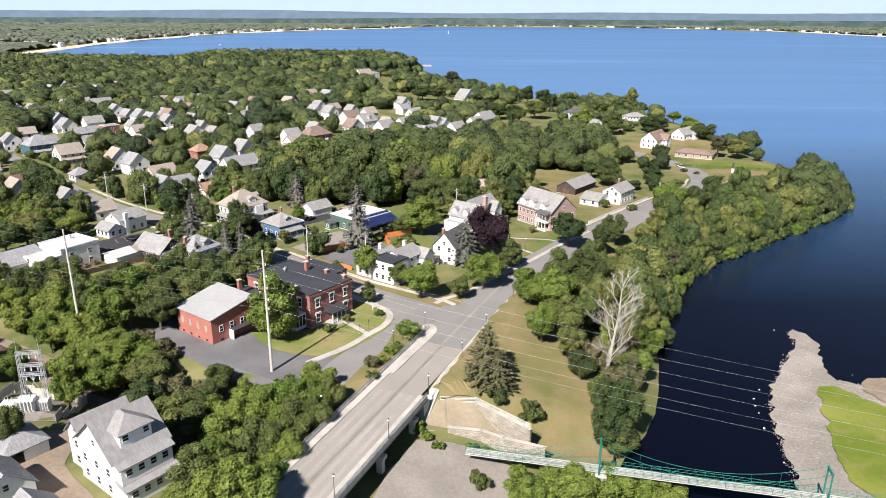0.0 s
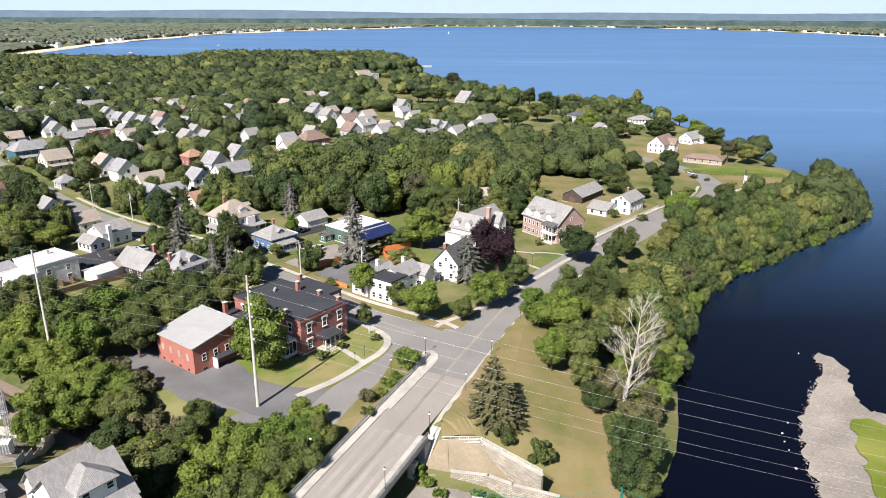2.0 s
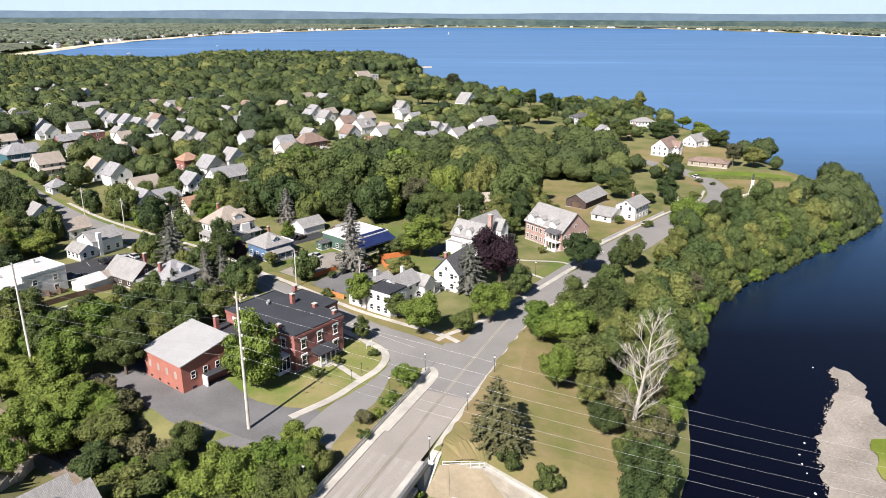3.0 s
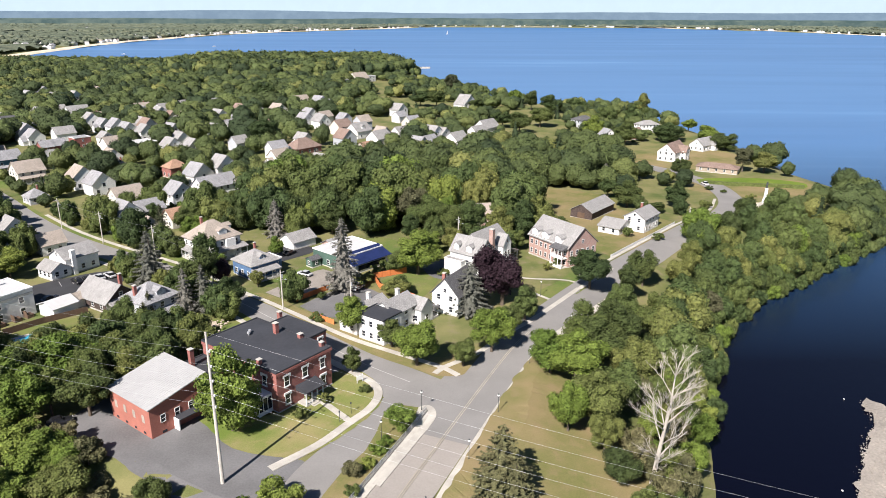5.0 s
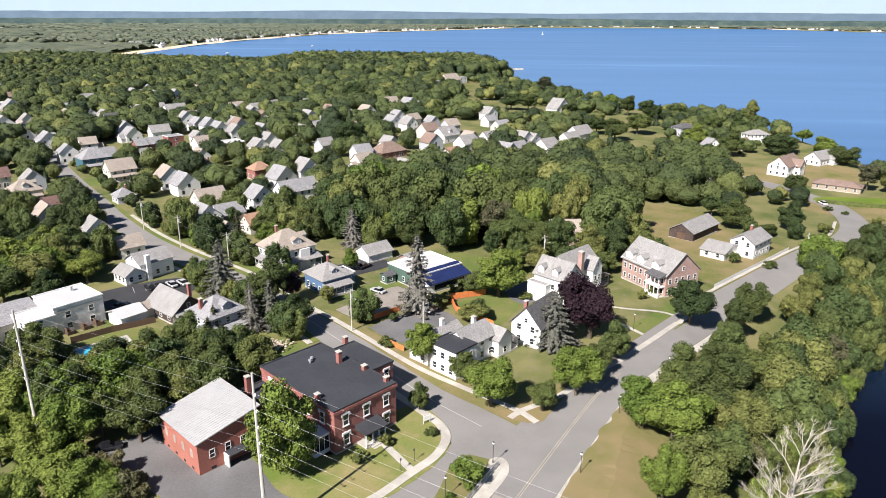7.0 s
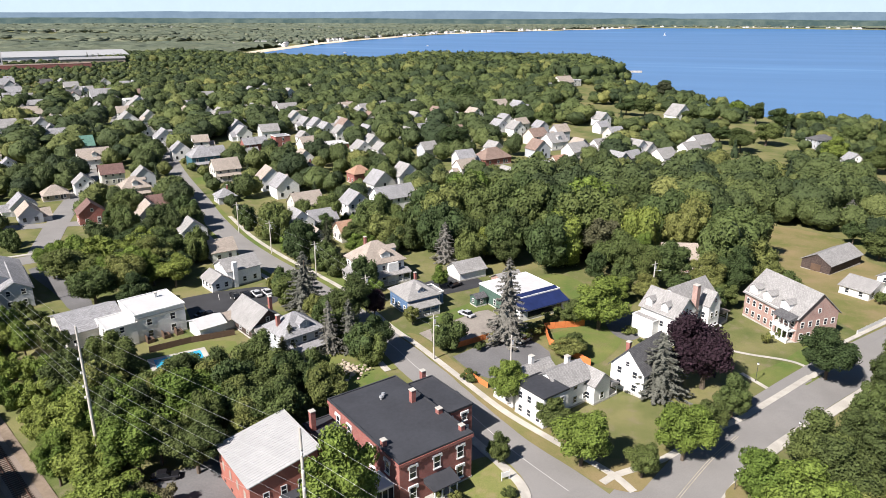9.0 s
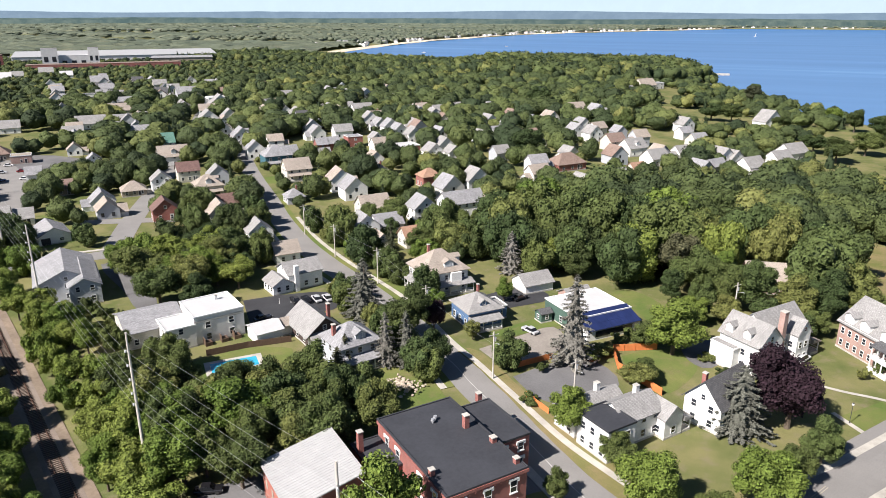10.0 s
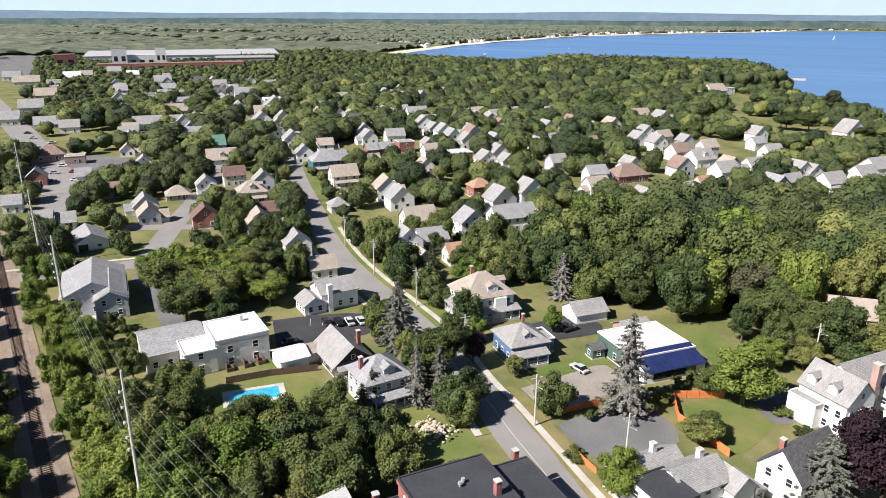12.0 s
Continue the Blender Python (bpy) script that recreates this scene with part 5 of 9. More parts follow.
chimney(ap, 2.0, 4.0, 6.9, 8.2, 0.6, M["stucco"])

wh = site("house", -107.6, 222.4, 57, "white house with low grey roof and a tall front gable", "house", 9)
block(wh, 1.5, 0, 10.0, 8.4, 5.0, "gable", 2.4, "x", M["white"], M["sh_light"])
block(wh, -5.6, -1.4, 5.6, 7.0, 3.0, "gable", 1.8, "y", M["white"], M["sh_light"], gap=1.6)
part("tower", wall_solid("flat", 1.2, 1.2, 7.4, 0, "x"), M["white"], wh).location = (-1.4, -4.6, 0)
dx = site("duplex", -163.5, 196.5, 52, "pale grey vinyl-sided townhouse with stepped grey gables", "house", 14)
block(dx, -1.5, 0.5, 15.0, 21.0, 5.6, "gable", 3.4, "y", M["grey_siding"], M["sh_grey"], gap=4.0)
block(dx, 2.5, -5.2, 7.6, 19.0, 5.4, "gable", 2.1, "y", M["grey_siding"], M["sh_grey"], gap=3.4)
part("patio", boxes((-8.5, -12.6, -0.4, -1.6, -10.2, 0.1)), M["walkway"], dx)
gw = site("garage", -208.0, 227.0, 60, "long white garage with grey gable roof and a black door", "garage", 9)
block(gw, 0, 0, 9.6, 14.0, 3.2, "gable", 2.6, "y", M["white"], M["sh_grey"], windows=False)
part("garage_door", boxes((-4.2, -7.06, 0, -1.4, -7.0, 2.4)), M["dark_trim"], gw)
add_window(gw, 2.0, -7.0, 1.0, 0, 1.2, 1.0)

be = site("house", -11.0, 177.5, 53, "long white clapboard house with flat black roof and grey rear gables", "house", 8)
block(be, -2.2, 0.3, 6.4, 7.6, 6.2, "flat", 0, "x", M["white"], M["membrane"], gap=2.0, rim=M["membrane"])
block(be, 5.2, 2.0, 9.0, 7.0, 5.4, "gable", 2.2, "x", M["white"], M["sh_light"], gap=2.4)
block(be, 10.8, -0.5, 4.6, 6.0, 4.6, "gable", 2.0, "y", M["white"], M["sh_light"], gap=2.2)
block(be, 1.0, 8.0, 12.0, 5.6, 4.6, "gable", 1.8, "x", M["white"], M["sh_light"], gap=2.4)
porch(be, 13.4, -0.5, 6.0, 2.2, 2.8, 90, M["sh_light"], 4)
chimney(be, 2.6, 8.2, 5.4, 8.0, 0.9, M["stucco"])
chimney(be, 7.4, 3.0, 6.0, 8.6, 0.9, M["stucco"])
porch(be, -2.4, -3.5, 3.0, 1.2, 2.7, 0, M["sh_light"], 2)
wgab = site("house", 5.8, 194.5, 60, "white clapboard house with steep dark grey gable roof", "house", 8)
block(wgab, 0, 0, 12.0, 7.6, 5.6, "gable", 4.2, "x", M["white"], M["sh_dark"], gap=2.4)
chimney(wgab, -4.6, 1.0, 8.0, 10.6, 0.8)
porch(wgab, 6.0, 0, 6.0, 2.0, 2.8, 90, M["sh_light"], 3)
vi = site("victorian_house", 13.5, 224.0, 52, "tall white Victorian house with grey cross gables and brick chimney", "house", 11)
block(vi, -4.4, -0.5, 7.6, 10.0, 7.4, "gable", 3.9, "y", M["white"], M["sh_light"], gap=2.2)
block(vi, 4.4, 1.0, 13.6, 8.6, 7.4, "gable", 4.0, "x", M["white"], M["sh_light"], gap=2.4)
block(vi, 6.4, -4.4, 4.4, 3.0, 7.4, "gable", 3.0, "y", M["white"], M["sh_light"], over=0.3, gap=1.6)
chimney(vi, 1.2, -3.8, -0.5, 12.8, 1.3, M["brick_pale"])
porch(vi, -4.4, -5.5, 7.0, 1.8, 2.9, 0, M["sh_light"], 4)
porch(vi, 12.0, -1.0, 7.4, 2.8, 3.0, 90, M["sh_tan"], 4)
block(vi, -9.2, 2.0, 2.4, 6.0, 5.0, "flat", 0, "x", M["white"], M["sh_light"], windows=False)
for y in (-2.0, 2.5):
    dormer(vi, -4.4 - 2.4, y, 8.2, -90, 1.8, 1.1, 2.4, M["white"], M["sh_light"])

br = site("brick_house", 40.5, 235.0, -56, "pink brick house with grey gable roof, white dormers and two-tier porch", "house", 12)
block(br, 0, 0, 17.5, 12.0, 6.8, "gable", 5.2, "x", M["brick_pale"], M["sh_light"], over=0.5, gap=1.9, ww=0.85)
for x in (-6.2, -1.6, 4.2):
    dormer(br, x, -4.3, 7.5, 0, 2.6, 1.3, 3.4, M["white"], M["sh_light"])
part("eave_band", boxes((-8.9, -6.22, 6.3, 8.9, -6.02, 6.7)), M["trim"], br, "white painted eave band")
porch(br, 6.0, -6.0, 5.0, 2.4, 6.2, 0, M["sh_dark"], 4)
part("balcony", boxes((3.5, -8.3, 3.1, 8.5, -6.0, 3.3), (3.5, -8.4, 3.3, 8.5, -8.3, 4.2), (3.5, -8.3, 3.3, 3.6, -6.0, 4.2)), M["trim"], br, "white boarded balcony between two porch floors")
part("porch_base", boxes((3.4, -8.5, -0.5, 8.6, -8.3, 1.2)), M["trim"], br)
chimney(br, -6.5, 1, 8.4, 11.0, 0.8)

sd = site("barn", 62.5, 291.0, 51, "weathered dark wooden barn with pale metal roof", "barn", 11)
block(sd, 0, 0, 19.0, 9.0, 3.4, "gable", 2.6, "x", M["dark_siding"], M["sh_light"], windows=False)
part("barn_door", boxes((-9.56, -1.5, 0, -9.5, 1.5, 2.6)), M["brown_fence"], sd)
ra = site("house", 72.0, 268.5, 50, "white farmhouse with two-storey front and long low wing", "house", 12)
block(ra, 3.0, -2.0, 12.0, 8.0, 5.4, "gable", 2.4, "x", M["white"], M["sh_light"])
block(ra, -6.0, 3.6, 11.0, 8.0, 2.8, "gable", 2.0, "y", M["white"], M["sh_light"])
porch(ra, 9.0, -2.0, 7.0, 2.0, 2.8, 90, M["sh_light"], 3)
chimney(ra, 5.0, -1.0, 6.0, 9.0, 0.8)
rr = site("house", 133.0, 411.0, 50, "white house with pinkish red gable roof", "house", 11)
block(rr, 0, 0, 17.0, 10.0, 5.4, "gable", 4.4, "x", M["white"], M["sh_brown"], gap=3.0)
block(rr, 2.0, -5.0, 6.0, 6.0, 5.2, "gable", 3.0, "y", M["white"], M["sh_brown"])
g2 = site("house", 161.0, 440.0, 40, "low white house with blue-grey gable roof", "house", 10)
block(g2, 0, 0, 15.0, 9.0, 3.8, "gable", 3.6, "x", M["white"], M["sh_light"])
block(g2, 4.0, -4.6, 6.0, 5.0, 3.6, "gable", 2.4, "y", M["white"], M["sh_light"])
lb = site("house", 146.0, 378.0, -30, "long low tan bungalow with brown roof", "house", 11)
block(lb, 0, 0, 20.0, 8.5, 2.8, "hip", 1.8, "x", M["tan_siding"], M["sh_brown"], gap=3.2)
lw = site("house", 146.0, 505.0, 20, "two-storey white lakeside house with grey roof", "house", 10)
block(lw, 0, 0, 14.0, 9.0, 5.6, "hip", 2.6, "x", M["white"], M["sh_light"])
dk = site("house", 107.0, 528.0, 30, "dark-roofed house with a pale upper balcony", "house", 10)
block(dk, 0, 0, 14.0, 10.0, 5.6, "hip", 2.6, "x", M["grey_siding"], M["sh_dark"])
bh = site("house", 17.0, 274.0, 10, "brown brick house with pinkish tan roof and stone chimney", "house", 9)
block(bh, 0, 0, 13.0, 9.0, 4.6, "gable", 3.6, "x", M["brick_pale"], M["sh_tan"])
chimney(bh, 5.6, -3.6, 0, 9.6, 1.2, M["rock"])

# white gabled house below the parking yard, its open garage and neighbours
wl = site("house", -52.3, 88.8, -38, "tall white three-storey gabled house with pale grey roof", "house", 11)
block(wl, 2.6, 0, 11.0, 9.0, 7.6, "gable", 4.8, "y", M["white"], M["sh_light"], over=0.6, gap=3.2)
block(wl, -5.4, 0.6, 5.2, 8.6, 6.6, "gable", 2.8, "y", M["white"], M["sh_light"], over=0.5, gap=2.6)
# broad dormer and the two tiers of glazed porches on the end
o = part("dormer", wall_solid("flat", 4.2, 5.2, 2.2, 0, "x", -2.0), M["white"], wl)
o.matrix_basis = pose(5.2, 0, 8.6)
o = part("dormer_roof", roof_solid("hip", 6.6, 5.2, 2.2, 1.7, 0.45, "x"), M["sh_light"], wl)
o.matrix_basis = pose(4.0, 0, 8.6)
for y in (-1.7, 1.7):
    add_window(wl, 7.3, y, 9.2, 90, 0.9, 1.1)
for z, out in ((3.9, 1.5), (0.4, 2.4)):
    o = part("porch_wall", wall_solid("flat", out, 8.6, 2.6, 0, "x", -0.4), M["white"], wl)
    o.matrix_basis = pose(8.1 + out / 2, 0, z)
    bm = bmesh.new()
    v = [bm.verts.new(p) for p in ((0, -4.7, 3.5), (out + 0.4, -4.7, 2.6), (out + 0.4, 4.7, 2.6), (0, 4.7, 3.5), (0, -4.7, 3.3), (out + 0.4, -4.7, 2.45), (out + 0.4, 4.7, 2.45), (0, 4.7, 3.3))]
    for q in ((0, 1, 2, 3), (7, 6, 5, 4), (0, 4, 5, 1), (1, 5, 6, 2), (2, 6, 7, 3), (3, 7, 4, 0)):
        bm.faces.new([v[k] for k in q])
    o = part("porch_roof", bm, M["sh_light"], wl)
    o.matrix_basis = pose(8.1, 0, z)
    for y in (-3.0, -1.0, 1.0, 3.0):
        add_window(wl, 8.1 + out, y, z + 0.8, 90, 0.95, 1.2)
cg = site("carport", -71.5, 93.5, -38, "low garage with grey hip roof and open bays", "garage", 6)
o = part("roof", roof_solid("hip", 7.6, 7.0, 2.6, 2.0, 0.4, "x"), M["sh_grey"], cg)
part("back_wall", boxes((-3.8, 3.2, -0.5, 3.8, 3.5, 2.55), (-3.8, -3.4, -0.5, -3.55, 3.2, 2.55)), M["white"], cg)
for x in (0.0, 3.7):
    part("post", boxes((x - 0.15, -3.4, -0.5, x + 0.15, -3.1, 2.55)), M["trim"], cg)
part("side_wall", boxes((3.55, -0.5, -0.5, 3.8, 3.2, 2.55)), M["white"], cg)
for x, y, w, d in ((-67.0, 80.0, 9.0, 8.0), (-56.0, 72.0, 8.0, 7.0), (-76.0, 84.0, 8, 7)):
    house(x, y, -38, w, d, 4.2, "gable", "white", "sh_grey", "white house with grey gable roof and brick chimney")

# ---- houses of the town ----
house(-289, 320, 50, 6.6, 7.0, 4.5, "gable", "white", "sh_grey", "white clapboard house with steep grey gable", axis='y')
house(-224, 296, 50, 8.1, 7.0, 5.2, "gable", "white", "sh_light", "white clapboard house with light grey gable roof", axis='y')
house(-199, 296, 50, 11.4, 9.7, 5.0, "hip", "cream", "sh_tan", "large cream house under a tan hip roof", dorm=True, por=2.0)
house(-226, 315, 50, 9.5, 8.1, 5.4, "gable", "cream", "sh_maroon", "cream house with maroon gable roof")
house(-258, 341, 50, 14.2, 11.0, 5.2, "gable", "white", "sh_tan", "white clapboard house with tan roof", dorm=True)
house(-292, 366, 50, 18.0, 11.0, 5.2, "gable", "white", "sh_green", "white clapboard house with green metal roof")
house(-324, 386, 50, 12.9, 10.9, 5.2, "gable", "grey_siding", "sh_grey", "grey sided house with grey roof")
house(-419, 462, 50, 18.0, 11.0, 5.0, "gable", "cream", "sh_tan", "cream house with tan roof")
house(-391, 412, 50, 18.0, 11.0, 4.0, "gable", "white", "sh_light", "long low white building with light roof", chim=False)
house(-423, 378, 50, 11.6, 9.9, 4.0, "gable", "white", "sh_light", "low white building with grey roof", chim=False)
house(-451, 382, 50, 15.7, 11.0, 3.4, "gable", "grey_siding", "sh_grey", "long low grey shop building", chim=False)
house(-351, 314, 50, 13.6, 11.0, 3.6, "hip", "tan_siding", "sh_brown", "low tan building with brown roof", chim=False)
house(-332, 314, 50, 9.2, 7.8, 4.0, "flat", "brick_pale", "sh_tan", "low flat-roofed brick shop", chim=False)
house(-304, 274, 50, 8.2, 7.0, 4.4, "gable", "brick", "sh_grey", "dark red brick house with grey gable", axis='y')
house(-287, 285, 50, 6.4, 7.0, 4.6, "gable", "white", "sh_grey", "white clapboard house with grey roof")
house(-237, 231, 50, 6.0, 7.0, 4.5, "gable", "blue_siding", "sh_light", "blue and white house with light roof", chim=False)
house(-233, 237, 50, 6.0, 7.0, 3.0, "gable", "white", "sh_light", "small white shed with light roof", chim=False)
house(-229, 285, 50, 9.6, 8.1, 2.6, "hip", "tan_siding", "sh_tan", "low tan garage with hip roof", chim=False)
house(-190, 261, 50, 8.9, 7.6, 4.6, "gable", "brick", "sh_maroon", "maroon brick house with red-brown gable roof", axis='y')
house(-178, 281, 50, 8.1, 7.0, 3.4, "gable", "cream", "sh_maroon", "house with maroon hip roof")
house(-325, 449, 50, 12.6, 10.7, 6.2, "gable", "white", "sh_light", "tall white house in a terrace row", axis='y')
house(-307, 443, 50, 7.7, 7.0, 6.0, "gable", "white", "sh_tan", "tall white house in a terrace row", axis='y')
house(-366, 512, 50, 18.0, 11.0, 6.0, "gable", "white", "sh_light", "tall white house in a terrace row", axis='y')
house(-399, 528, 50, 11.6, 9.8, 6.0, "gable", "white", "sh_grey", "tall white house in a terrace row", axis='y')
house(-263, 403, 50, 10.7, 9.1, 5.5, "gable", "white", "sh_grey", "white clapboard house with grey cross gables", axis='y', dorm=True)
house(-207, 357, 50, 13.4, 11.0, 6.2, "hip", "teal_siding", "sh_grey", "teal two-storey house with grey hip roof", por=2.0)
house(-182, 337, 50, 11.6, 9.9, 5.6, "gable", "cream", "sh_tan", "cream two-storey house with tan roof and dark porch", por=2.2)
house(-203, 393, 50, 6.0, 7.0, 6.0, "gable", "brick", "sh_grey", "maroon brick row house with white trim")
house(-199, 399, 50, 6.0, 7.0, 6.0, "gable", "brick", "sh_grey", "maroon brick row house with white trim")
house(-198, 420, 50, 8.9, 7.6, 6.0, "flat", "brick", "sh_grey", "maroon brick row house with flat roof")
house(-191, 376, 50, 6.0, 7.0, 4.4, "gable", "white", "sh_light", "small white gabled house", chim=False)
house(-186, 425, 50, 7.1, 7.0, 5.6, "gable", "white", "sh_light", "narrow white house with steep gable", axis='y')
house(-159, 405, 50, 14.5, 11.0, 6.0, "flat", "brick", "white_membrane", "red brick apartment block with flat pale roof", chim=False)
house(-140, 400, 50, 9.5, 8.1, 5.6, "gable", "white", "sh_light", "white clapboard house with light grey gable", axis='y')
house(-129, 401, 50, 7.9, 7.0, 5.6, "gable", "white", "sh_light", "white clapboard house with light grey gable", axis='y')
house(-120, 348, 50, 9.0, 7.6, 4.8, "hip", "brick", "sh_rust", "brick house with rust-red hip roof")
house(-101, 297, 50, 9.4, 8.0, 5.6, "gable", "white", "sh_grey", "large white house with grey gable roof", axis='y')
house(-90, 309, 50, 16.0, 9.0, 5.8, "gable", "white", "sh_grey", "large white house with long grey roof")
house(-84, 315, 50, 6.1, 7.0, 5.0, "gable", "white", "sh_tan", "white house with tan gable roof", axis='y')
tw = house(-109, 266, 50, 9.0, 7.7, 6.2, "gable", "white", "sh_grey", "tall white house with grey cross-gable roof", axis='y', por=2.0)
block(tw, 9.0, 1.0, 9.6, 7.4, 5.2, "gable", 3.2, "x", M["white"], M["sh_grey"], gap=2.8)
block(tw, -6.0, -1.0, 3.4, 5.0, 3.0, "gable", 1.4, "x", M["white"], M["sh_light"], gap=2.0)
house(-121, 296, 50, 11.3, 9.6, 4.0, "gable", "cream", "sh_tan", "long cream house with pinkish tan roof")
house(-99, 258, 50, 6.0, 7.0, 4.4, "gable", "cream", "sh_tan", "cream house with tan gable roof", axis='y')
house(-92, 268, 50, 7.0, 7.0, 3.8, "gable", "cream", "sh_rust", "cream house with bright rust-red roof")
house(-139, 249, 50, 8.0, 7.0, 5.6, "gable", "white", "sh_light", "white house with steep light roof", axis='y')
house(-122, 239, 50, 7.4, 7.0, 3.6, "gable", "white", "sh_tan", "low white house with pinkish tan roof", chim=False)
house(-147, 512, 50, 11.8, 10.0, 5.0, "gable", "white", "sh_light", "white clapboard house with light roof", axis='y')
house(-132, 505, 50, 8.6, 7.3, 5.0, "gable", "white", "sh_grey", "white clapboard house with grey gable", axis='y')
house(-135, 461, 50, 7.8, 7.0, 4.6, "gable", "white", "sh_light", "white clapboard house with light gable roof", axis='y')
house(-113, 543, 50, 11.7, 9.9, 5.2, "gable", "white", "sh_tan", "white clapboard house with tan roof", axis='y')
house(-85, 494, 50, 10.1, 8.6, 5.8, "gable", "white", "sh_grey", "white clapboard house with stepped gables", axis='y')
house(-74, 491, 50, 9.7, 8.2, 5.6, "gable", "white", "sh_light", "white clapboard house with light roof", axis='y')
house(-58, 469, 50, 11.2, 9.5, 5.4, "gable", "cream", "sh_brown", "cream two-storey house with brown roof and double porch", por=2.2)
house(-46, 459, 50, 12.3, 10.5, 4.8, "gable", "white", "sh_light", "white clapboard house with light hip roof", dorm=True)
house(-32, 440, 50, 11.7, 9.9, 4.2, "gable", "white", "sh_light", "long white house with pale flat roof", chim=False)
house(-71, 406, 50, 16.6, 11.0, 3.6, "hip", "brick", "sh_brown", "long low brick house with brown roof", chim=False)
house(-56, 369, 50, 6.5, 7.0, 4.4, "gable", "white", "sh_light", "white clapboard house with light roof among trees", axis='y')
house(-43, 385, 50, 9.0, 7.7, 4.4, "gable", "white", "sh_light", "white clapboard house half hidden by trees")
house(-26, 560, 50, 10.5, 9.0, 5.4, "gable", "white", "sh_light", "white clapboard house with light gable roof", axis='y')
house(-24, 530, 50, 8.7, 7.4, 4.8, "gable", "white", "sh_grey", "white clapboard house with grey roof")
house(-191, 572, 50, 11.9, 10.1, 4.8, "gable", "white", "sh_light", "white clapboard house with light roof")
house(-108, 604, 50, 13.7, 11.0, 4.6, "gable", "cream", "sh_tan", "cream house with tan roof")
house(-91, 595, 50, 11.8, 10.0, 5.0, "gable", "white", "sh_grey", "white clapboard house with grey gable roof", axis='y')
house(-252, 652, 50, 18.0, 11.0, 4.0, "gable", "cream", "sh_tan", "low cream house with tan roof")
house(-151, 589, 50, 8.6, 7.3, 5.0, "gable", "white", "sh_grey", "white clapboard house with grey roof")
house(-229, 770, 50, 16.3, 11.0, 5.0, "gable", "white", "sh_light", "white clapboard house with pale roof")
house(-256, 538, 50, 15.1, 11.0, 4.4, "gable", "white", "sh_light", "white house with pale blue-grey roof")
house(-37, 406, 50, 7.9, 7.0, 4.2, "gable", "cream", "sh_rust", "house with rust-red roof among trees")
house(-1, 461, 50, 12.3, 10.5, 4.8, "gable", "white", "sh_light", "white clapboard house with light gable roof", axis='y')
house(-9, 423, 50, 11.1, 9.5, 4.4, "gable", "grey_siding", "sh_grey", "grey house with grey gable roof", axis='y')
house(14, 448, 50, 11.9, 10.2, 4.6, "gable", "white", "sh_light", "white clapboard house with light roof", por=2.0)
house(28, 476, 50, 11.6, 9.8, 4.6, "gable", "white", "sh_light", "white clapboard house with light roof")
house(110, 468, 20, 8.7, 7.4, 4.6, "gable", "white", "sh_grey", "white house with blue-grey roof", axis='y')
house(36, 501, 50, 15.0, 11.0, 4.6, "gable", "white", "sh_light", "white clapboard house with light roof")
house(5, 464, 50, 9.7, 8.2, 4.6, "gable", "white", "sh_light", "white clapboard house with light roof", axis='y')
house(27, 616, 50, 18.0, 11.0, 5.6, "gable", "white", "sh_light", "tall white lakeside house", axis='y')
house(131, 479, 50, 9.6, 8.1, 3.6, "gable", "brick", "sh_brown", "small brown house beside the white one", chim=False)
house(-666, 531, 50, 20.6, 14.0, 4.5, "flat", "tan_siding", "sh_tan", "flat-roofed tan shop building in town", chim=True)
house(-735, 557, 50, 25.2, 14.0, 4.5, "gable", "cream", "sh_tan", "cream town building with tan roof", chim=True)
house(-809, 589, 50, 18.4, 14.0, 4.5, "gable", "white", "sh_light", "white clapboard house with light roof", chim=True)
house(-720, 577, 50, 14.0, 11.2, 4.5, "flat", "white", "sh_light", "flat-roofed white shop building", chim=False)
house(-751, 622, 50, 17.8, 14.0, 4.0, "gable", "white", "white_membrane", "white clapboard house with bright roof", chim=True)
house(-768, 653, 50, 13.5, 10.8, 4.0, "gable", "white", "sh_light", "white clapboard house with light roof", chim=False)
house(-606, 489, 50, 17.8, 14.0, 4.0, "gable", "brick_pale", "sh_tan", "long brick building with tan roof", chim=True)
house(-534, 427, 50, 17.1, 13.7, 4.5, "gable", "grey_siding", "sh_light", "grey sided building with light roof", chim=True)
house(-488, 379, 50, 14.7, 11.7, 4.5, "gable", "cream", "sh_grey", "cream building with grey roof", chim=True)
house(-774, 697, 50, 15.9, 12.7, 5, "gable", "white", "sh_light", "white clapboard house with light roof", chim=False)
house(-721, 680, 50, 13.2, 10.6, 4, "gable", "white", "white_membrane", "white clapboard house with bright roof", chim=False)
house(-612, 626, 50, 16.8, 13.4, 5, "gable", "white", "sh_grey", "white clapboard house with grey roof", chim=True)
house(-550, 576, 50, 12.4, 9.9, 5, "gable", "grey_siding", "sh_grey", "grey house with grey roof", chim=False)
house(-523, 531, 50, 8.9, 7.1, 5, "flat", "white", "sh_dark", "white flat-roofed house in the town", chim=False)
house(-497, 537, 50, 11.3, 9.0, 5, "gable", "cream", "sh_light", "cream house with light roof", chim=False)
house(-534, 628, 50, 12.8, 10.2, 5, "gable", "cream", "sh_light", "cream house with pale hip roof", chim=False)
house(-493, 602, 50, 11.1, 8.9, 5, "gable", "white", "sh_light", "white clapboard house with light roof", chim=False)
house(-456, 578, 50, 18.1, 14.0, 4, "gable", "grey_siding", "sh_grey", "long grey building with grey roof", chim=True)
house(-397, 550, 50, 20.5, 14.0, 6, "flat", "white", "white_membrane", "long white terrace with flat roof", chim=True)
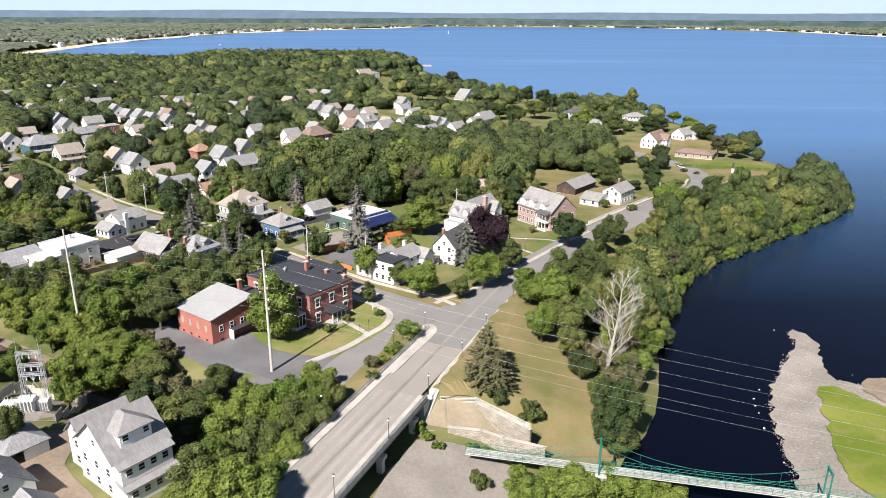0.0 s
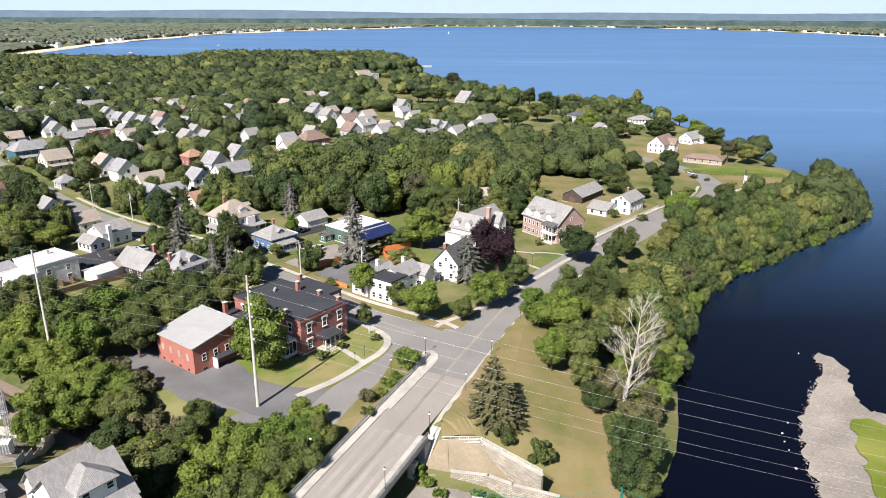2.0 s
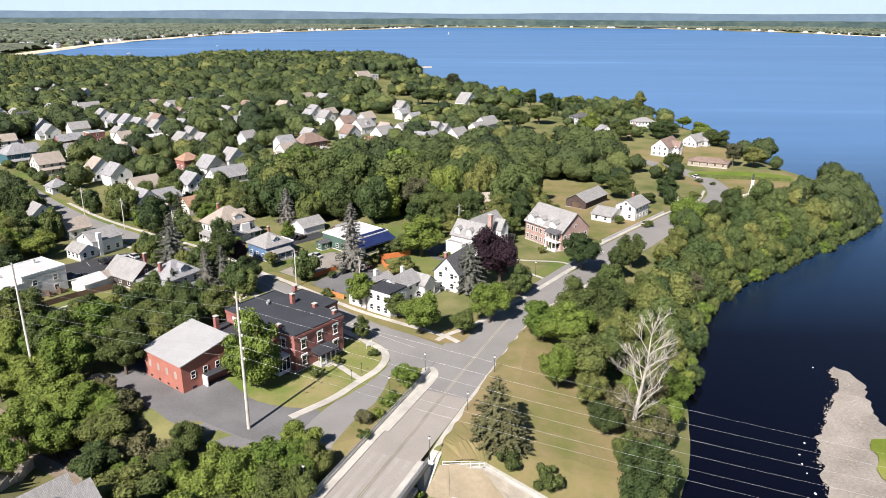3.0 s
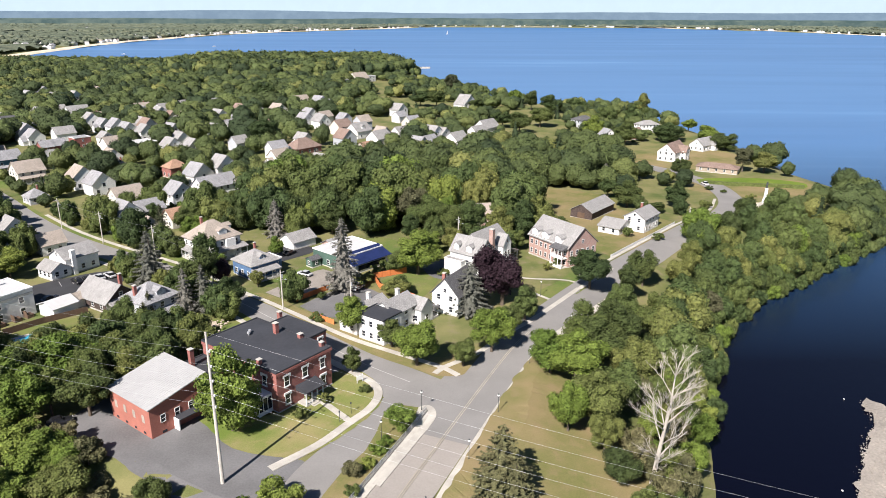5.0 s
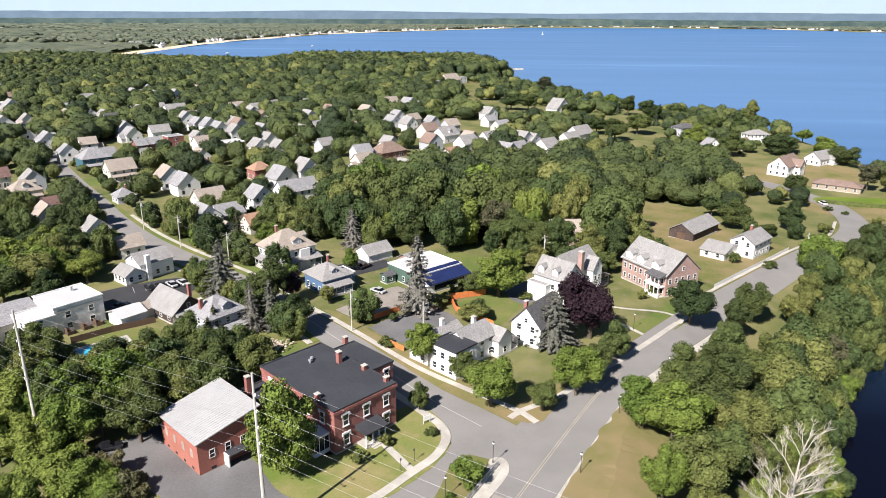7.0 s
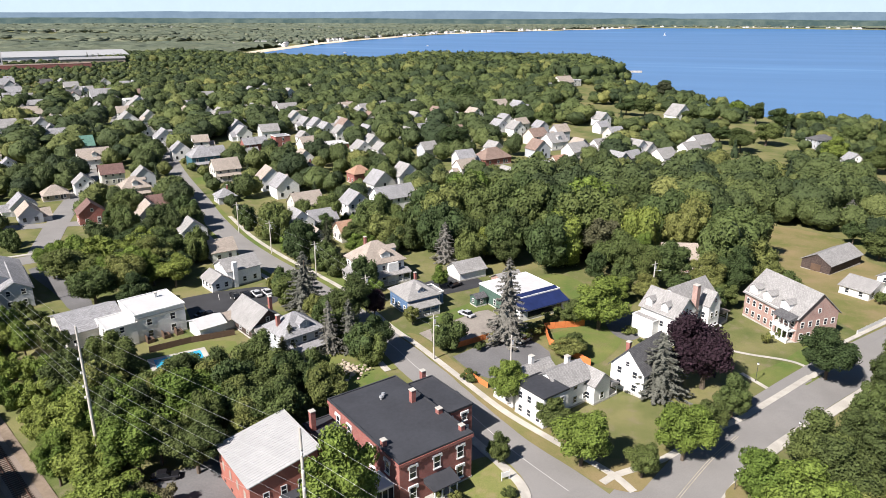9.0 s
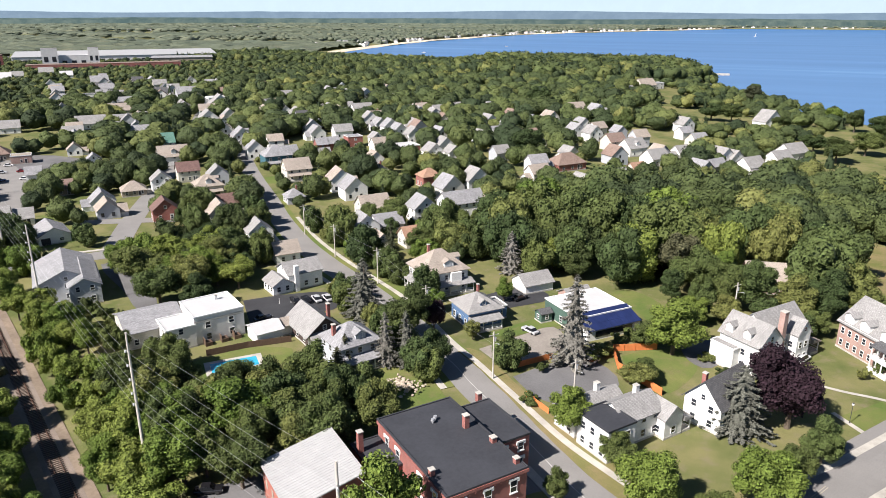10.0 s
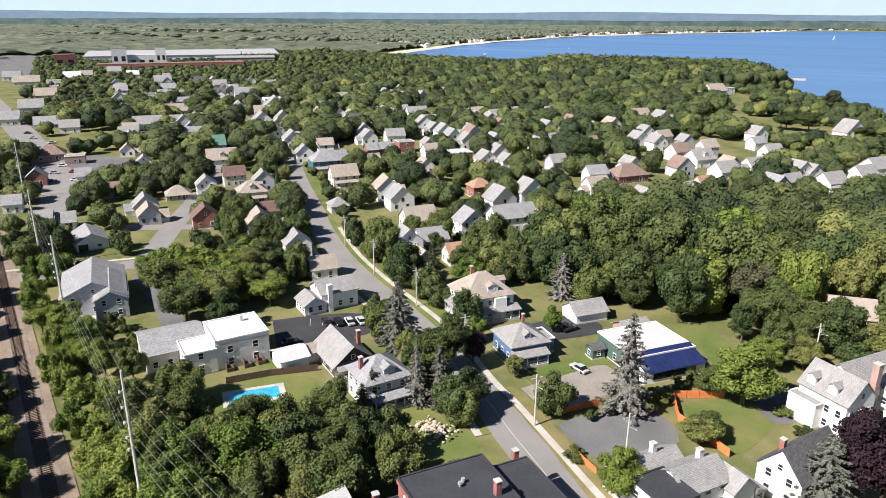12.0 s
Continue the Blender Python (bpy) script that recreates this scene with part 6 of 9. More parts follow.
house(-250, 687, 50, 7.6, 7.0, 5, "gable", "white", "sh_light", "white clapboard house with light roof", chim=False)
house(-220, 636, 50, 10.8, 8.6, 4.4, "gable", "white", "sh_light", "white clapboard house with light roof", chim=False)
house(-221, 595, 50, 10.8, 8.7, 3.6, "gable", "tan_siding", "sh_tan", "low tan house with tan roof", chim=True)
house(-221, 567, 50, 11.7, 9.4, 3.6, "gable", "white", "sh_tan", "low white house with tan roof", chim=True)
house(-264, 619, 50, 10.0, 8.0, 4.4, "gable", "white", "sh_light", "white clapboard house with light roof", chim=False)
house(-80, 800, 50, 18.6, 14.0, 6, "gable", "cream", "sh_tan", "large lakeside building with sand-coloured roof", chim=True)
house(-71, 824, 50, 11.5, 9.2, 6, "flat", "stucco", "sh_grey", "stone lakeside building with grey roof", chim=False)
house(-346, 601, 50, 6.5, 7.0, 4, "gable", "white", "sh_light", "white clapboard house with light roof", chim=False)
house(-233, 516, 50, 9.5, 7.6, 4, "gable", "cream", "sh_tan", "cream house with tan roof", chim=True)
house(-91, 761, 50, 10.6, 8.5, 4.4, "gable", "white", "sh_light", "white clapboard house with light roof", chim=False)
house(-85, 587, 50, 8.0, 7.0, 5, "gable", "white", "sh_grey", "white clapboard house with grey gable", chim=False)
house(-159, 300, 50, 7.1, 7.0, 3, "hip", "grey_siding", "sh_grey", "grey shed with grey roof", chim=True)
house(-257, 275, 50, 6.5, 7.0, 3.4, "gable", "tan_siding", "sh_brown", "tan house with brown roof", chim=False)
house(-270, 241, 50, 6.5, 7.0, 4, "gable", "white", "sh_grey", "white clapboard house with grey roof", chim=True)
house(-159, 339, 50, 6.5, 7.0, 3, "flat", "tan_siding", "sh_tan", "small tan garage with flat roof", chim=True)
house(-149, 356, 50, 6.5, 7.0, 3.4, "hip", "cream", "sh_tan", "small cream house with tan roof", chim=True)

# ---- more houses of the town, row by row along its streets ----
TOWN = [(-150, 262), (-128, 300), (-90, 335), (-72, 380), (-20, 400), (30, 425), (52, 470), (40, 540), (-20, 600), (-80, 640), (-190, 690), (-330, 680), (-520, 690), (-640, 680), (-690, 600), (-560, 500), (-430, 420), (-330, 345), (-300, 290), (-262, 258), (-215, 250)]
SIDE, BACK = Vector((-0.78, 0.62, 0)), Vector((0.62, 0.78, 0))


def gable_house(x, y, rot, w, d, eave, axis, wall_m, roof_m, label, wing, win):
    """A small gabled house with a lower wing, far enough off to need few openings."""
    e = site("house", x, y, rot, label, "house", max(w, d) / 2 + 1.0)
    rise = (d if axis == "x" else w) * 0.44
    part("wall", wall_solid("gable", w, d, eave, rise, axis), M[wall_m], e)
    part("roof", roof_solid("gable", w, d, eave, rise, 0.45, axis), M[roof_m], e)
    s = 1 if wing > 0 else -1
    ww = abs(wing)
    if ww > 2.5:
        m = pose(s * (w / 2 + ww / 2 - 0.05), -0.6, 0)
        part("wing_wall", wall_solid("gable", ww, d * 0.7, eave * 0.6, d * 0.25, "x"), M[wall_m], e).matrix_basis = m
        part("wing_roof", roof_solid("gable", ww, d * 0.7, eave * 0.6, d * 0.25, 0.3, "x"), M[roof_m], e).matrix_basis = m
    for px, pz in win:
        o = part("window", WIN_FAR, None, e)
        o.matrix_basis = pose(px * w, -d / 2, pz)


WIN_FAR = mesh_of(boxes((-0.55, -0.06, 0, 0.55, 0.02, 1.5)), "window")
WIN_FAR.materials.append(M["glass"])
rt = random.Random(77)
PAINT = [("white", "white clapboard")] * 7 + [("cream", "cream clapboard")] * 2 + [("grey_siding", "grey sided")] * 2 + [("grey_siding", "grey sided"), ("stucco", "white rendered"), ("stucco", "white rendered")]
ROOFS = [("sh_light", "light grey")] * 4 + [("sh_grey", "grey")] * 4 + [("sh_tan", "sandy tan")] * 3 + [("sh_dark", "dark")] + [("sh_brown", "brown")]
placed = 0
for iv in range(-2, 26):
    for iu in range(-14, 44):
        p = Vector((-140, 262, 0)) + SIDE * (iu * 17.5 + rt.uniform(-3, 3)) + BACK * (iv * 24 + (6 if iv % 2 else -4) + rt.uniform(-2.5, 2.5))
        pick, w, d, eave = rt.random(), rt.uniform(7, 11.5), rt.uniform(7, 9.5), rt.choice((3.6, 4.6, 5.2, 5.8))
        wall_k, roof_k, turn, wing = rt.choice(PAINT), rt.choice(ROOFS), 50 + rt.uniform(-6, 6), rt.choice((-4, -3, 0, 0, 3, 4))
        axis = rt.choice("xyy")
        if not inside(TOWN, p.x, p.y) or pick > (0.62 if p.x < -150 else 0.5) * (1.0 if p.y < 560 else 0.45):
            continue
        if any(math.hypot(p.x - a, p.y - b) < c + 7.5 for a, b, c in HOUSES) or any(inside(r, p.x, p.y) for r in CLEAR):
            continue
        if inland(p.x, p.y)[0] < 25:
            continue
        placed += 1
        if placed > 135:
            continue
        gable_house(p.x, p.y, turn, w, d, eave, axis, wall_k[0], roof_k[0], wall_k[1] + " house with " + roof_k[1] + " gable roof among garden trees", wing, ((-0.28, 1.0), (0.2, 1.0)) + (((0.0, 3.6),) if eave > 5 else ()))

# ---- trees that stand out ----
tree("lime", -36.8, 137.2, 18.0, 7.4, "dense bright green maple beside the brick mansion", -1.4)
tree("bush", -24.6, 147.6, 1.6, 1.2)
tree("bush", -25.3, 141.9, 2.2, 2.4)
tree("bush", -21.5, 146.6, 2.4, 2.0)
tree("bush", -14.0, 150.8, 1.6, 1.7)
tree("bush_lime", -6.6, 138.2, 4.2, 4.4, "round olive-green bush on the grass island")
tree("brush", -13.6, 123.4, 2.8, 2.4)
tree("bush_lime", -11.2, 126.2, 1.6, 2.0)
tree("bush_lime", -9.7, 129.8, 2.2, 2.2)
tree("bush_lime", -8.4, 133.0, 1.4, 1.6)
tree("bush", -13.2, 118.6, 2.0, 1.8)
tree("leaf", -17.3, 158.8, 6.0, 2.6)
tree("lime", -19.1, 177.6, 10.0, 4.7)
tree("lime", -3.7, 161.9, 11.0, 6.2)
tree("leaf", -9.6, 170.8, 7.0, 3.8)
tree("lime", 13.0, 168.1, 11.0, 5.7)
tree("leaf", 6.3, 161.3, 7.0, 3.6)
tree("leaf", 18.0, 176.8, 8.0, 3.2)
tree("purple", 17.9, 195.2, 18.0, 8.4)
tree("blue", 9.3, 190.6, 14.0, 5.1)
tree("dark", 22.6, 185.2, 9.0, 4.4)
tree("dark", 43.5, 207.3, 12.0, 6.9)
tree("lime", -4.6, 218.5, 13.5, 8.6)
tree("leaf", -10.8, 219.1, 7.0, 4.1)
tree("blue", -24.7, 205.1, 21.5, 4.6)
tree("cedar", 10.8, 120.1, 14.0, 5.4)
tree("cedar", 12.8, 118.4, 9.0, 4.2)
tree("bush", 13.0, 114.7, 4.5, 3.2)
tree("bush", 19.0, 112.2, 4.6, 3.5)
for x, y, h, r in ((-3.2, 107.6, 2.6, 1.9), (-1.6, 105.2, 2.0, 1.7), (0.6, 103.0, 1.5, 1.5), (7.0, 103.4, 1.8, 1.5), (9.6, 102.9, 1.6, 1.4), (12.2, 102.0, 1.9, 1.6), (15.4, 100.4, 1.7, 1.5)):
    tree("bush_lime", x, y, h, r, "low green weeds and brush below the terrace wall")
tree("lime", 29.6, 155.5, 13.0, 7.6)
tree("leaf", 30.7, 141.3, 13.0, 6.8)
tree("lime", 24.9, 158.7, 11.0, 5.9)
tree("dark", 36.2, 148.3, 13.0, 5.9)
tree("lime", 25.1, 139.3, 11.0, 4.3)
tree("leaf", 37.6, 166.9, 13.0, 6.8)
tree("leaf", 42.8, 158.7, 14.0, 6.0)
tree("leaf", 34.8, 173.6, 12.0, 6.4)
tree("leaf", 43.6, 177.3, 13.0, 6.6)
tree("leaf", 54.9, 182.8, 14.0, 6.8)
tree("leaf", 31.2, 135.3, 9.0, 3.7)
tree("lime", 55.0, 152.3, 8.0, 4.8)
tree("dark", 35.9, 111.2, 15.0, 5.7)
tree("dark", 34.7, 108.0, 13.0, 5.2)
tree("leaf", 36.4, 107.4, 9.0, 4.7)
tree("leaf", 34.8, 118.3, 9.0, 3.6)
tree("leaf", 32.4, 127.9, 8.0, 3.8)
tree("brush", 36.5, 135.0, 7.0, 4.5)
tree("brush", 39.1, 131.4, 6.0, 3.9)
tree("brush", 46.6, 142.6, 7.0, 4.2)
tree("lime", 15.4, 89.9, 8.0, 4.5)
tree("lime", 22.6, 92.1, 8.0, 6.0)
tree("lime", 29.8, 92.8, 8.0, 6.1)
tree("lime", 37.2, 93.6, 8.0, 5.2)
tree("lime", 40.5, 91.5, 8.0, 4.8)
tree("bush", 7.9, 93.4, 4.0, 2.4)
tree("bush_lime", -24.0, 116.0, 5.0, 4.7)
tree("bush_lime", -27.7, 111.4, 5.0, 5.3)
tree("lime", -31.4, 108.2, 9.0, 5.6)
tree("lime", -36.7, 107.4, 9.0, 6.2)
tree("lime", -38.4, 98.0, 9.0, 6.4)
tree("leaf", -31.9, 96.3, 9.0, 6.3)
tree("leaf", -26.2, 103.3, 9.0, 5.4)
tree("leaf", -35.7, 81.4, 9.0, 5.9)
tree("lime", -28.1, 78.8, 9.0, 5.6)
tree("lime", -26.3, 92.9, 9.0, 4.6)
tree("lime", -31.1, 77.3, 9.0, 5.5)
tree("brush", -50.7, 116.5, 5.0, 6.4)
tree("brush", -55.7, 121.3, 5.0, 5.8)
tree("leaf", -60.4, 121.6, 9.0, 5.8)
tree("leaf", -49.2, 103.3, 9.0, 6.2)
tree("leaf", -44.5, 101.5, 9.0, 6.1)
tree("dark", -57.5, 111.0, 9.0, 4.8)
tree("dark", -67.7, 126.7, 9.0, 5.6)
tree("leaf", -75.5, 132.0, 9.0, 7.0)
tree("brush", -59.3, 128.8, 5.0, 4.0)
tree("leaf", -65.4, 129.1, 9.0, 4.1)
tree("leaf", -76.7, 123.8, 9.0, 5.4)
tree("leaf", -22.0, 103.6, 9.0, 3.8)
tree("lime", -68.9, 119.4, 9.0, 5.2)
tree("leaf", -19.7, 109.4, 9.0, 2.7)
tree("lime", -72.3, 112.3, 9.0, 3.8)
tree("leaf", -87.8, 136.2, 9.0, 5.9)
tree("dark", -96.8, 138.7, 9.0, 6.1)
tree("leaf", -89.1, 122.7, 9.0, 4.2)
tree("leaf", -72.7, 94.1, 9.0, 3.0)
tree("dark", -74.3, 139.4, 12.0, 6.5)
tree("dark", -90.1, 144.9, 12.0, 6.9)
tree("lime", -84.8, 148.0, 12.0, 6.2)
tree("lime", -73.5, 154.0, 13.0, 7.7)
tree("dark", -66.5, 158.0, 13.0, 7.1)
tree("dark", -57.1, 155.5, 12.0, 6.0)
tree("leaf", -80.6, 168.0, 12.0, 6.7)
tree("leaf", -60.0, 150.8, 10.0, 5.3)
tree("leaf", -84.5, 159.5, 12.0, 6.5)
tree("leaf", -101.1, 155.5, 12.0, 6.6)
tree("dark", -57.4, 171.2, 10.0, 4.9)
tree("leaf", -65.1, 142.4, 11.0, 5.8)
tree("leaf", -83.4, 138.3, 9.0, 5.9)
tree("leaf", -102.9, 166.7, 10.0, 5.2)
tree("leaf", -93.2, 160.6, 12.0, 5.3)
tree("leaf", -78.8, 153.6, 12.0, 4.8)
tree("dark", -84.3, 147.0, 12.0, 4.8)
tree("leaf", -77.2, 168.1, 12.0, 4.6)
tree("dark", -71.5, 173.3, 12.0, 4.8)
tree("dark", -60.8, 166.4, 12.0, 4.3)
tree("leaf", -64.0, 156.6, 12.0, 4.6)
tree("leaf", -67.8, 149.1, 12.0, 4.2)
tree("leaf", -86.4, 167.3, 9.0, 4.0)
tree("dark", -56.8, 156.1, 12.0, 4.0)
tree("leaf", -69.5, 164.6, 12.0, 4.4)
tree("spruce", -68.8, 179.4, 8.0, 2.8)
tree("leaf", -72.4, 142.6, 11.0, 4.5)
tree("dark", -55.7, 165.6, 11.0, 3.1)
tree("blue", -79.0, 210.3, 16.0, 5.0)
tree("leaf", -63.1, 202.6, 14.0, 5.8)
tree("blue", -62.5, 189.3, 13.0, 2.7)
tree("blue", -58.5, 191.4, 13.0, 2.7)
tree("dark", -51.5, 191.6, 10.0, 3.8)
tree("purple", -59.5, 209.5, 9.5, 3.6)
tree("spruce", -89.1, 246.7, 14.0, 3.8)
tree("spruce", -69.2, 183.6, 9.0, 2.5)
tree("blue", -53.9, 255.7, 13.0, 3.7)
tree("lime", -49.2, 233.4, 7.0, 3.1)
tree("leaf", -49.0, 208.2, 5.0, 2.5)
tree("bush", -19.1, 212.6, 3.0, 3.6)
tree("leaf", -8.9, 203.6, 5.0, 4.1)
tree("bush", -30.2, 199.3, 2.5, 2.0)
tree("bush", -21.4, 207.3, 3.5, 3.8)
tree("leaf", -10.1, 200.5, 5.0, 4.1)
tree("bush", 2.9, 218.2, 2.0, 2.7)
tree("bush", 6.4, 211.8, 2.0, 2.6)
tree("bush", -28.7, 185.6, 2.0, 2.9)
tree("leaf", -148.9, 207.1, 12.0, 8.6)
tree("lime", -147.4, 218.9, 12.0, 8.2)
tree("dark", -132.8, 196.9, 11.0, 6.9)
tree("leaf", -130.9, 205.4, 12.0, 7.4)
tree("leaf", -131.9, 220.6, 12.0, 6.8)
tree("lime", -120.5, 213.8, 10.0, 5.5)
tree("dark", -120.4, 197.8, 10.0, 5.5)
tree("dark", -135.7, 230.4, 12.0, 7.1)
tree("lime", -158.4, 209.8, 11.0, 5.4)
tree("dark", -148.6, 232.6, 11.0, 7.4)
tree("bush_lime", -136.6, 168.5, 6.0, 5.0)
tree("bush_lime", -121.7, 160.5, 6.0, 5.4)
tree("bush_lime", -110.3, 153.5, 6.0, 5.3)
tree("bush_lime", -113.6, 160.7, 6.0, 4.4)
tree("leaf", -99.8, 145.7, 9.0, 5.1)
tree("leaf", -97.0, 148.6, 9.0, 3.9)
tree("leaf", -90.2, 140.8, 9.0, 4.7)
tree("leaf", -87.4, 144.7, 9.0, 3.7)
tree("lime", -82.6, 137.2, 9.0, 4.1)
tree("lime", -88.5, 136.7, 9.0, 4.2)
tree("bush_lime", -148.5, 173.4, 6.0, 4.7)
tree("leaf", -158.4, 175.8, 9.0, 3.9)
tree("leaf", -174.2, 185.2, 9.0, 3.6)
tree("leaf", -188.3, 193.8, 9.0, 3.4)
tree("leaf", -120.2, 140.5, 9.0, 5.0)
tree("leaf", -121.1, 144.5, 9.0, 3.8)
tree("dark", -109.8, 134.1, 9.0, 5.2)
tree("dark", -102.4, 132.8, 9.0, 4.5)
tree("dark", -100.9, 126.7, 9.0, 4.9)
tree("bush", -139.9, 152.8, 6.0, 3.7)
tree("brush", -134.6, 150.3, 6.0, 4.2)
tree("dark", -126.9, 168.3, 9.0, 3.7)
tree("leaf", -118.9, 168.9, 9.0, 3.6)
tree("leaf", -139.6, 174.4, 9.0, 3.9)
tree("pine", 158.6, 377.6, 14.0, 5.6)
tree("leaf", 168.4, 374.6, 11.0, 7.5)
tree("dark", 150.1, 467.7, 15.0, 12.5, "", -3.0)
tree("lime", 176.6, 475.8, 12.0, 8.6, "", -2.5)
tree("leaf", 174.0, 438.3, 14.0, 9.6, "", -3.0)
tree("dark", 99.6, 302.1, 11.0, 6.2)
tree("leaf", 79.1, 302.0, 11.0, 7.1)
tree("blue", 81.6, 350.2, 10.0, 4.4)
tree("dark", 75.1, 318.2, 9.0, 4.4)
tree("leaf", 121.7, 362.9, 10.0, 5.8)
tree("bush", 110.5, 299.4, 4.0, 3.4)
tree("bush", 125.7, 335.8, 2.0, 2.5)
tree("bush", 129.3, 328.8, 2.0, 1.9)
tree("bush", 135.8, 315.2, 3.0, 3.1)
tree("dark", 156.2, 558.7, 15.0, 8.1)
tree("dark", 23.3, 914.3, 15.0, 7.9)
tree("dark", 57.0, 673.5, 9.0, 4.7)
tree("dark", 117.7, 611.3, 11.0, 8.7)
tree("leaf", 88.4, 292.2, 5.0, 4.1)
tree("bush", 77.0, 253.8, 2.5, 2.8)
tree("bush", 67.5, 257.7, 4.0, 2.4)
for kind, x, y, h, r in (("dark", -3.0, 258.0, 15, 7.0), ("leaf", 4.6, 251.0, 14, 6.5), ("dark", 13.0, 252.0, 15, 7.0), ("leaf", 22.0, 250.0, 13, 6.2), ("dark", 30.0, 254.0, 14, 6.6), ("leaf", 38.0, 255.0, 11, 5.2), ("lime", -1.0, 238.0, 8, 4.4), ("leaf", 6.0, 241.0, 8, 4.6), ("leaf", 27.0, 243.0, 7, 3.8), ("dark", -25.2, 263.7, 14, 6.5), ("leaf", -35.0, 258.0, 11, 5.5), ("lime", -43.0, 262.0, 10, 5.0), ("bush", -14.0, 222.5, 3.2, 3.0), ("bush", -17.0, 219.5, 2.6, 2.4), ("bush", 7.0, 207.0, 2.2, 1.6), ("bush", 9.0, 209.0, 2.2, 1.6), ("bush", 5.0, 204.0, 2.0, 1.6), ("lime", -79.5, 250.0, 9, 5.0), ("leaf", -84.0, 258.0, 10, 5.4), ("bush", 34.0, 222.0, 3.0, 1.8), ("bush", 37.5, 226.0, 3.2, 1.7), ("brush", 44.0, 222.5, 2.4, 2.6)):
    tree(kind, x, y, h, r)
tree("pine", -7.2, 265.5, 17.0, 7.1)
tree("lime", 4.7, 267.5, 13.0, 4.8)
for kind, x, y, h, r in (("lime", 70, 642, 15, 6.9), ("leaf", 82, 619, 17, 7.6), ("dark", 95, 598, 16, 10), ("leaf", 76, 526, 15, 10), ("dark", 123, 530, 15, 9), ("lime", 103, 477, 15, 9), ("mid", 157, 560, 20, 7.5), ("dark", 140, 523, 15, 7.4), ("leaf", 118, 455, 14, 9), ("lime", 176, 508, 9, 6.6), ("leaf", 35, 615, 10, 9), ("dark", 49, 524, 12, 9), ("leaf", 58, 497, 15, 10), ("dark", -11, 627, 13, 10), ("leaf", 3, 628, 15, 9), ("pine", 19, 767, 18, 8), ("dark", -94, 423, 17, 11), ("dark", -58, 510, 18, 8.5), ("dark", -138, 608, 20, 10)):
    tree(kind, x, y, h, r)

def thicket(poly, gap, kinds, low, high, seed, label=""):
    """Fills a piece of ground with bushes and small trees."""
    g = random.Random(seed)
    xs, ys = [p[0] for p in poly], [p[1] for p in poly]
    y = min(ys)
    while y < max(ys):
        x = min(xs)
        while x < max(xs):
            a, b = x + g.uniform(-0.4, 0.4) * gap, y + g.uniform(-0.4, 0.4) * gap
            if inside(poly, [a], [b])[0] and all(math.hypot(a - p, b - q) > 0.6 * r for p, q, r in SPOTS):
                h = g.uniform(low, high)
                tree(g.choice(kinds), a, b, h, min(h * 0.6, gap * g.uniform(0.62, 0.85)), label)
            x += gap
        y += gap * 0.87


thicket([(-21, 110), (-28, 110), (-42, 117), (-54, 126), (-66, 133), (-62, 116), (-45, 102), (-42, 88), (-36, 70), (-31, 76), (-25, 97)], 5.4, ["bush_lime", "lime", "leaf", "lime"], 5.0, 8.0, 1, "yellow-green leafy thicket tree beside the bridge")
thicket([(-58, 128), (-66, 134), (-72, 134), (-80, 128), (-66, 117)], 4.6, ["brush", "leaf", "brush"], 4.0, 6.0, 2, "olive scrub tree above the railway cutting")
thicket([(-74, 141), (-66, 150), (-60, 156), (-48, 163), (-58, 172), (-72, 172), (-88, 166), (-94, 150), (-86, 142)], 7.0, ["leaf", "dark", "leaf", "mid"], 9.0, 12.5, 3, "green broadleaf tree behind the brick annex")
thicket([(-96, 143), (-104, 143), (-150, 168), (-158, 175), (-150, 184), (-128, 170), (-100, 158)], 6.0, ["bush_lime", "lime", "leaf"], 6.0, 9.0, 4, "bright green tree in the hedge along the railway")
thicket([(-92, 118), (-80, 118), (-108, 132), (-180, 172), (-205, 182), (-200, 166), (-150, 140)], 6.5, ["leaf", "dark", "brush", "mid"], 6.0, 9.5, 5, "green tree on the far side of the railway")
thicket([(36, 112), (41, 124), (46, 128), (53, 142), (58, 160), (64, 175), (52, 178), (42, 160), (41, 140), (38, 124)], 5.0, ["leaf", "mid", "brush", "lime"], 6.0, 10.0, 6, "green tree on the steep river bank")
thicket([(12, 88), (24, 94), (38, 92), (44, 86), (30, 78), (14, 76)], 5.5, ["lime", "bush_lime"], 5.0, 8.0, 7, "yellow-green tree beside the footbridge")

thicket([(-149.4, 180.2), (-143.7, 188.5), (-135.4, 187.4), (-125.4, 176.2), (-133.6, 169.5)], 6.0, ["bush", "leaf", "bush"], 3.5, 5.5, 11, "green garden shrub behind the apartment building")
thicket([(-133.3, 199.8), (-119.6, 213.0), (-128.8, 228.9), (-148.8, 234.6), (-146.8, 209.9)], 8.0, ["leaf", "lime", "dark"], 8.5, 12.0, 12, "full green broadleaf tree behind the apartment building")

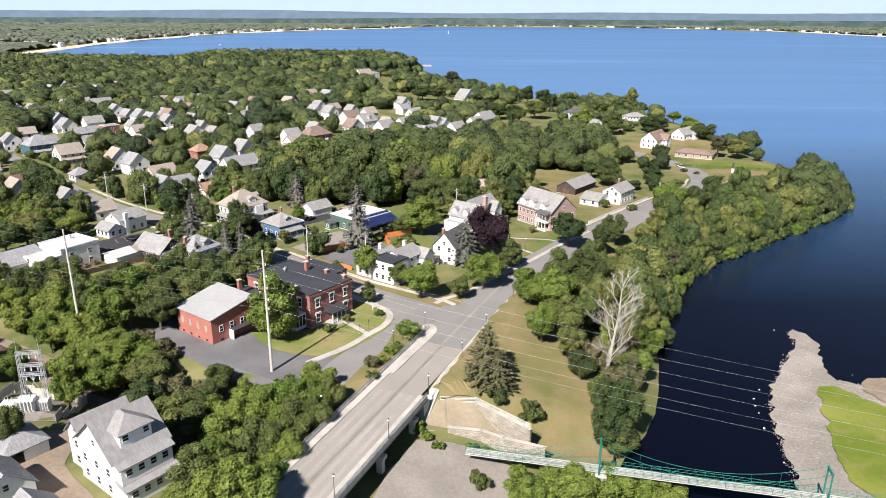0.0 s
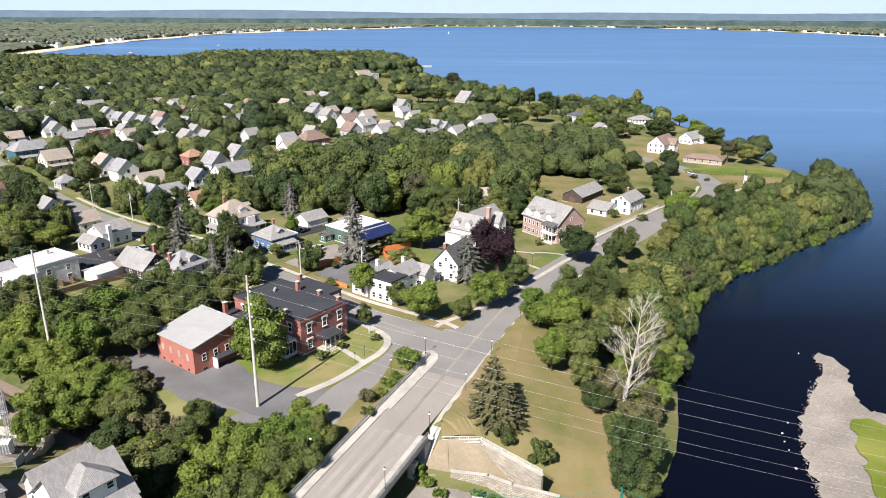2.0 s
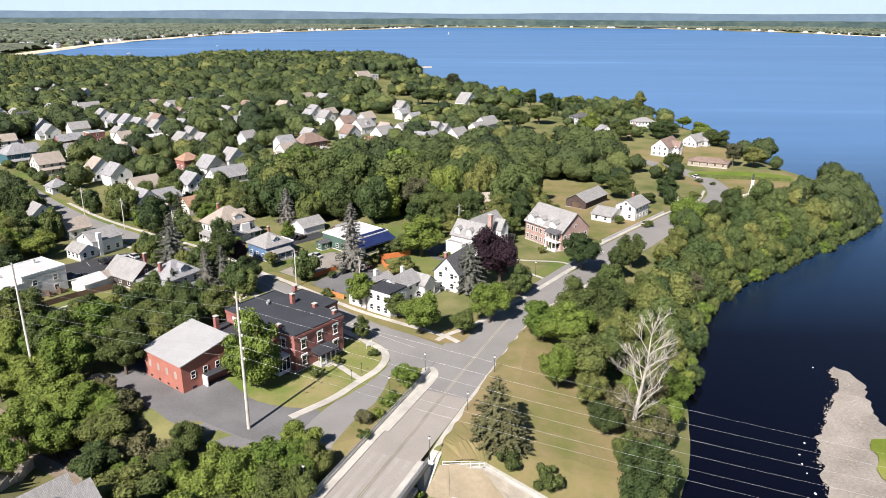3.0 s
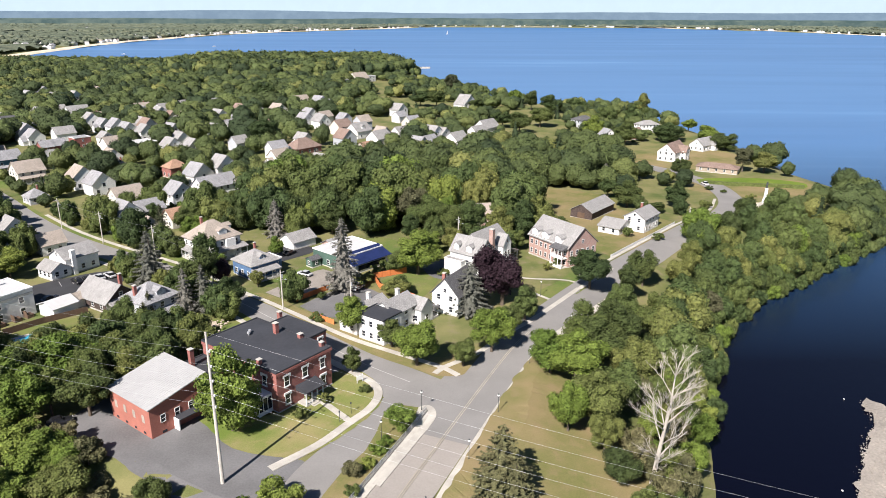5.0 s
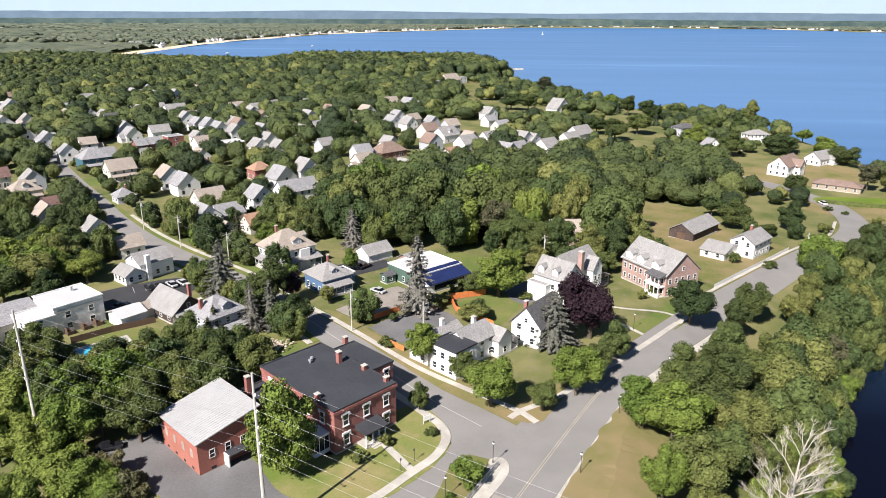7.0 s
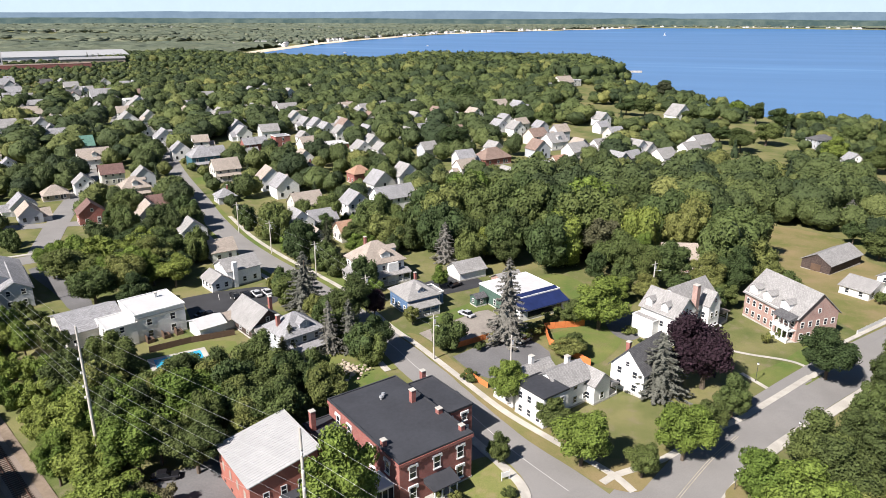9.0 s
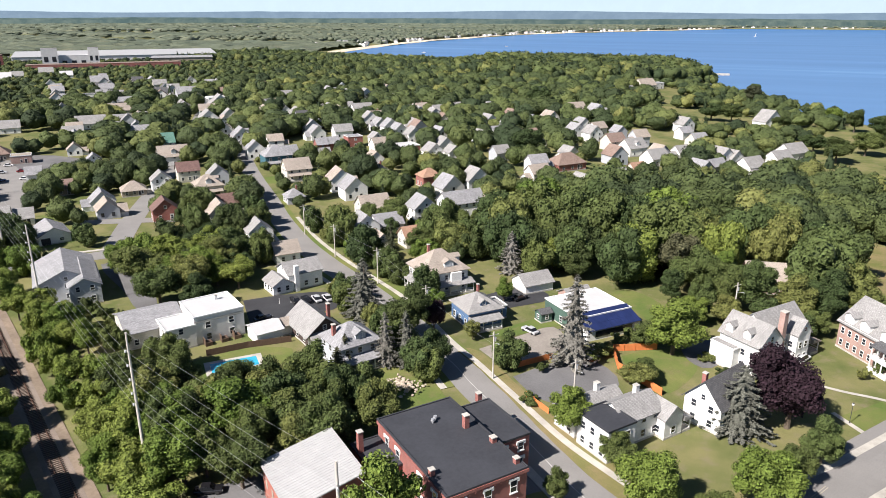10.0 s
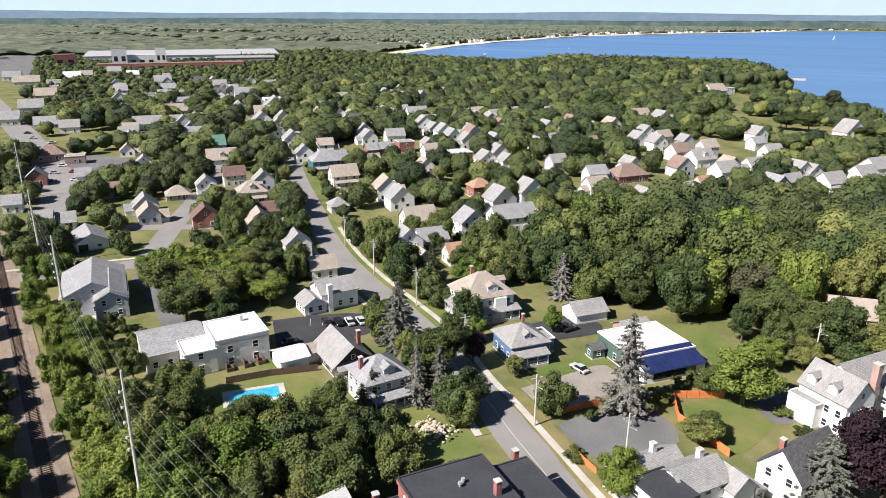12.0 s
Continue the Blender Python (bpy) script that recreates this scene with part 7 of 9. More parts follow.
# ---- poles and wires ----
def power_pole(x, y, h, arms, label, z=None):
    e = thing("power_pole", pose(x, y, gz(x, y), 0, 0, 0), label, "power pole", "power poles")
    b = bmesh.new()
    tube(b, (0, 0, -0.5), (0, 0, h), 0.34, 0.16, 10)
    part("pole", b, M["pole_wood"], e)
    for z in arms:
        a = bmesh.new()
        tube(a, (-0.15, 0, z), (0.75, -1.3, z + 0.25), 0.07, 0.05, 6)
        part("arm", a, M["steel"], e)
        i = bmesh.new()
        for k in range(4):
            tube(i, (0.75, -1.3, z + 0.25 + 0.1 * k), (0.75, -1.3, z + 0.32 + 0.1 * k), 0.13, 0.13, 8)
        part("insulator", i, M["trim"], e)
    return e


POLES = [((-34.4, 122.0), 27.0, (24, 21.5, 19, 16.5, 14.5)), ((-83.1, 140.3), 27.0, (24, 21.5, 19, 16.5, 14.5)), ((-155.9, 180.4), 24.0, (22, 19.5, 17, 15, 13.5)), ((-203.1, 206.3), 24.0, (22, 19.5, 17, 15, 13.5)), ((-286.6, 256.3), 23.0, (21, 19, 17, 15, 13.5))]
for (x, y), h, arms in POLES:
    power_pole(x, y, h, arms, "tall pale transmission pole with short arms and insulators")
t = power_pole(170, 60, 24, (24, 21.5, 19, 16.5, 14.5), "tall pale transmission pole beyond the river")


def cable(a, b, sag, r=0.010):
    c = bpy.data.curves.new("power_cable", "CURVE")
    c.dimensions, c.bevel_depth, c.bevel_resolution = "3D", r, 1
    sp = c.splines.new("POLY")
    n = 24
    sp.points.add(n)
    for i in range(n + 1):
        s = i / n
        p = Vector(a).lerp(Vector(b), s)
        sp.points[i].co = (p.x, p.y, p.z - 4 * sag * s * (1 - s), 1)
    c.materials.append(M["steel"])
    tagged(new("power_cable", c), "thin sagging power cable strung between tall poles", "cable", "power cables")


line = [((170.0, 60.0), 24.0, (24, 21.5, 19, 16.5, 14.5))] + POLES
for (pa, ha, za), (pb, hb, zb) in zip(line, line[1:]):
    d = math.hypot(pa[0] - pb[0], pa[1] - pb[1])
    for i in range(5):
        cable((pa[0] + 0.75, pa[1] - 1.3, gz(*pa) + za[i] + 0.6), (pb[0] + 0.75, pb[1] - 1.3, gz(*pb) + zb[i] + 0.6), d * d * 0.00011 + 0.3)
    cable((pa[0], pa[1], gz(*pa) + ha), (pb[0], pb[1], gz(*pb) + hb), d * d * 0.0001 + 0.2, 0.009)


def utility_pole(x, y, h=11.0):
    e = thing("utility_pole", pose(x, y, gz(x, y), 0, 0, 50), "weathered wooden utility pole with transformer and crossarm", "utility pole", "street utility poles")
    b = bmesh.new()
    tube(b, (0, 0, -0.3), (0, 0, h), 0.19, 0.13, 8)
    part("pole", b, M["pole_wood"], e)
    part("crossarm", boxes((-1.2, -0.06, h - 0.8, 1.2, 0.06, h - 0.66)), M["pole_wood"], e)
    t = bmesh.new()
    tube(t, (0.35, 0, h - 2.2), (0.35, 0, h - 1.3), 0.25, n=10)
    part("transformer", t, M["steel"], e)
    l = bmesh.new()
    tube(l, (0, 0, h - 2.5), (0, -1.8, h - 2.0), 0.04, n=6)
    tube(l, (0, -1.7, h - 2.02), (0, -2.2, h - 2.02), 0.12, 0.08, 8)
    part("street_light", l, M["steel"], e)


UP = [(-38.7, 192.0), (-62.0, 210.5), (-86.0, 231.5), (-109.0, 247.0), (-131.0, 264.0)]
for x, y in UP + [(-20.5, 186.5), (8.0, 243.0), (88.5, 258.0)]:
    utility_pole(x, y)
for (x0, y0), (x1, y1) in zip(UP, UP[1:]):
    for dz in (10.4, 8.2):
        cable((x0, y0, gz(x0, y0) + dz), (x1, y1, gz(x1, y1) + dz), 0.5, 0.009)


def lamp(x, y, z=None, h=4.4):
    e = thing("street_lamp", pose(x, y, gz(x, y) if z is None else z), "dark slender street lamp with white globe lantern", "street lamp", "street lamps")
    b = bmesh.new()
    tube(b, (0, 0, -0.2), (0, 0, 0.7), 0.13, 0.08, 8)
    tube(b, (0, 0, 0.7), (0, 0, h - 0.55), 0.06, 0.05, 8)
    part("post", b, M["dark_steel"], e)
    g = bmesh.new()
    bmesh.ops.create_uvsphere(g, u_segments=10, v_segments=7, radius=0.24)
    bmesh.ops.translate(g, verts=g.verts, vec=(0, 0, h - 0.3))
    part("lantern", g, M["trim"], e, "white globe lantern")
    c = bmesh.new()
    tube(c, (0, 0, h - 0.12), (0, 0, h + 0.1), 0.2, 0.04, 8)
    part("cap", c, M["dark_steel"], e)


for x, y in ((-15.7, 81.0), (-8.2, 96.5), (-1.3, 112.5)):
    lamp(x, y, 0.2)
for x, y in ((-34.5, 75.5), (-21.2, 104.8)):
    lamp(x, y, 0.2)
for x, y in ((5.9, 127.5), (12.2, 142.3), (20.8, 161.8), (-2.4, 143.6), (-9.4, 133.5), (33.5, 181.0), (29.0, 201.5)):
    lamp(x, y)
for x, y in ((-17.6, 139.6), (-15.8, 142.6)):
    e = thing("bollard_light", pose(x, y, gz(x, y)), "dark garden lamp post by the lawn path", "lamp post", "garden lamp posts")
    b = bmesh.new()
    tube(b, (0, 0, 0), (0, 0, 2.2), 0.05, n=6)
    part("post", b, M["dark_steel"], e)
    part("lantern", boxes((-0.13, -0.13, 2.2, 0.13, 0.13, 2.55, 0.02)), M["dark_steel"], e)

# garden path, sign and rail by the mansion
patch("path_mansion", [(-22.6, 146.6), (-16.6, 139.8), (-15.6, 140.8), (-21.6, 147.6)], 0.15, M["walkway"], "pale concrete path to the mansion door", "path", cuts=-1)
sg = thing("sign_board", pose(-15.3, 154.5, gz(-15.3, 154.5), 0, 0, 40), "white signboard on two posts in the lawn", "sign", "")
part("board", boxes((-0.8, -0.05, 0.7, 0.8, 0.05, 1.7, 0.02)), M["trim"], sg)
for x in (-0.7, 0.7):
    part("post", boxes((x - 0.05, -0.06, -0.2, x + 0.05, 0.06, 1.9)), M["trim"], sg)


# ---- vehicles ----
def car(x, y, rot, paint, label, van=False):
    e = thing("car", pose(x, y, gz(x, y) + 0.1, 0, 0, rot), label, "car", "parked cars")
    L, W, H = (4.9, 1.9, 1.8) if van else (4.6, 1.8, 1.45)
    lo = bmesh.new()
    box(lo, -L / 2, -W / 2, 0.28, L / 2, W / 2, 0.85, 0.12)
    part("body", lo, M[paint], e)
    cab = bmesh.new()
    a, b, c, d = (-L * 0.36, L * 0.22, -L * 0.24, L * 0.08) if not van else (-L * 0.47, L * 0.28, -L * 0.44, L * 0.12)
    v = [cab.verts.new(p) for p in ((a, -W / 2 + 0.08, 0.85), (b, -W / 2 + 0.08, 0.85), (b, W / 2 - 0.08, 0.85), (a, W / 2 - 0.08, 0.85), (c, -W / 2 + 0.24, H), (d, -W / 2 + 0.24, H), (d, W / 2 - 0.24, H), (c, W / 2 - 0.24, H))]
    for q in ((4, 5, 6, 7), (0, 1, 5, 4), (1, 2, 6, 5), (2, 3, 7, 6), (3, 0, 4, 7)):
        cab.faces.new([v[i] for i in q])
    part("cabin_glass", cab, M["car_glass"], e)
    part("roof", boxes((c, -W / 2 + 0.22, H - 0.04, d, W / 2 - 0.22, H + 0.03, 0.02)), M[paint], e)
    for sx in (-1, 1):
        for sy in (-1, 1):
            w = bmesh.new()
            tube(w, (sx * L * 0.31, sy * (W / 2 - 0.2), 0.32), (sx * L * 0.31, sy * (W / 2 + 0.02), 0.32), 0.33, n=12)
            part("wheel", w, M["rubber"], e)
    for sy in (-0.62, 0.62):
        part("headlight", boxes((L / 2 - 0.03, sy - 0.18, 0.58, L / 2 + 0.02, sy + 0.18, 0.74)), M["trim"], e)


for i, (x, y, paint) in enumerate(((-101.5, 198.5, "car_black"), (-100.5, 211.5, "car_black"), (-98.0, 213.0, "car_black"), (-95.7, 214.5, "car_silver"), (-93.4, 216.2, "car_silver"))):
    car(x, y, 140 if i else 60, paint, "dark parked car on black asphalt" if paint == "car_black" else "silver parked car on black asphalt")
car(-37.5, 217.2, 150, "car_silver", "silver hatchback on the edge of a pale lot")
car(-45.5, 236.0, 60, "car_black", "black car before the white garage")
car(-21.0, 206.5, 60, "car_white", "white car in the shade of a spruce")
car(22.6, 226.5, 60, "car_white", "white car beside the tall white house", True)
car(-69.5, 139.5, 30, "car_black", "black car at the edge of the yard")
car(128.0, 347.0, 100, "car_white", "white car on the headland road")
for x, y, p in ((-352, 300, "car_white"), (-345, 296, "car_black"), (-318, 292, "car_silver"), (-312, 298, "car_red"), (-330, 305, "car_white"), (-303, 280, "car_blue"), (-296, 287, "car_white"), (-395, 345, "car_white"), (-420, 350, "car_silver"), (-440, 360, "car_black"), (-450, 398, "car_white"), (-470, 405, "car_white"), (-480, 412, "car_red")):
    car(x, y, 30 + (x * 7) % 40, p, "parked car in the town car park")


for i in range(7):
    x, y = -103.5 + i * 2.45, 208.6 + i * 1.75
    strip("road_marking", [(x, y), (x - 2.6, y + 3.6)], -0.06, 0.06, 0.085, M["bay_paint"], "white parking bay line", "road marking", 0, smooth=1, clear=False, across=1)

# ---- fences, pool, rocks ----
def fence(pts, h, mat, label):
    e = thing("fence", pose(pts[0][0], pts[0][1], 0), label, "fence", "")
    ox, oy = pts[0]
    for (ax, ay), (bx, by) in zip(pts, pts[1:]):
        L = math.hypot(bx - ax, by - ay)
        n = max(1, round(L / 2.4))
        a = math.degrees(math.atan2(by - ay, bx - ax))
        for i in range(n):
            x, y = ax + (bx - ax) * i / n, ay + (by - ay) * i / n
            z = gz(x, y)
            w = L / n
            bm = boxes((0.02, -0.02, 0.08, w - 0.02, 0.02, h))
            o = part("panel", bm, M[mat], e)
            o.matrix_basis = pose(x - ox, y - oy, z, 0, 0, a)
            o = part("post", boxes((-0.06, 0.02, -0.3, 0.06, 0.12, h + 0.1)), M[mat], e)
            o.matrix_basis = pose(x - ox, y - oy, z, 0, 0, a)


fence([(-8.1, 219.6), (-17.3, 214.7), (-14.9, 206.5), (-4.9, 198.4)], 1.8, "rust_fence", "bright orange-stained board fence round the garden")
fence([(-36.2, 197.6), (-29.0, 206.1)], 1.5, "rust_fence", "orange-stained board fence between two lots")
fence([(-30.1, 187.2), (-24.4, 182.9)], 1.4, "rust_fence", "orange-stained board fence beside the pavement")
fence([(-101.5, 177.5), (-95.5, 184.5), (-88.0, 191.0)], 1.6, "brown_fence", "dark brown board fence behind the apartments")
fence([(56.0, 234.0), (64.6, 244.5), (77.0, 259.2), (89.6, 274.5)], 1.1, "trim", "long white fence along the river road")
pool = thing("swimming_pool", pose(-93.2, 176.6, gz(-93.2, 176.6), 0, 0, 46), "turquoise swimming pool with pale stone rim", "swimming pool", "")
part("rim", boxes((-6.2, -3.2, 0.02, 6.2, -2.2, 0.16), (-6.2, 2.2, 0.02, 6.2, 3.2, 0.16), (-6.2, -2.2, 0.02, -5.0, 2.2, 0.16), (5.0, -2.2, 0.02, 6.2, 2.2, 0.16)), M["walkway"], pool)
part("water", boxes((-5.0, -2.2, 0.0, 5.0, 2.2, 0.12)), M["pool_water"], pool)


def pebbles(name, x, y, z, r, mat, label, seed, kind="stuff"):
    g = np.random.default_rng(seed)
    v0, f0 = ICO[1]
    V, F = [], []
    for i in range(len(x)):
        s = r[i] * g.uniform(0.6, 1.3, 3) * np.array([1, 1, 0.6])
        V.append(v0 * s * (1 + g.normal(size=(len(v0), 1)) * 0.15) + (x[i], y[i], z[i]))
        F.append(f0 + i * len(v0))
    return tagged(new(name, raw_mesh(name, np.vstack(V).tolist(), np.vstack(F).tolist(), mat)), label, "stones", "", kind)


g = np.random.default_rng(4)
n = 130
pebbles("rock_pile", -55.0 + g.normal(0, 1.9, n), 181.4 + g.normal(0, 1.4, n), gz(-55, 181) + g.uniform(0.1, 1.1, n), g.uniform(0.18, 0.5, n), M["rock"], "heap of pale rubble on a lawn", 1)
BAR = [(98, 165), (103, 158), (98, 148), (99, 139), (104, 135), (118, 126), (112, 112), (100, 125), (92, 132), (84, 130), (78, 105), (85, 90), (69, 92), (70, 110), (72, 121), (76, 129), (86, 147), (94, 160)]
x, y = g.uniform(66, 120, 5200), g.uniform(84, 168, 5200)
k = inside(BAR, x, y) & inside(GRAVEL, x + 0.8, y)
x, y = x[k], y[k]
pebbles("stones", x, y, np.full(len(x), WATER + 0.4), g.uniform(0.08, 0.34, len(x)), M["gravel"], "loose pale stones strewn over the gravel bar", 2)
edge = curve_through([(98, 165), (95, 156), (88.5, 148.5), (81, 137.5), (75.5, 127.7), (71, 114.9), (69.4, 107.4), (67, 98.7), (66, 90)], 110)
ex_, ey_ = np.array([p.x for p in edge]), np.array([p.y for p in edge])
pebbles("shore_stones", ex_ + g.normal(0.8, 0.6, len(ex_)), ey_ + g.normal(0, 0.6, len(ey_)), np.full(len(ex_), WATER + 0.12), g.uniform(0.04, 0.15, len(ex_)), M["gravel"], "pale stones along the ragged edge of the gravel bar", 6)
ex = np.array([(96.5, 166.5), (75, 130), (73.5, 124), (72, 118), (78, 134), (70.5, 106), (73, 100), (69, 97), (74, 127), (104, 141)])
pebbles("boulders", ex[:, 0] - 2.0, ex[:, 1], np.full(len(ex), WATER + 0.1), g.uniform(0.16, 0.3, len(ex)), M["trim"], "white boulders in the shallow water", 3)

# ---- railway in its cutting ----
RN = Vector((-RAIL_U.y, RAIL_U.x, 0))
rail_pts = [(RAIL_A + RAIL_U * s).xy for s in np.linspace(-95, 330, 40)]
strip("rail_verge", [tuple(p) for p in rail_pts], -4.0, 4.0, 0.14, M["dirt"], "bare dirt on both sides of the railway", "verge", smooth=1, clear=False)
strip("rail_bed", [tuple(p) for p in rail_pts], -2.2, 2.2, 0.19, M["ballast"], "brown stony railway bed", "railway", smooth=1, clear=False)
CLEAR.append([tuple((RAIL_A + RAIL_U * s + RN * o).xy) for s, o in ((-95, -4.8), (330, -4.8), (330, 4.8), (-95, 4.8))])
for o in (-0.72, 0.72):
    strip("rail", [tuple(p) for p in rail_pts], o - 0.05, o + 0.05, 0.33, M["rail"], "rusty steel running rail", "rail", 0.12, smooth=1, clear=False, across=1)
bm = bmesh.new()
for i in range(600):
    p = RAIL_A + RAIL_U * (-90 + i * 0.62)
    z = gz(p.x, p.y) + 0.16
    a, b2 = RAIL_U * 0.12, RN * 1.25
    v = [bm.verts.new((q.x, q.y, z + dz)) for dz in (0, 0.14) for q in (p - a - b2, p + a - b2, p + a + b2, p - a + b2)]
    for q in ((4, 5, 6, 7), (0, 1, 5, 4), (1, 2, 6, 5), (2, 3, 7, 6), (3, 0, 4, 7)):
        bm.faces.new([v[j] for j in q])
me = mesh_of(bm, "sleepers")
me.materials.append(M["tie"])
tagged(new("sleepers", me), "weathered wooden railway sleepers in ballast", "sleepers", "", "stuff")

# ---- river side: stone terraces, footbridge ----
def stone_wall(pts, z0, h, label, rail=True):
    e = thing("retaining_wall", pose(pts[0][0], pts[0][1], z0), label, "wall", "")
    ox, oy = pts[0]
    for (ax, ay), (bx, by) in zip(pts, pts[1:]):
        L = math.hypot(bx - ax, by - ay)
        m = pose(ax - ox, ay - oy, 0, 0, 0, math.degrees(math.atan2(by - ay, bx - ax)))
        o = part("wall", boxes((0, -0.25, -2.5, L, 0.25, h)), M["stone"], e)
        o.matrix_basis = m
        o = part("coping", boxes((-0.1, -0.33, h, L + 0.1, 0.33, h + 0.12)), M["walkway"], e)
        o.matrix_basis = m
        if rail:
            r = bmesh.new()
            for zz in (h + 0.5, h + 0.8, h + 1.1):
                tube(r, (0, 0, zz), (L, 0, zz), 0.04, n=6)
            k = 0.0
            while k <= L:
                tube(r, (k, 0, h), (k, 0, h + 1.12), 0.045, n=6)
                k += 1.6
            o = part("railing", r, M["trim"], e)
            o.matrix_basis = m


stone_wall([(1.0, 113.6), (8.2, 113.4), (18.0, 103.6)], -4.2, 1.9, "pale stone retaining wall with white railing")
stone_wall([(2.5, 107.8), (9.0, 106.5), (13.0, 104.0), (20.5, 100.8)], -5.3, 0.9, "low pale stone terrace wall", False)
FA, FB = Vector((5.7, 100.3, -4.6)), Vector((75.0, 84.4, -4.9))
fb = thing("footbridge", Matrix.Translation(FA) @ pose(0, 0, 0, 0, 0, math.degrees(math.atan2(FB.y - FA.y, FB.x - FA.x))), "green steel suspension footbridge over the river", "bridge", "")
L = (FB - FA).length
part("walkway", boxes((0, -1.0, -0.25, L, 1.0, 0.0)), M["concrete"], fb)
for sy in (-1.05, 1.05):
    b = bmesh.new()
    for zz in (0.05, 0.6, 1.15):
        tube(b, (0, sy, zz), (L, sy, zz), 0.035, n=6)
    k = 0.0
    while k < L - 1.5:
        tube(b, (k, sy, 0.0), (k, sy, 1.15), 0.03, n=5)
        tube(b, (k, sy, 0.0), (k + 1.5, sy, 1.15), 0.018, n=5)
        k += 1.5
    part("railing", b, M["green_steel"], fb)
    tw = bmesh.new()
    for x in (24.0, 61.0):
        tube(tw, (x, sy * 1.15, -1.5), (x, sy * 1.1, 5.6), 0.17, 0.13, 8)
    part("tower", tw, M["green_steel"], fb)
    cb = bmesh.new()
    pts = [Vector((24 + 37 * i / 16, sy * 1.1, 1.4 + 4.0 * (2 * i / 16 - 1) ** 2)) for i in range(17)]
    for p, q in zip(pts, pts[1:]):
        tube(cb, p, q, 0.045, n=5)
    for p in pts[1::2]:
        tube(cb, (p.x, p.y, 1.1), p, 0.02, n=4)
    tube(cb, (24, sy * 1.1, 5.4), (9, sy * 1.1, 0.2), 0.045, n=5)
    part("suspension_cable", cb, M["green_steel"], fb)
part("tower_beam", boxes((23.85, -1.25, 5.1, 24.15, 1.25, 5.4), (60.85, -1.25, 5.1, 61.15, 1.25, 5.4)), M["green_steel"], fb)
part("pier", boxes((22.6, -1.7, -9.0, 25.4, 1.7, -0.6, 0.1)), M["concrete"], fb)

# ---- substation by the railway ----
ss = thing("substation_frame", pose(-78.0, 111.5, gz(-78, 111.5), 0, 0, 8), "white galvanised lattice substation frame with insulators", "substation", "")
for sx in (-2.0, 2.0):
    c = bmesh.new()
    for dx, dy in ((-0.45, -0.45), (0.45, -0.45), (0.45, 0.45), (-0.45, 0.45)):
        tube(c, (sx + dx, dy, -1), (sx + dx * 0.5, dy * 0.5, 11.5), 0.07, 0.05, 5)
    for i in range(11):
        w0, w1 = 0.45 - 0.02 * i, 0.45 - 0.02 * (i + 1)
        for s in (-1, 1):
            tube(c, (sx - w0, s * w0, i), (sx + w1, s * w1, i + 1), 0.035, n=4)
            tube(c, (sx + s * w0, -w0, i), (sx + s * w1, w1, i + 1), 0.035, n=4)
    tube(c, (sx, 0, 11.5), (sx, 0, 14.5), 0.06, 0.03, 5)
    part("column", c, M["steel"], ss)
for z in (10.8, 8.2, 6.2):
    b = bmesh.new()
    for dy in (-0.3, 0.3):
        tube(b, (-2.2, dy, z), (2.2, dy, z), 0.08, n=5)
        tube(b, (-2.2, dy, z + 0.5), (2.2, dy, z + 0.5), 0.06, n=5)
    for i in range(8):
        tube(b, (-2.1 + i * 0.54, -0.3, z), (-1.75 + i * 0.54, -0.3, z + 0.5), 0.03, n=4)
    part("beam", b, M["steel"], ss)
    for x in (-1.2, 0, 1.2):
        k = bmesh.new()
        for j in range(5):
            tube(k, (x, 0, z - 0.2 - 0.2 * j), (x, 0, z - 0.12 - 0.2 * j), 0.14, n=8)
        part("insulator", k, M["trim"], ss)
for s in (-1, 1):
    b = bmesh.new()
    tube(b, (0.6 * s, 0, 6.2), (-1.8 * s, 0, 1.0), 0.06, n=5)
    part("brace", b, M["steel"], ss)
for x, y, w, h in ((-77.5, 107.5, 1.5, 2.4), (-80.5, 106.8, 1.2, 2.0), (-75.0, 108.5, 1.1, 2.2)):
    tr = thing("transformer", pose(x, y, gz(x, y), 0, 0, 8), "white substation transformer with cooling fins", "transformer", "transformers")
    part("tank", boxes((-w, -w * 0.7, -0.4, w, w * 0.7, h, 0.06)), M["trim"], tr)
    for i in range(5):
        part("fin", boxes((-w + 0.2 + i * w * 0.42, -w * 0.95, 0.2, -w + 0.3 + i * w * 0.42, -w * 0.7, h - 0.3)), M["steel"], tr)
    for i in (-0.5, 0, 0.5):
        b = bmesh.new()
        tube(b, (i * w, 0, h), (i * w, 0, h + 0.9), 0.1, 0.06, 8)
        part("bushing", b, M["steel"], tr)
fence([(-85, 103), (-84, 117), (-71, 116), (-70, 103)], 2.0, "pole_wood", "weathered grey fence round the substation")
patch("substation_yard", [(-85, 103), (-84, 117), (-71, 116), (-70, 103)], 0.1, M["gravel"], "gravel floor of the substation", "yard", cuts=-1)
patch("drive_white_house", [(-75, 100), (-63, 99), (-62, 90), (-52, 80), (-56, 76), (-66, 86), (-74, 92)], 0.08, M["dirt"], "pale dirt drive beside the white house", "driveway")

# ---- headland monument ----
mo = thing("monument", pose(135.6, 302.0, gz(135.6, 302.0), 0, 0, 30), "white stone monument on stepped base with a bronze figure", "monument", "")
for i in range(4):
    part("base_step", boxes((-2.6 + i * 0.4, -2.6 + i * 0.4, -0.6 + i * 0.5, 2.6 - i * 0.4, 2.6 - i * 0.4, i * 0.5 + 0.5, 0.04)), M["walkway"], mo)
b = bmesh.new()
tube(b, (0, 0, 1.9), (0, 0, 3.4), 1.4, 1.2, 4)
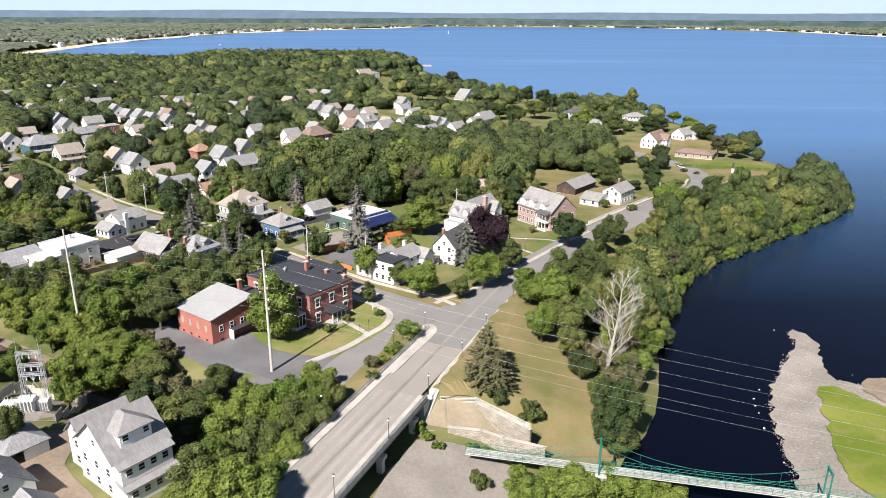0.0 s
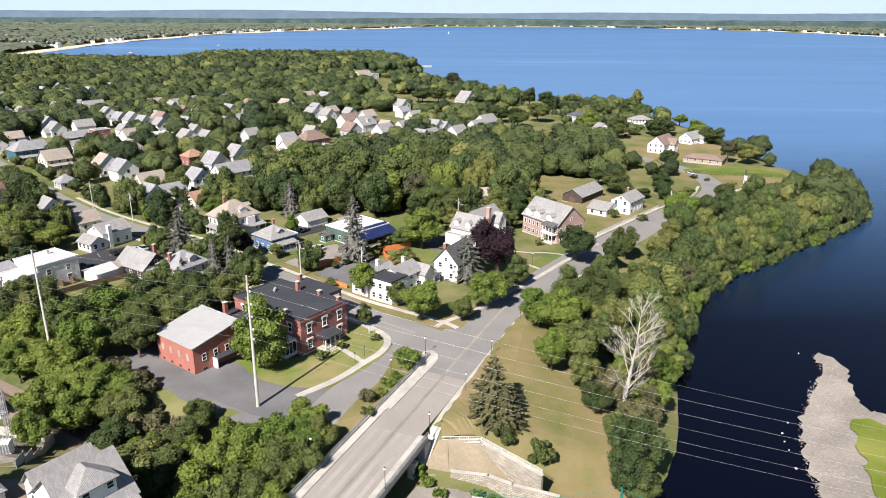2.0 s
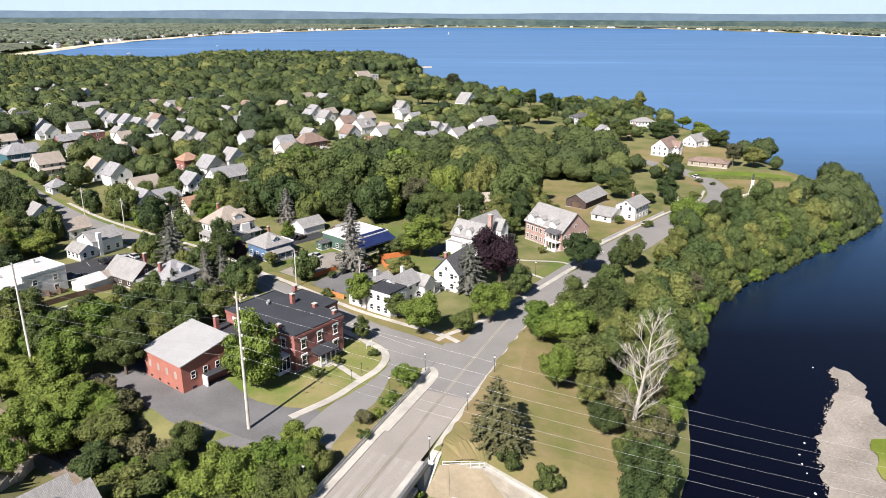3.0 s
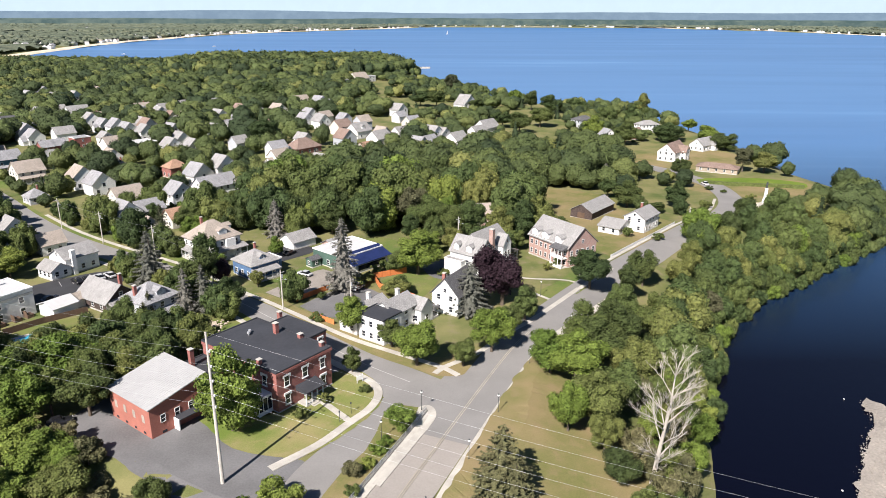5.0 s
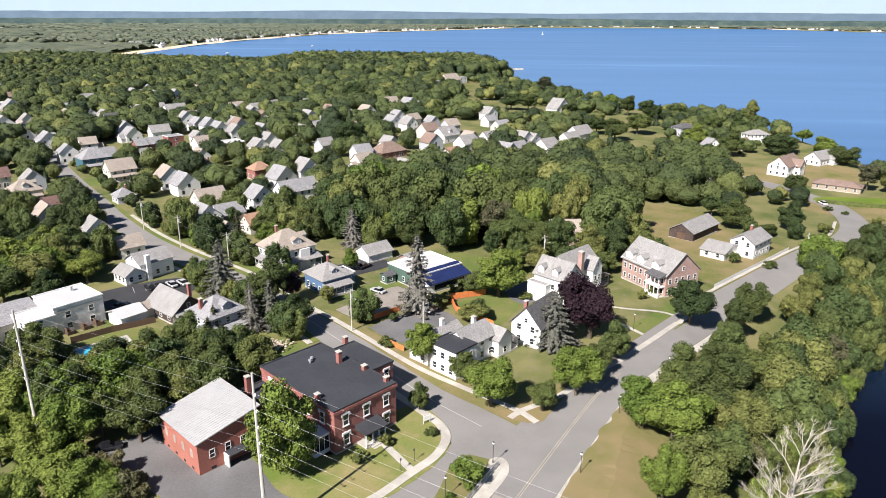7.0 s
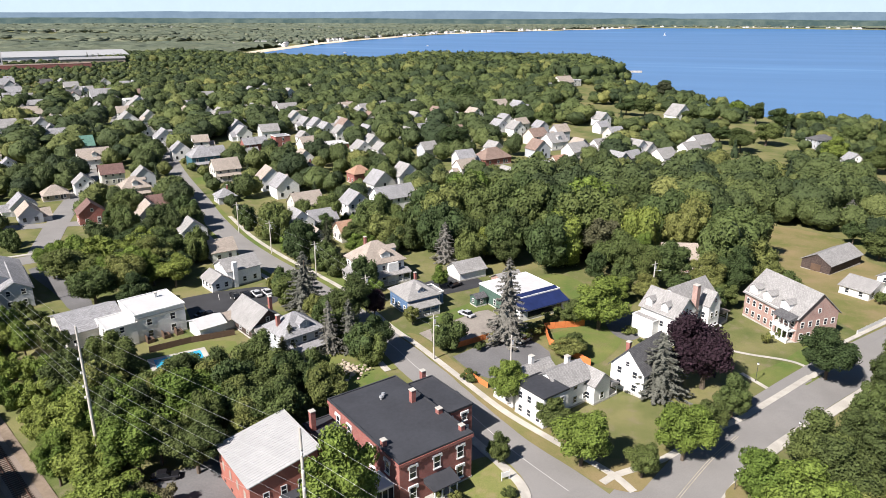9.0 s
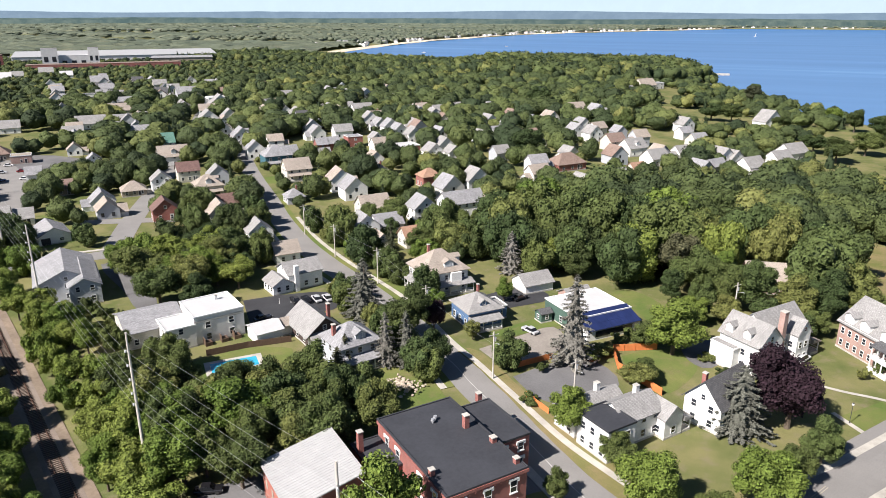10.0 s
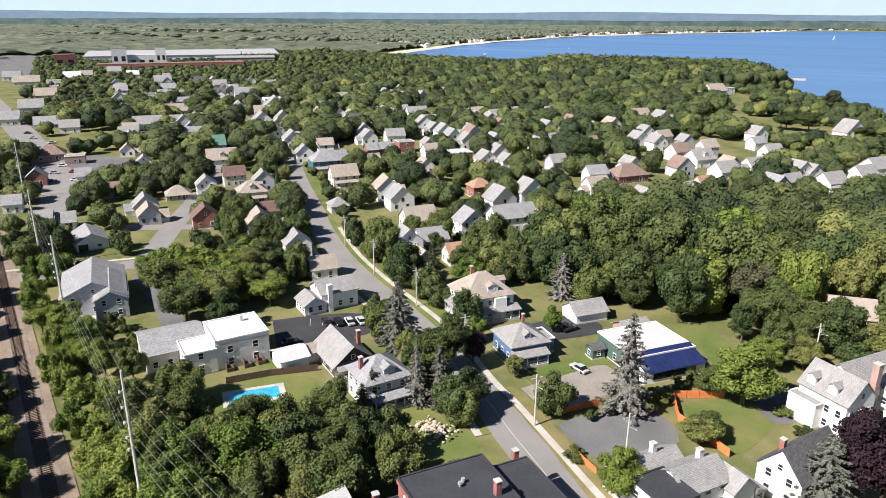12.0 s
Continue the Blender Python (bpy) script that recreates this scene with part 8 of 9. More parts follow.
tube(b, (0, 0, 3.4), (0, 0, 7.6), 0.95, 0.65, 4)
tube(b, (0, 0, 7.6), (0, 0, 8.0), 0.85, 0.8, 4)
part("pedestal", b, M["trim"], mo)
b = bmesh.new()
tube(b, (0, 0, 8.0), (0, 0, 9.6), 0.45, 0.3, 8)
tube(b, (0, 0, 9.6), (0.1, 0, 10.7), 0.5, 0.2, 8)
part("bronze_figure", b, M["dark_steel"], mo)
patch("lawn_bank", [(126.5, 350.5), (140.7, 345.8), (155.2, 343), (170.3, 338.5), (176, 350), (162.5, 360), (147.4, 362), (130, 359.5)], 0.16, M["bank_grass"], "bright green grass bank of the lakeside park", "lawn", ragged=0.4)
patch("monument_terrace", [(127, 296), (136, 310), (146, 304), (142, 294), (134, 291)], 0.1, M["sand"], "pale gravel terrace round the monument", "terrace")
strip("hedge", [(126.5, 350.0), (140.7, 344.8), (155.2, 342.0), (170.3, 337.5)], -0.8, 0.8, 0.0, M["leaf"], "clipped green hedge along the park lawn", "hedge", 1.6, clear=False)
strip("pier", [(-62, 1160), (-30, 1172), (-5, 1176)], -2, 2, 0, M["walkway"], "pale breakwater in the lake", "pier", 2.5, WATER, clear=False, smooth=1)


def boat(x, y, L, sail, label):
    e = thing("boat", pose(x, y, WATER, 0, 0, 30), label, "boat", "boats")
    bm = bmesh.new()
    v = [bm.verts.new(p) for p in ((-L / 2, -L / 6, 1.0), (L / 4, -L / 6, 1.1), (L / 2, 0, 1.3), (L / 4, L / 6, 1.1), (-L / 2, L / 6, 1.0), (-L / 2, -L / 9, -0.3), (L / 4, -L / 10, -0.3), (L / 4, L / 10, -0.3), (-L / 2, L / 9, -0.3))]
    for q in ((0, 1, 2, 3, 4), (0, 5, 6, 1), (1, 6, 2), (2, 7, 3), (6, 7, 2), (3, 7, 8, 4), (4, 8, 5, 0)):
        bm.faces.new([v[i] for i in q])
    part("hull", bm, M["trim"], e)
    part("cabin", boxes((-L / 4, -L / 10, 1.0, L / 8, L / 10, 2.0, 0.1)), M["trim"], e)
    if sail:
        s = bmesh.new()
        tube(s, (0, 0, 1), (0, 0, 15), 0.12, n=6)
        part("mast", s, M["steel"], e)
        s = bmesh.new()
        p = [s.verts.new(q) for q in ((0, 0.05, 2), (-5, 0.3, 2), (0, 0.05, 14.5), (0, -0.05, 2), (-5, 0.2, 2), (0, -0.05, 14.5))]
        for q in ((0, 1, 2), (5, 4, 3), (0, 3, 4, 1), (1, 4, 5, 2), (2, 5, 3, 0)):
            s.faces.new([p[i] for i in q])
        part("sail", s, M["trim"], e)


boat(60, 3050, 12, True, "white sailing boat far out on the lake")
boat(-640, 1540, 9, False, "white motor boat moored in the bay")
boat(-690, 1420, 9, False, "white motor boat moored near the beach")
boat(-560, 1900, 9, False, "white motor boat moored in the bay")

# ---- dead tree on the bank ----
def dead_tree(x, y, h):
    rng = random.Random(5)
    e = thing("dead_tree", pose(x, y, gz(x, y)), "bare bleached dead tree with forked limbs on the river bank", "tree")
    trunk, twig = bmesh.new(), bmesh.new()

    def grow(p, d, length, r, level):
        bend = Vector((rng.uniform(-1, 1), rng.uniform(-1, 1), rng.uniform(0, 0.7))) * 0.22
        q = p + d * length * 0.5
        e2 = q + (d + bend).normalized() * length * 0.5
        tube(twig, p, q, r, r * 0.75, 5 if level < 3 else 3)
        tube(twig, q, e2, r * 0.75, r * 0.4, 5 if level < 3 else 3)
        if level >= 4:
            return
        for _ in range(4):
            a = rng.uniform(0, 2 * math.pi)
            nd = (d + Vector((math.cos(a), math.sin(a), rng.uniform(0.0, 0.7))) * rng.uniform(0.4, 0.8)).normalized()
            grow(p.lerp(e2, rng.uniform(0.35, 1.0)), nd, length * rng.uniform(0.4, 0.62), max(0.016, r * rng.uniform(0.35, 0.5)), level + 1)

    p, d, n = Vector((0, 0, -1)), Vector((0.08, 0.02, 1)).normalized(), 9
    for i in range(n):
        q = p + (d + Vector((rng.uniform(-0.12, 0.12), rng.uniform(-0.12, 0.12), 0))).normalized() * h / n
        r0, r1 = 0.46 * (1 - i / n) + 0.05, 0.46 * (1 - (i + 1) / n) + 0.05
        tube(trunk, p, q, r0, r1, 8)
        if i >= 2:
            for _ in range(4 if i < 7 else 3):
                a = rng.uniform(0, 2 * math.pi)
                nd = (Vector((math.cos(a), math.sin(a), 0)) * rng.uniform(0.6, 0.9) + Vector((0, 0, 1)) * rng.uniform(0.45, 0.9)).normalized()
                grow(p.lerp(q, rng.uniform(0, 1)), nd, h * 0.27 * (1.15 - 0.85 * i / n), 0.05 + r1 * 0.24, 1)
        p = q
    part("trunk", trunk, M["dead_bark"], e)
    part("branchwork", twig, M["dead_bark"], e)


dead_tree(37.5, 127.5, 27.0)

# ---- woods and gardens ----
rng = np.random.default_rng(42)


def open_at(x, y, margin=1.5):
    x, y = np.atleast_1d(x), np.atleast_1d(y)
    bad = inland(x, y) < 1
    for ring in CLEAR:
        r = np.array(ring)
        near = (x > r[:, 0].min() - 3) & (x < r[:, 0].max() + 3) & (y > r[:, 1].min() - 3) & (y < r[:, 1].max() + 3)
        if near.any():
            c = r.mean(0)
            bad |= near & (inside(ring, x, y) | inside([tuple(c + (q - c) * (1 + margin / max(1, np.hypot(*(q - c))))) for q in r], x, y))
    return ~bad


def scatter(x0, y0, x1, y1, gap, seed):
    """Even but irregular planting places."""
    g = np.random.default_rng(seed)
    xs, ys = np.meshgrid(np.arange(x0, x1, gap), np.arange(y0, y1, gap * 0.87))
    xs = xs + (np.arange(len(ys)) % 2)[:, None] * gap / 2
    x = xs.ravel() + g.uniform(-0.33, 0.33, xs.size) * gap
    y = ys.ravel() + g.uniform(-0.33, 0.33, xs.size) * gap
    return x, y


HX = np.array([(a, b, c) for a, b, c in HOUSES])
FOREST = [(-64, 262), (-74, 300), (-52, 335), (-20, 370), (30, 400), (75, 420), (110, 395), (95, 360), (60, 340), (42, 335), (38, 300), (36, 262), (24, 258), (8, 262), (-4, 250), (-26, 258), (-36, 252), (-52, 262)]


def keep_clear(x, y):
    """True where neither a house nor a tree already stands, ."""
    ok = np.ones(len(x), bool)
    for a, b, c in HX:
        d = np.hypot(x - a, y - b)
        ok &= d > c + 1.8
    if SPOTS:
        s = np.array(SPOTS)
        for a, b, c in s:
            ok &= np.hypot(x - a, y - b) > c * 0.95
    return ok


def front_yard(x, y):
    """True in the front gardens, where only low trees grow."""
    low = np.zeros(len(x), bool)
    for a, b, c in HX:
        far = math.hypot(a, b - 40.0)
        v = np.array([a, b - 40.0]) / far
        along = (a - x) * v[0] + (b - y) * v[1]
        side = np.abs((x - a) * v[1] - (y - b) * v[0])
        low |= (along > 0) & (along < 6 + 0.036 * far + c * 0.7) & (side < c * 0.8)
    return low


def dist_eye(x, y):
    return np.hypot(x, y - 40.0)


def rank_near(x, y, pick):
    """Order of the picked places by their distance."""
    d = np.where(pick, dist_eye(x, y), 1e9)
    r = np.empty(len(d), int)
    r[np.argsort(d)] = np.arange(len(d))
    return r


x, y = scatter(-430, 60, 215, 470, 9.8, 3)
s = inland(x, y)
forest = inside(FOREST, x, y)
bank = (s > 3) & (s < 26) & (y > 165) & (x > 30) & (y < 330)
near = dist_eye(x, y) < 400
ok = open_at(x, y) & keep_clear(x, y) & near & (y > 60)
thin = np.array([noise.noise(Vector((a * 0.025, b * 0.025, 3.0))) for a, b in zip(x, y)])
town = (y > 205) & (thin > np.where(x < -240, -0.5, np.where(x < -60, -0.2, -0.25)))
town &= ~inside([(-104, 180), (30, 180), (34, 232), (-16, 240), (-62, 262), (-104, 236)], x, y)
town |= (x < -110) & (y > 150) & (thin > -0.12)
shore_side = (s > 3) & (s < 22) & (y > 430) & (thin > 0.0)
point = inside([(92, 322), (215, 300), (220, 445), (120, 452), (96, 405)], x, y)
yard = front_yard(x, y)
pick = ok & ((forest | bank | town | shore_side) & ~point | point & (thin > 0.28)) & ~(yard & (rng.random(len(x)) < 0.3))
own = pick & ~yard & (rank_near(x, y, pick) < 25)
for a, b, f, k in zip(x[own], y[own], forest[own], bank[own]):
    big = 1.15 if f else (0.85 if k else 0.8)
    kind = rng.choice(["mid", "mid_dark", "mid_dark", "mid", "pine" if rng.random() < 0.18 else "mid"])
    tree(kind, a, b, rng.uniform(10.5, 14.5) * big, rng.uniform(4.6, 6.2) * big)
rest = pick & ~own
size = 9.5 + 9.0 * rng.random(int(rest.sum())) ** 1.4
MID = (x[rest], y[rest], np.where(yard[rest], 3.0 + 2.6 * rng.random(int(rest.sum())), size * np.where(forest[rest], 1.22, np.where(bank[rest], 1.0, 0.78))))


def woods(name, x, y, z, h, r, label, material, leaves, leaf, seed, variants=5, firs=0.12, lobes=9, sub=1):
    """Many crowns in one mesh, too far off to be told apart."""
    tv = [dome_data(seed + i, lobes, leaves, leaf, sub) for i in range(variants)]
    for i in range(2):
        v, q, t = spruce_data(seed + 50 + i, 0.72, 1.95, max(40, leaves), leaf * 1.1, 60)
        v[:, 2] -= 0.9
        tv.append((v, q, t))
    V, Q, T3, tone, at = [], [], [], [], 0
    g = np.random.default_rng(seed)
    for i in range(len(x)):
        fir = g.random() < firs and h[i] > 8
        v, q, t = tv[variants + int(g.integers(2)) if fir else int(g.integers(variants))]
        tone.append(g.uniform(0, 0.12) if fir else np.clip(g.normal(0.38, 0.25), 0.04, 1))
        a = g.uniform(0, 6.28)
        c, s_ = math.cos(a), math.sin(a)
        w = np.stack([(v[:, 0] * c - v[:, 1] * s_) * r[i] + x[i], (v[:, 0] * s_ + v[:, 1] * c) * r[i] + y[i], (v[:, 2] * 0.5 + 0.42) * h[i] + z[i]], 1)
        V.append(w)
        Q.append(q + at)
        T3.append(t + at)
        at += len(w)
    tone = np.repeat(tone, [len(w) for w in V]).astype(np.float32)
    V, Q, T3 = np.vstack(V).astype(np.float32), np.vstack(Q), np.vstack(T3)
    me = bpy.data.meshes.new(name)
    me.vertices.add(len(V))
    me.vertices.foreach_set("co", V.ravel())
    loops = np.concatenate([Q.ravel(), T3.ravel()]).astype(np.int32)
    me.loops.add(len(loops))
    me.loops.foreach_set("vertex_index", loops)
    start = np.concatenate([np.arange(len(Q)) * 4, len(Q) * 4 + np.arange(len(T3)) * 3]).astype(np.int32)
    me.polygons.add(len(start))
    me.polygons.foreach_set("loop_start", start)
    me.update(calc_edges=True)
    me.attributes.new("tone", "FLOAT", "POINT").data.foreach_set("value", tone)
    me.polygons.foreach_set("use_smooth", np.ones(len(start), bool))
    me.materials.append(material)
    return tagged(new(name, me), label, "woods", "", "stuff")


mx, my, mh = MID
# trees that lean out over the water along the bank
bank_line = curve_through([tuple(p) for p in SHORE[6:17]], 6)
lean = []
for p, q in zip(bank_line, bank_line[1:]):
    d = (q - p).normalized()
    for o, hh in ((-2.6, 5.5), (1.5, 8.5), (7.0, 12.5)):
        c = p + Vector((-d.y, d.x, 0)) * (o + rng.uniform(-1, 1)) + d * rng.uniform(-2, 2)
        lean.append((c.x, c.y, hh * rng.uniform(0.8, 1.25)))
lean = np.array(lean)
# and street trees
shade = []
for p, q in zip(curve_through(STREET[5:], 4), curve_through(STREET[5:], 4)[1:]):
    d = (q - p).normalized()
    for o in (-9.0, 9.0):
        c = p + Vector((-d.y, d.x, 0)) * (o + rng.uniform(-1.5, 1.5))
        if rng.random() < 0.55:
            shade.append((c.x, c.y, rng.uniform(6, 11)))
shade = np.array(shade)
shade = shade[keep_clear(shade[:, 0], shade[:, 1])]
mx, my, mh = (np.concatenate(v) for v in ((mx, lean[:, 0], shade[:, 0]), (my, lean[:, 1], shade[:, 1]), (mh, lean[:, 2], shade[:, 2])))
mr = mh * rng.uniform(0.38, 0.52, len(mh))
near_first = np.argsort(dist_eye(mx, my))
grove = thing("grove", pose(0, 0, 0), "broadleaf trees of the river bank and gardens", "trees", "", "stuff")
CROWNS = [mesh_from("crown", *crown_data(500 + i, 1.0, 2.0, 24, 4200, 0.05, 2, 0.72, 0.36, 0.9), M[("leaf", "leaf_dark", "leaf", "leaf", "leaf_dark", "leaf", "leaf_dark", "leaf_lime", "leaf", "leaf_dark")[i]]) for i in range(10)]
for i in near_first[:300]:
    a, b, hh, r = mx[i], my[i], mh[i], mr[i]
    c = part("crown", CROWNS[int(i) % 10], None, grove)
    c.matrix_basis = pose(a, b, gz(a, b) + hh * 0.44, 0, 0, float(i) * 77 % 360) @ Matrix.Diagonal((r, r, hh * 0.54, 1))
k = near_first[300:]
mx, my, mh, mr = mx[k], my[k], mh[k], mr[k]
woods("woods", mx, my, ground(mx, my), mh, mr, "leafy trees between the houses of the town", M["leaf_wood"], 1100, 0.06, 60, 8, 0.07, 44, 3)
# far gardens and woods of the peninsula
x, y = scatter(-1300, 200, 215, 1300, 12.0, 8)
s = inland(x, y)
de = dist_eye(x, y)
thin = np.array([noise.noise(Vector((a * 0.012, b * 0.012, 7.0))) for a, b in zip(x, y)])
dense = (y > 560) & (x > -520)
seen = np.abs(np.arctan2(x + 0.28 * (y - 40), y - 40)) < 0.85
pick = (de >= 400) & (de < 1500) & (s > 4) & seen & (dense | (thin > np.where(x < -250, -0.34, -0.16)))
pick &= ~((x > -70) & (y > 425) & (y < 900) & (thin < 0.02))
pick &= open_at(x, y) & keep_clear(x, y)
x, y = x[pick], y[pick]
n = len(x)
h = 9.5 + 8.5 * rng.random(n) ** 1.3
east = (x > -10 - 0.25 * (y - 500)) & (y > 430)
h = np.where(east, h * 0.72, h)
tip = inside([(-340, 920), (-340, 1240), (-60, 1185), (-18, 985), (-60, 860), (-210, 840)], x, y)
h = np.where(tip, 16 + 9 * rng.random(n), h)
h = h * np.where((x < -480) & (y < 1000), 0.62, 1.0)
h = np.where(front_yard(x, y) & (rng.random(n) < 0.6), 2.6 + 2.6 * rng.random(n), h)
far_off = dist_eye(x, y) > 800
for sel, lv, lf, sd, sb in ((~far_off, 320, 0.08, 100, 3), (far_off, 110, 0.11, 200, 2)):
    woods("woods", x[sel], y[sel], ground(x[sel], y[sel]), h[sel], h[sel] * rng.uniform(0.44, 0.64, int(sel.sum())), "leafy gardens and woods of the peninsula", M["leaf_wood"], lv, lf, sd, 9, 0.06, 36 if sb > 2 else 14, sb)

# ---- far shore ----
def shore_band(t0, t1, n, depth0, depth1, seed):
    g = np.random.default_rng(seed)
    pts = SHORE[33:45]
    seg = np.hypot(*np.diff(pts, axis=0).T)
    cum = np.append(0, np.cumsum(seg))
    u = g.uniform(t0, t1, n) * cum[-1]
    px, py = np.interp(u, cum, pts[:, 0]), np.interp(u, cum, pts[:, 1])
    qx, qy = np.interp(np.minimum(u + 5, cum[-1]), cum, pts[:, 0]), np.interp(np.minimum(u + 5, cum[-1]), cum, pts[:, 1])
    dx, dy = qx - px, qy - py
    L = np.hypot(dx, dy) + 1e-9
    o = depth0 + (depth1 - depth0) * g.random(n) ** 1.5
    return px - dy / L * o, py + dx / L * o


for band, (d0, d1, n) in enumerate(((35, 160, 900), (160, 700, 1300))):
    px, py = shore_band(0.05, 1.0, n, d0, d1, 20 + band)
    k = inland(px, py) > 20
    px, py = px[k], py[k]
    hh = np.random.default_rng(3).uniform(12, 20, len(px))
    woods("woods", px, py, ground(px, py), hh, hh * 0.75, "wooded far shore of the lake", M["leaf_hazed"], 12, 0.2, 300 + band, 5, 0.08, 8, 1)
# woods and fields inland to the north and west
g = np.random.default_rng(9)
px, py = g.uniform(-4300, 4300, 4600), g.uniform(1300, 4800, 4600)
k = (inland(px, py) > 60) & (np.abs(np.arctan2(px + 0.3 * py, py)) < 0.85)
px, py = px[k], py[k]
hh = g.uniform(9, 15, len(px))
woods("woods", px, py, ground(px, py), hh, hh * np.where(np.hypot(px, py) > 2000, 3.0, 1.9), "low woods behind the bay", M["leaf_hazed"], 8, 0.25, 400, 5, 0.0, 6, 1)


def from_post(turn, far):
    """A place that far off at that many degrees west of north, seen from the mansion's street."""
    return -2 - far * math.sin(radians(turn)), 82 + far * math.cos(radians(turn))


def canopy(x0, y0, x1, y1, cell, seed):
    """The closed roof of far woods with open fields in it, as one uneven sheet."""
    g = np.random.default_rng(seed)
    xs, ys = np.arange(x0, x1, cell), np.arange(y0, y1, cell)
    gx, gy = np.meshgrid(xs, ys)
    x = gx.ravel() + g.uniform(-0.4, 0.4, gx.size) * cell
    y = gy.ravel() + g.uniform(-0.4, 0.4, gx.size) * cell
    gap = np.array([noise.noise(Vector((a * 0.0011, b * 0.0042, 5.0))) for a, b in zip(x, y)])
    z = ground(x, y) + g.uniform(4, 13, len(x)) * (1 - step(0.1, 0.2, gap)) - 1.5
    n = len(xs)
    i = (np.arange(len(ys) - 1)[:, None] * n + np.arange(n - 1)[None]).ravel()
    q = np.stack([i, i + 1, i + n + 1, i + n], -1)
    cx, cy = x[q].mean(1), y[q].mean(1)
    yard = [from_post(64, 940), from_post(64, 1700), from_post(46, 1500), from_post(36, 1450), from_post(36, 1000)]
    k = (np.hypot(cx, cy) > 1350) & (inland(cx, cy) > 45) & (np.abs(np.arctan2(cx + 0.3 * cy, cy)) < 0.95) & (gap[q].min(1) < 0.2) & ~inside(yard, cx, cy)
    q = q[k]
    me = raw_mesh("woods", np.stack([x, y, z], 1).tolist(), q.tolist(), M["leaf_hazed"], False)
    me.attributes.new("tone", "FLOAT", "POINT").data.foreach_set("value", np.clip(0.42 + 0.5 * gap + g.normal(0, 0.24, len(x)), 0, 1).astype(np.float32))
    return tagged(new("woods", me), "green woods of the far plain with open fields", "woods", "", "stuff")


canopy(-4700, 500, 2400, 4800, 19, 31)
strip("beach", [tuple(p) for p in SHORE[33:45]], -26, 3, 1.2, M["sand"], "long pale sand beach round the bay", "beach", smooth=4, clear=False)
HILLS = [(-4900, 900), (-4750, 2300), (-4100, 3600), (-3000, 4500), (-1500, 4850), (0, 4900), (1500, 4860), (3000, 4500), (4200, 3600), (4900, 2300)]


# backdrop strips that glow by themselves; haze and sky brightness sit in their emission colours
def hills(name, scale, height, rough, seed, label, cols, sway=0.5):
    line = curve_through([(a * scale, b * scale) for a, b in HILLS], 24)
    v, f = [], []
    for i, p in enumerate(line):
        n1 = 1 - sway + sway * noise.noise(Vector((i * 0.045, seed, 0))) + rough * noise.noise(Vector((i * 0.5, seed, 4)))
        z = WATER + 10 + height * max(0.15, n1)
        v += [(p.x, p.y, WATER - 5), (p.x, p.y, z * 0.6), (p.x * 1.012, p.y * 1.012, z)]
    for i in range(len(line) - 1):
        for j in (0, 1):
            f.append((3 * i + j, 3 * i + 3 + j, 3 * i + 4 + j, 3 * i + 1 + j))
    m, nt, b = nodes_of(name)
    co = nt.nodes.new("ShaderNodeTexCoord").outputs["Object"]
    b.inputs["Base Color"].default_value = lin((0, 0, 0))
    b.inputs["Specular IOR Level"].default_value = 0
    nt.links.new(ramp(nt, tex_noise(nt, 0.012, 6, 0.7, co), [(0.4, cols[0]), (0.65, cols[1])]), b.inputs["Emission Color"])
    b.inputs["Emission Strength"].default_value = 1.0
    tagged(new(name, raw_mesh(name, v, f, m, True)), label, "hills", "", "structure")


hills("backdrop_sky", 0.995, 900, 0.0, 30.0, "glowing pale blue sky backdrop with haze in its colour", ((0.355, 0.435, 0.495), (0.365, 0.45, 0.51)), 0.0)
hills("backdrop_hills", 0.985, 104, 0.02, 2.0, "glowing distant hills backdrop with blue haze in its colour", ((0.125, 0.175, 0.235), (0.15, 0.205, 0.265)), 0.2)
hills("backdrop_woods", 0.96, 46, 0.06, 9.0, "glowing wooded plain backdrop with blue-green haze in its colour", ((0.055, 0.085, 0.085), (0.11, 0.140, 0.125)), 0.2)


# ---- paper mill and far settlements ----
def plant(turn, far, w, d, h, wall_m, roof_m, label, rise=0.0):
    x, y = from_post(turn, far + d / 2)
    e = thing("mill_building", pose(x, y, gz(x, y), 0, 0, turn), label, "mill", "mill buildings")
    part("wall", wall_solid("gable" if rise else "flat", w, d, h, rise, "x"), M[wall_m], e)
    part("roof", roof_solid("gable" if rise else "flat", w, d, h, rise, 1.0, "x"), M[roof_m], e)
    n = max(2, int(w / 12))
    for i in range(n):
        part("window", boxes((-w / 2 + (i + 0.25) * w / n, -d / 2 - 0.1, h * 0.35, -w / 2 + (i + 0.75) * w / n, -d / 2 + 0.1, h * 0.6)), M["glass"], e)


plant(46.5, 1260, 300, 150, 12, "stucco", "metal_roof", "vast white-roofed mill hall", 5.0)
plant(42.2, 1150, 86, 40, 11, "tan_siding", "sh_grey", "sand-coloured warehouse with grey roof", 2.0)
plant(51.0, 1130, 20, 20, 27, "stucco", "sh_light", "tall pale concrete mill tower")
plant(48.2, 1140, 14, 14, 27, "stucco", "sh_light", "tall pale concrete mill tower")
plant(49.5, 1140, 60, 18, 17, "stucco", "white_membrane", "mill block between two towers")
plant(47.5, 1060, 190, 22, 9, "brick", "sh_brown", "long dark red brick mill building")
plant(54.5, 1180, 28, 20, 18, "brick", "sh_brown", "dark brick mill block")
plant(60.0, 1500, 70, 40, 20, "grey_siding", "white_membrane", "white boiler plant on the edge of the mill")
x, y = from_post(58.8, 1480)
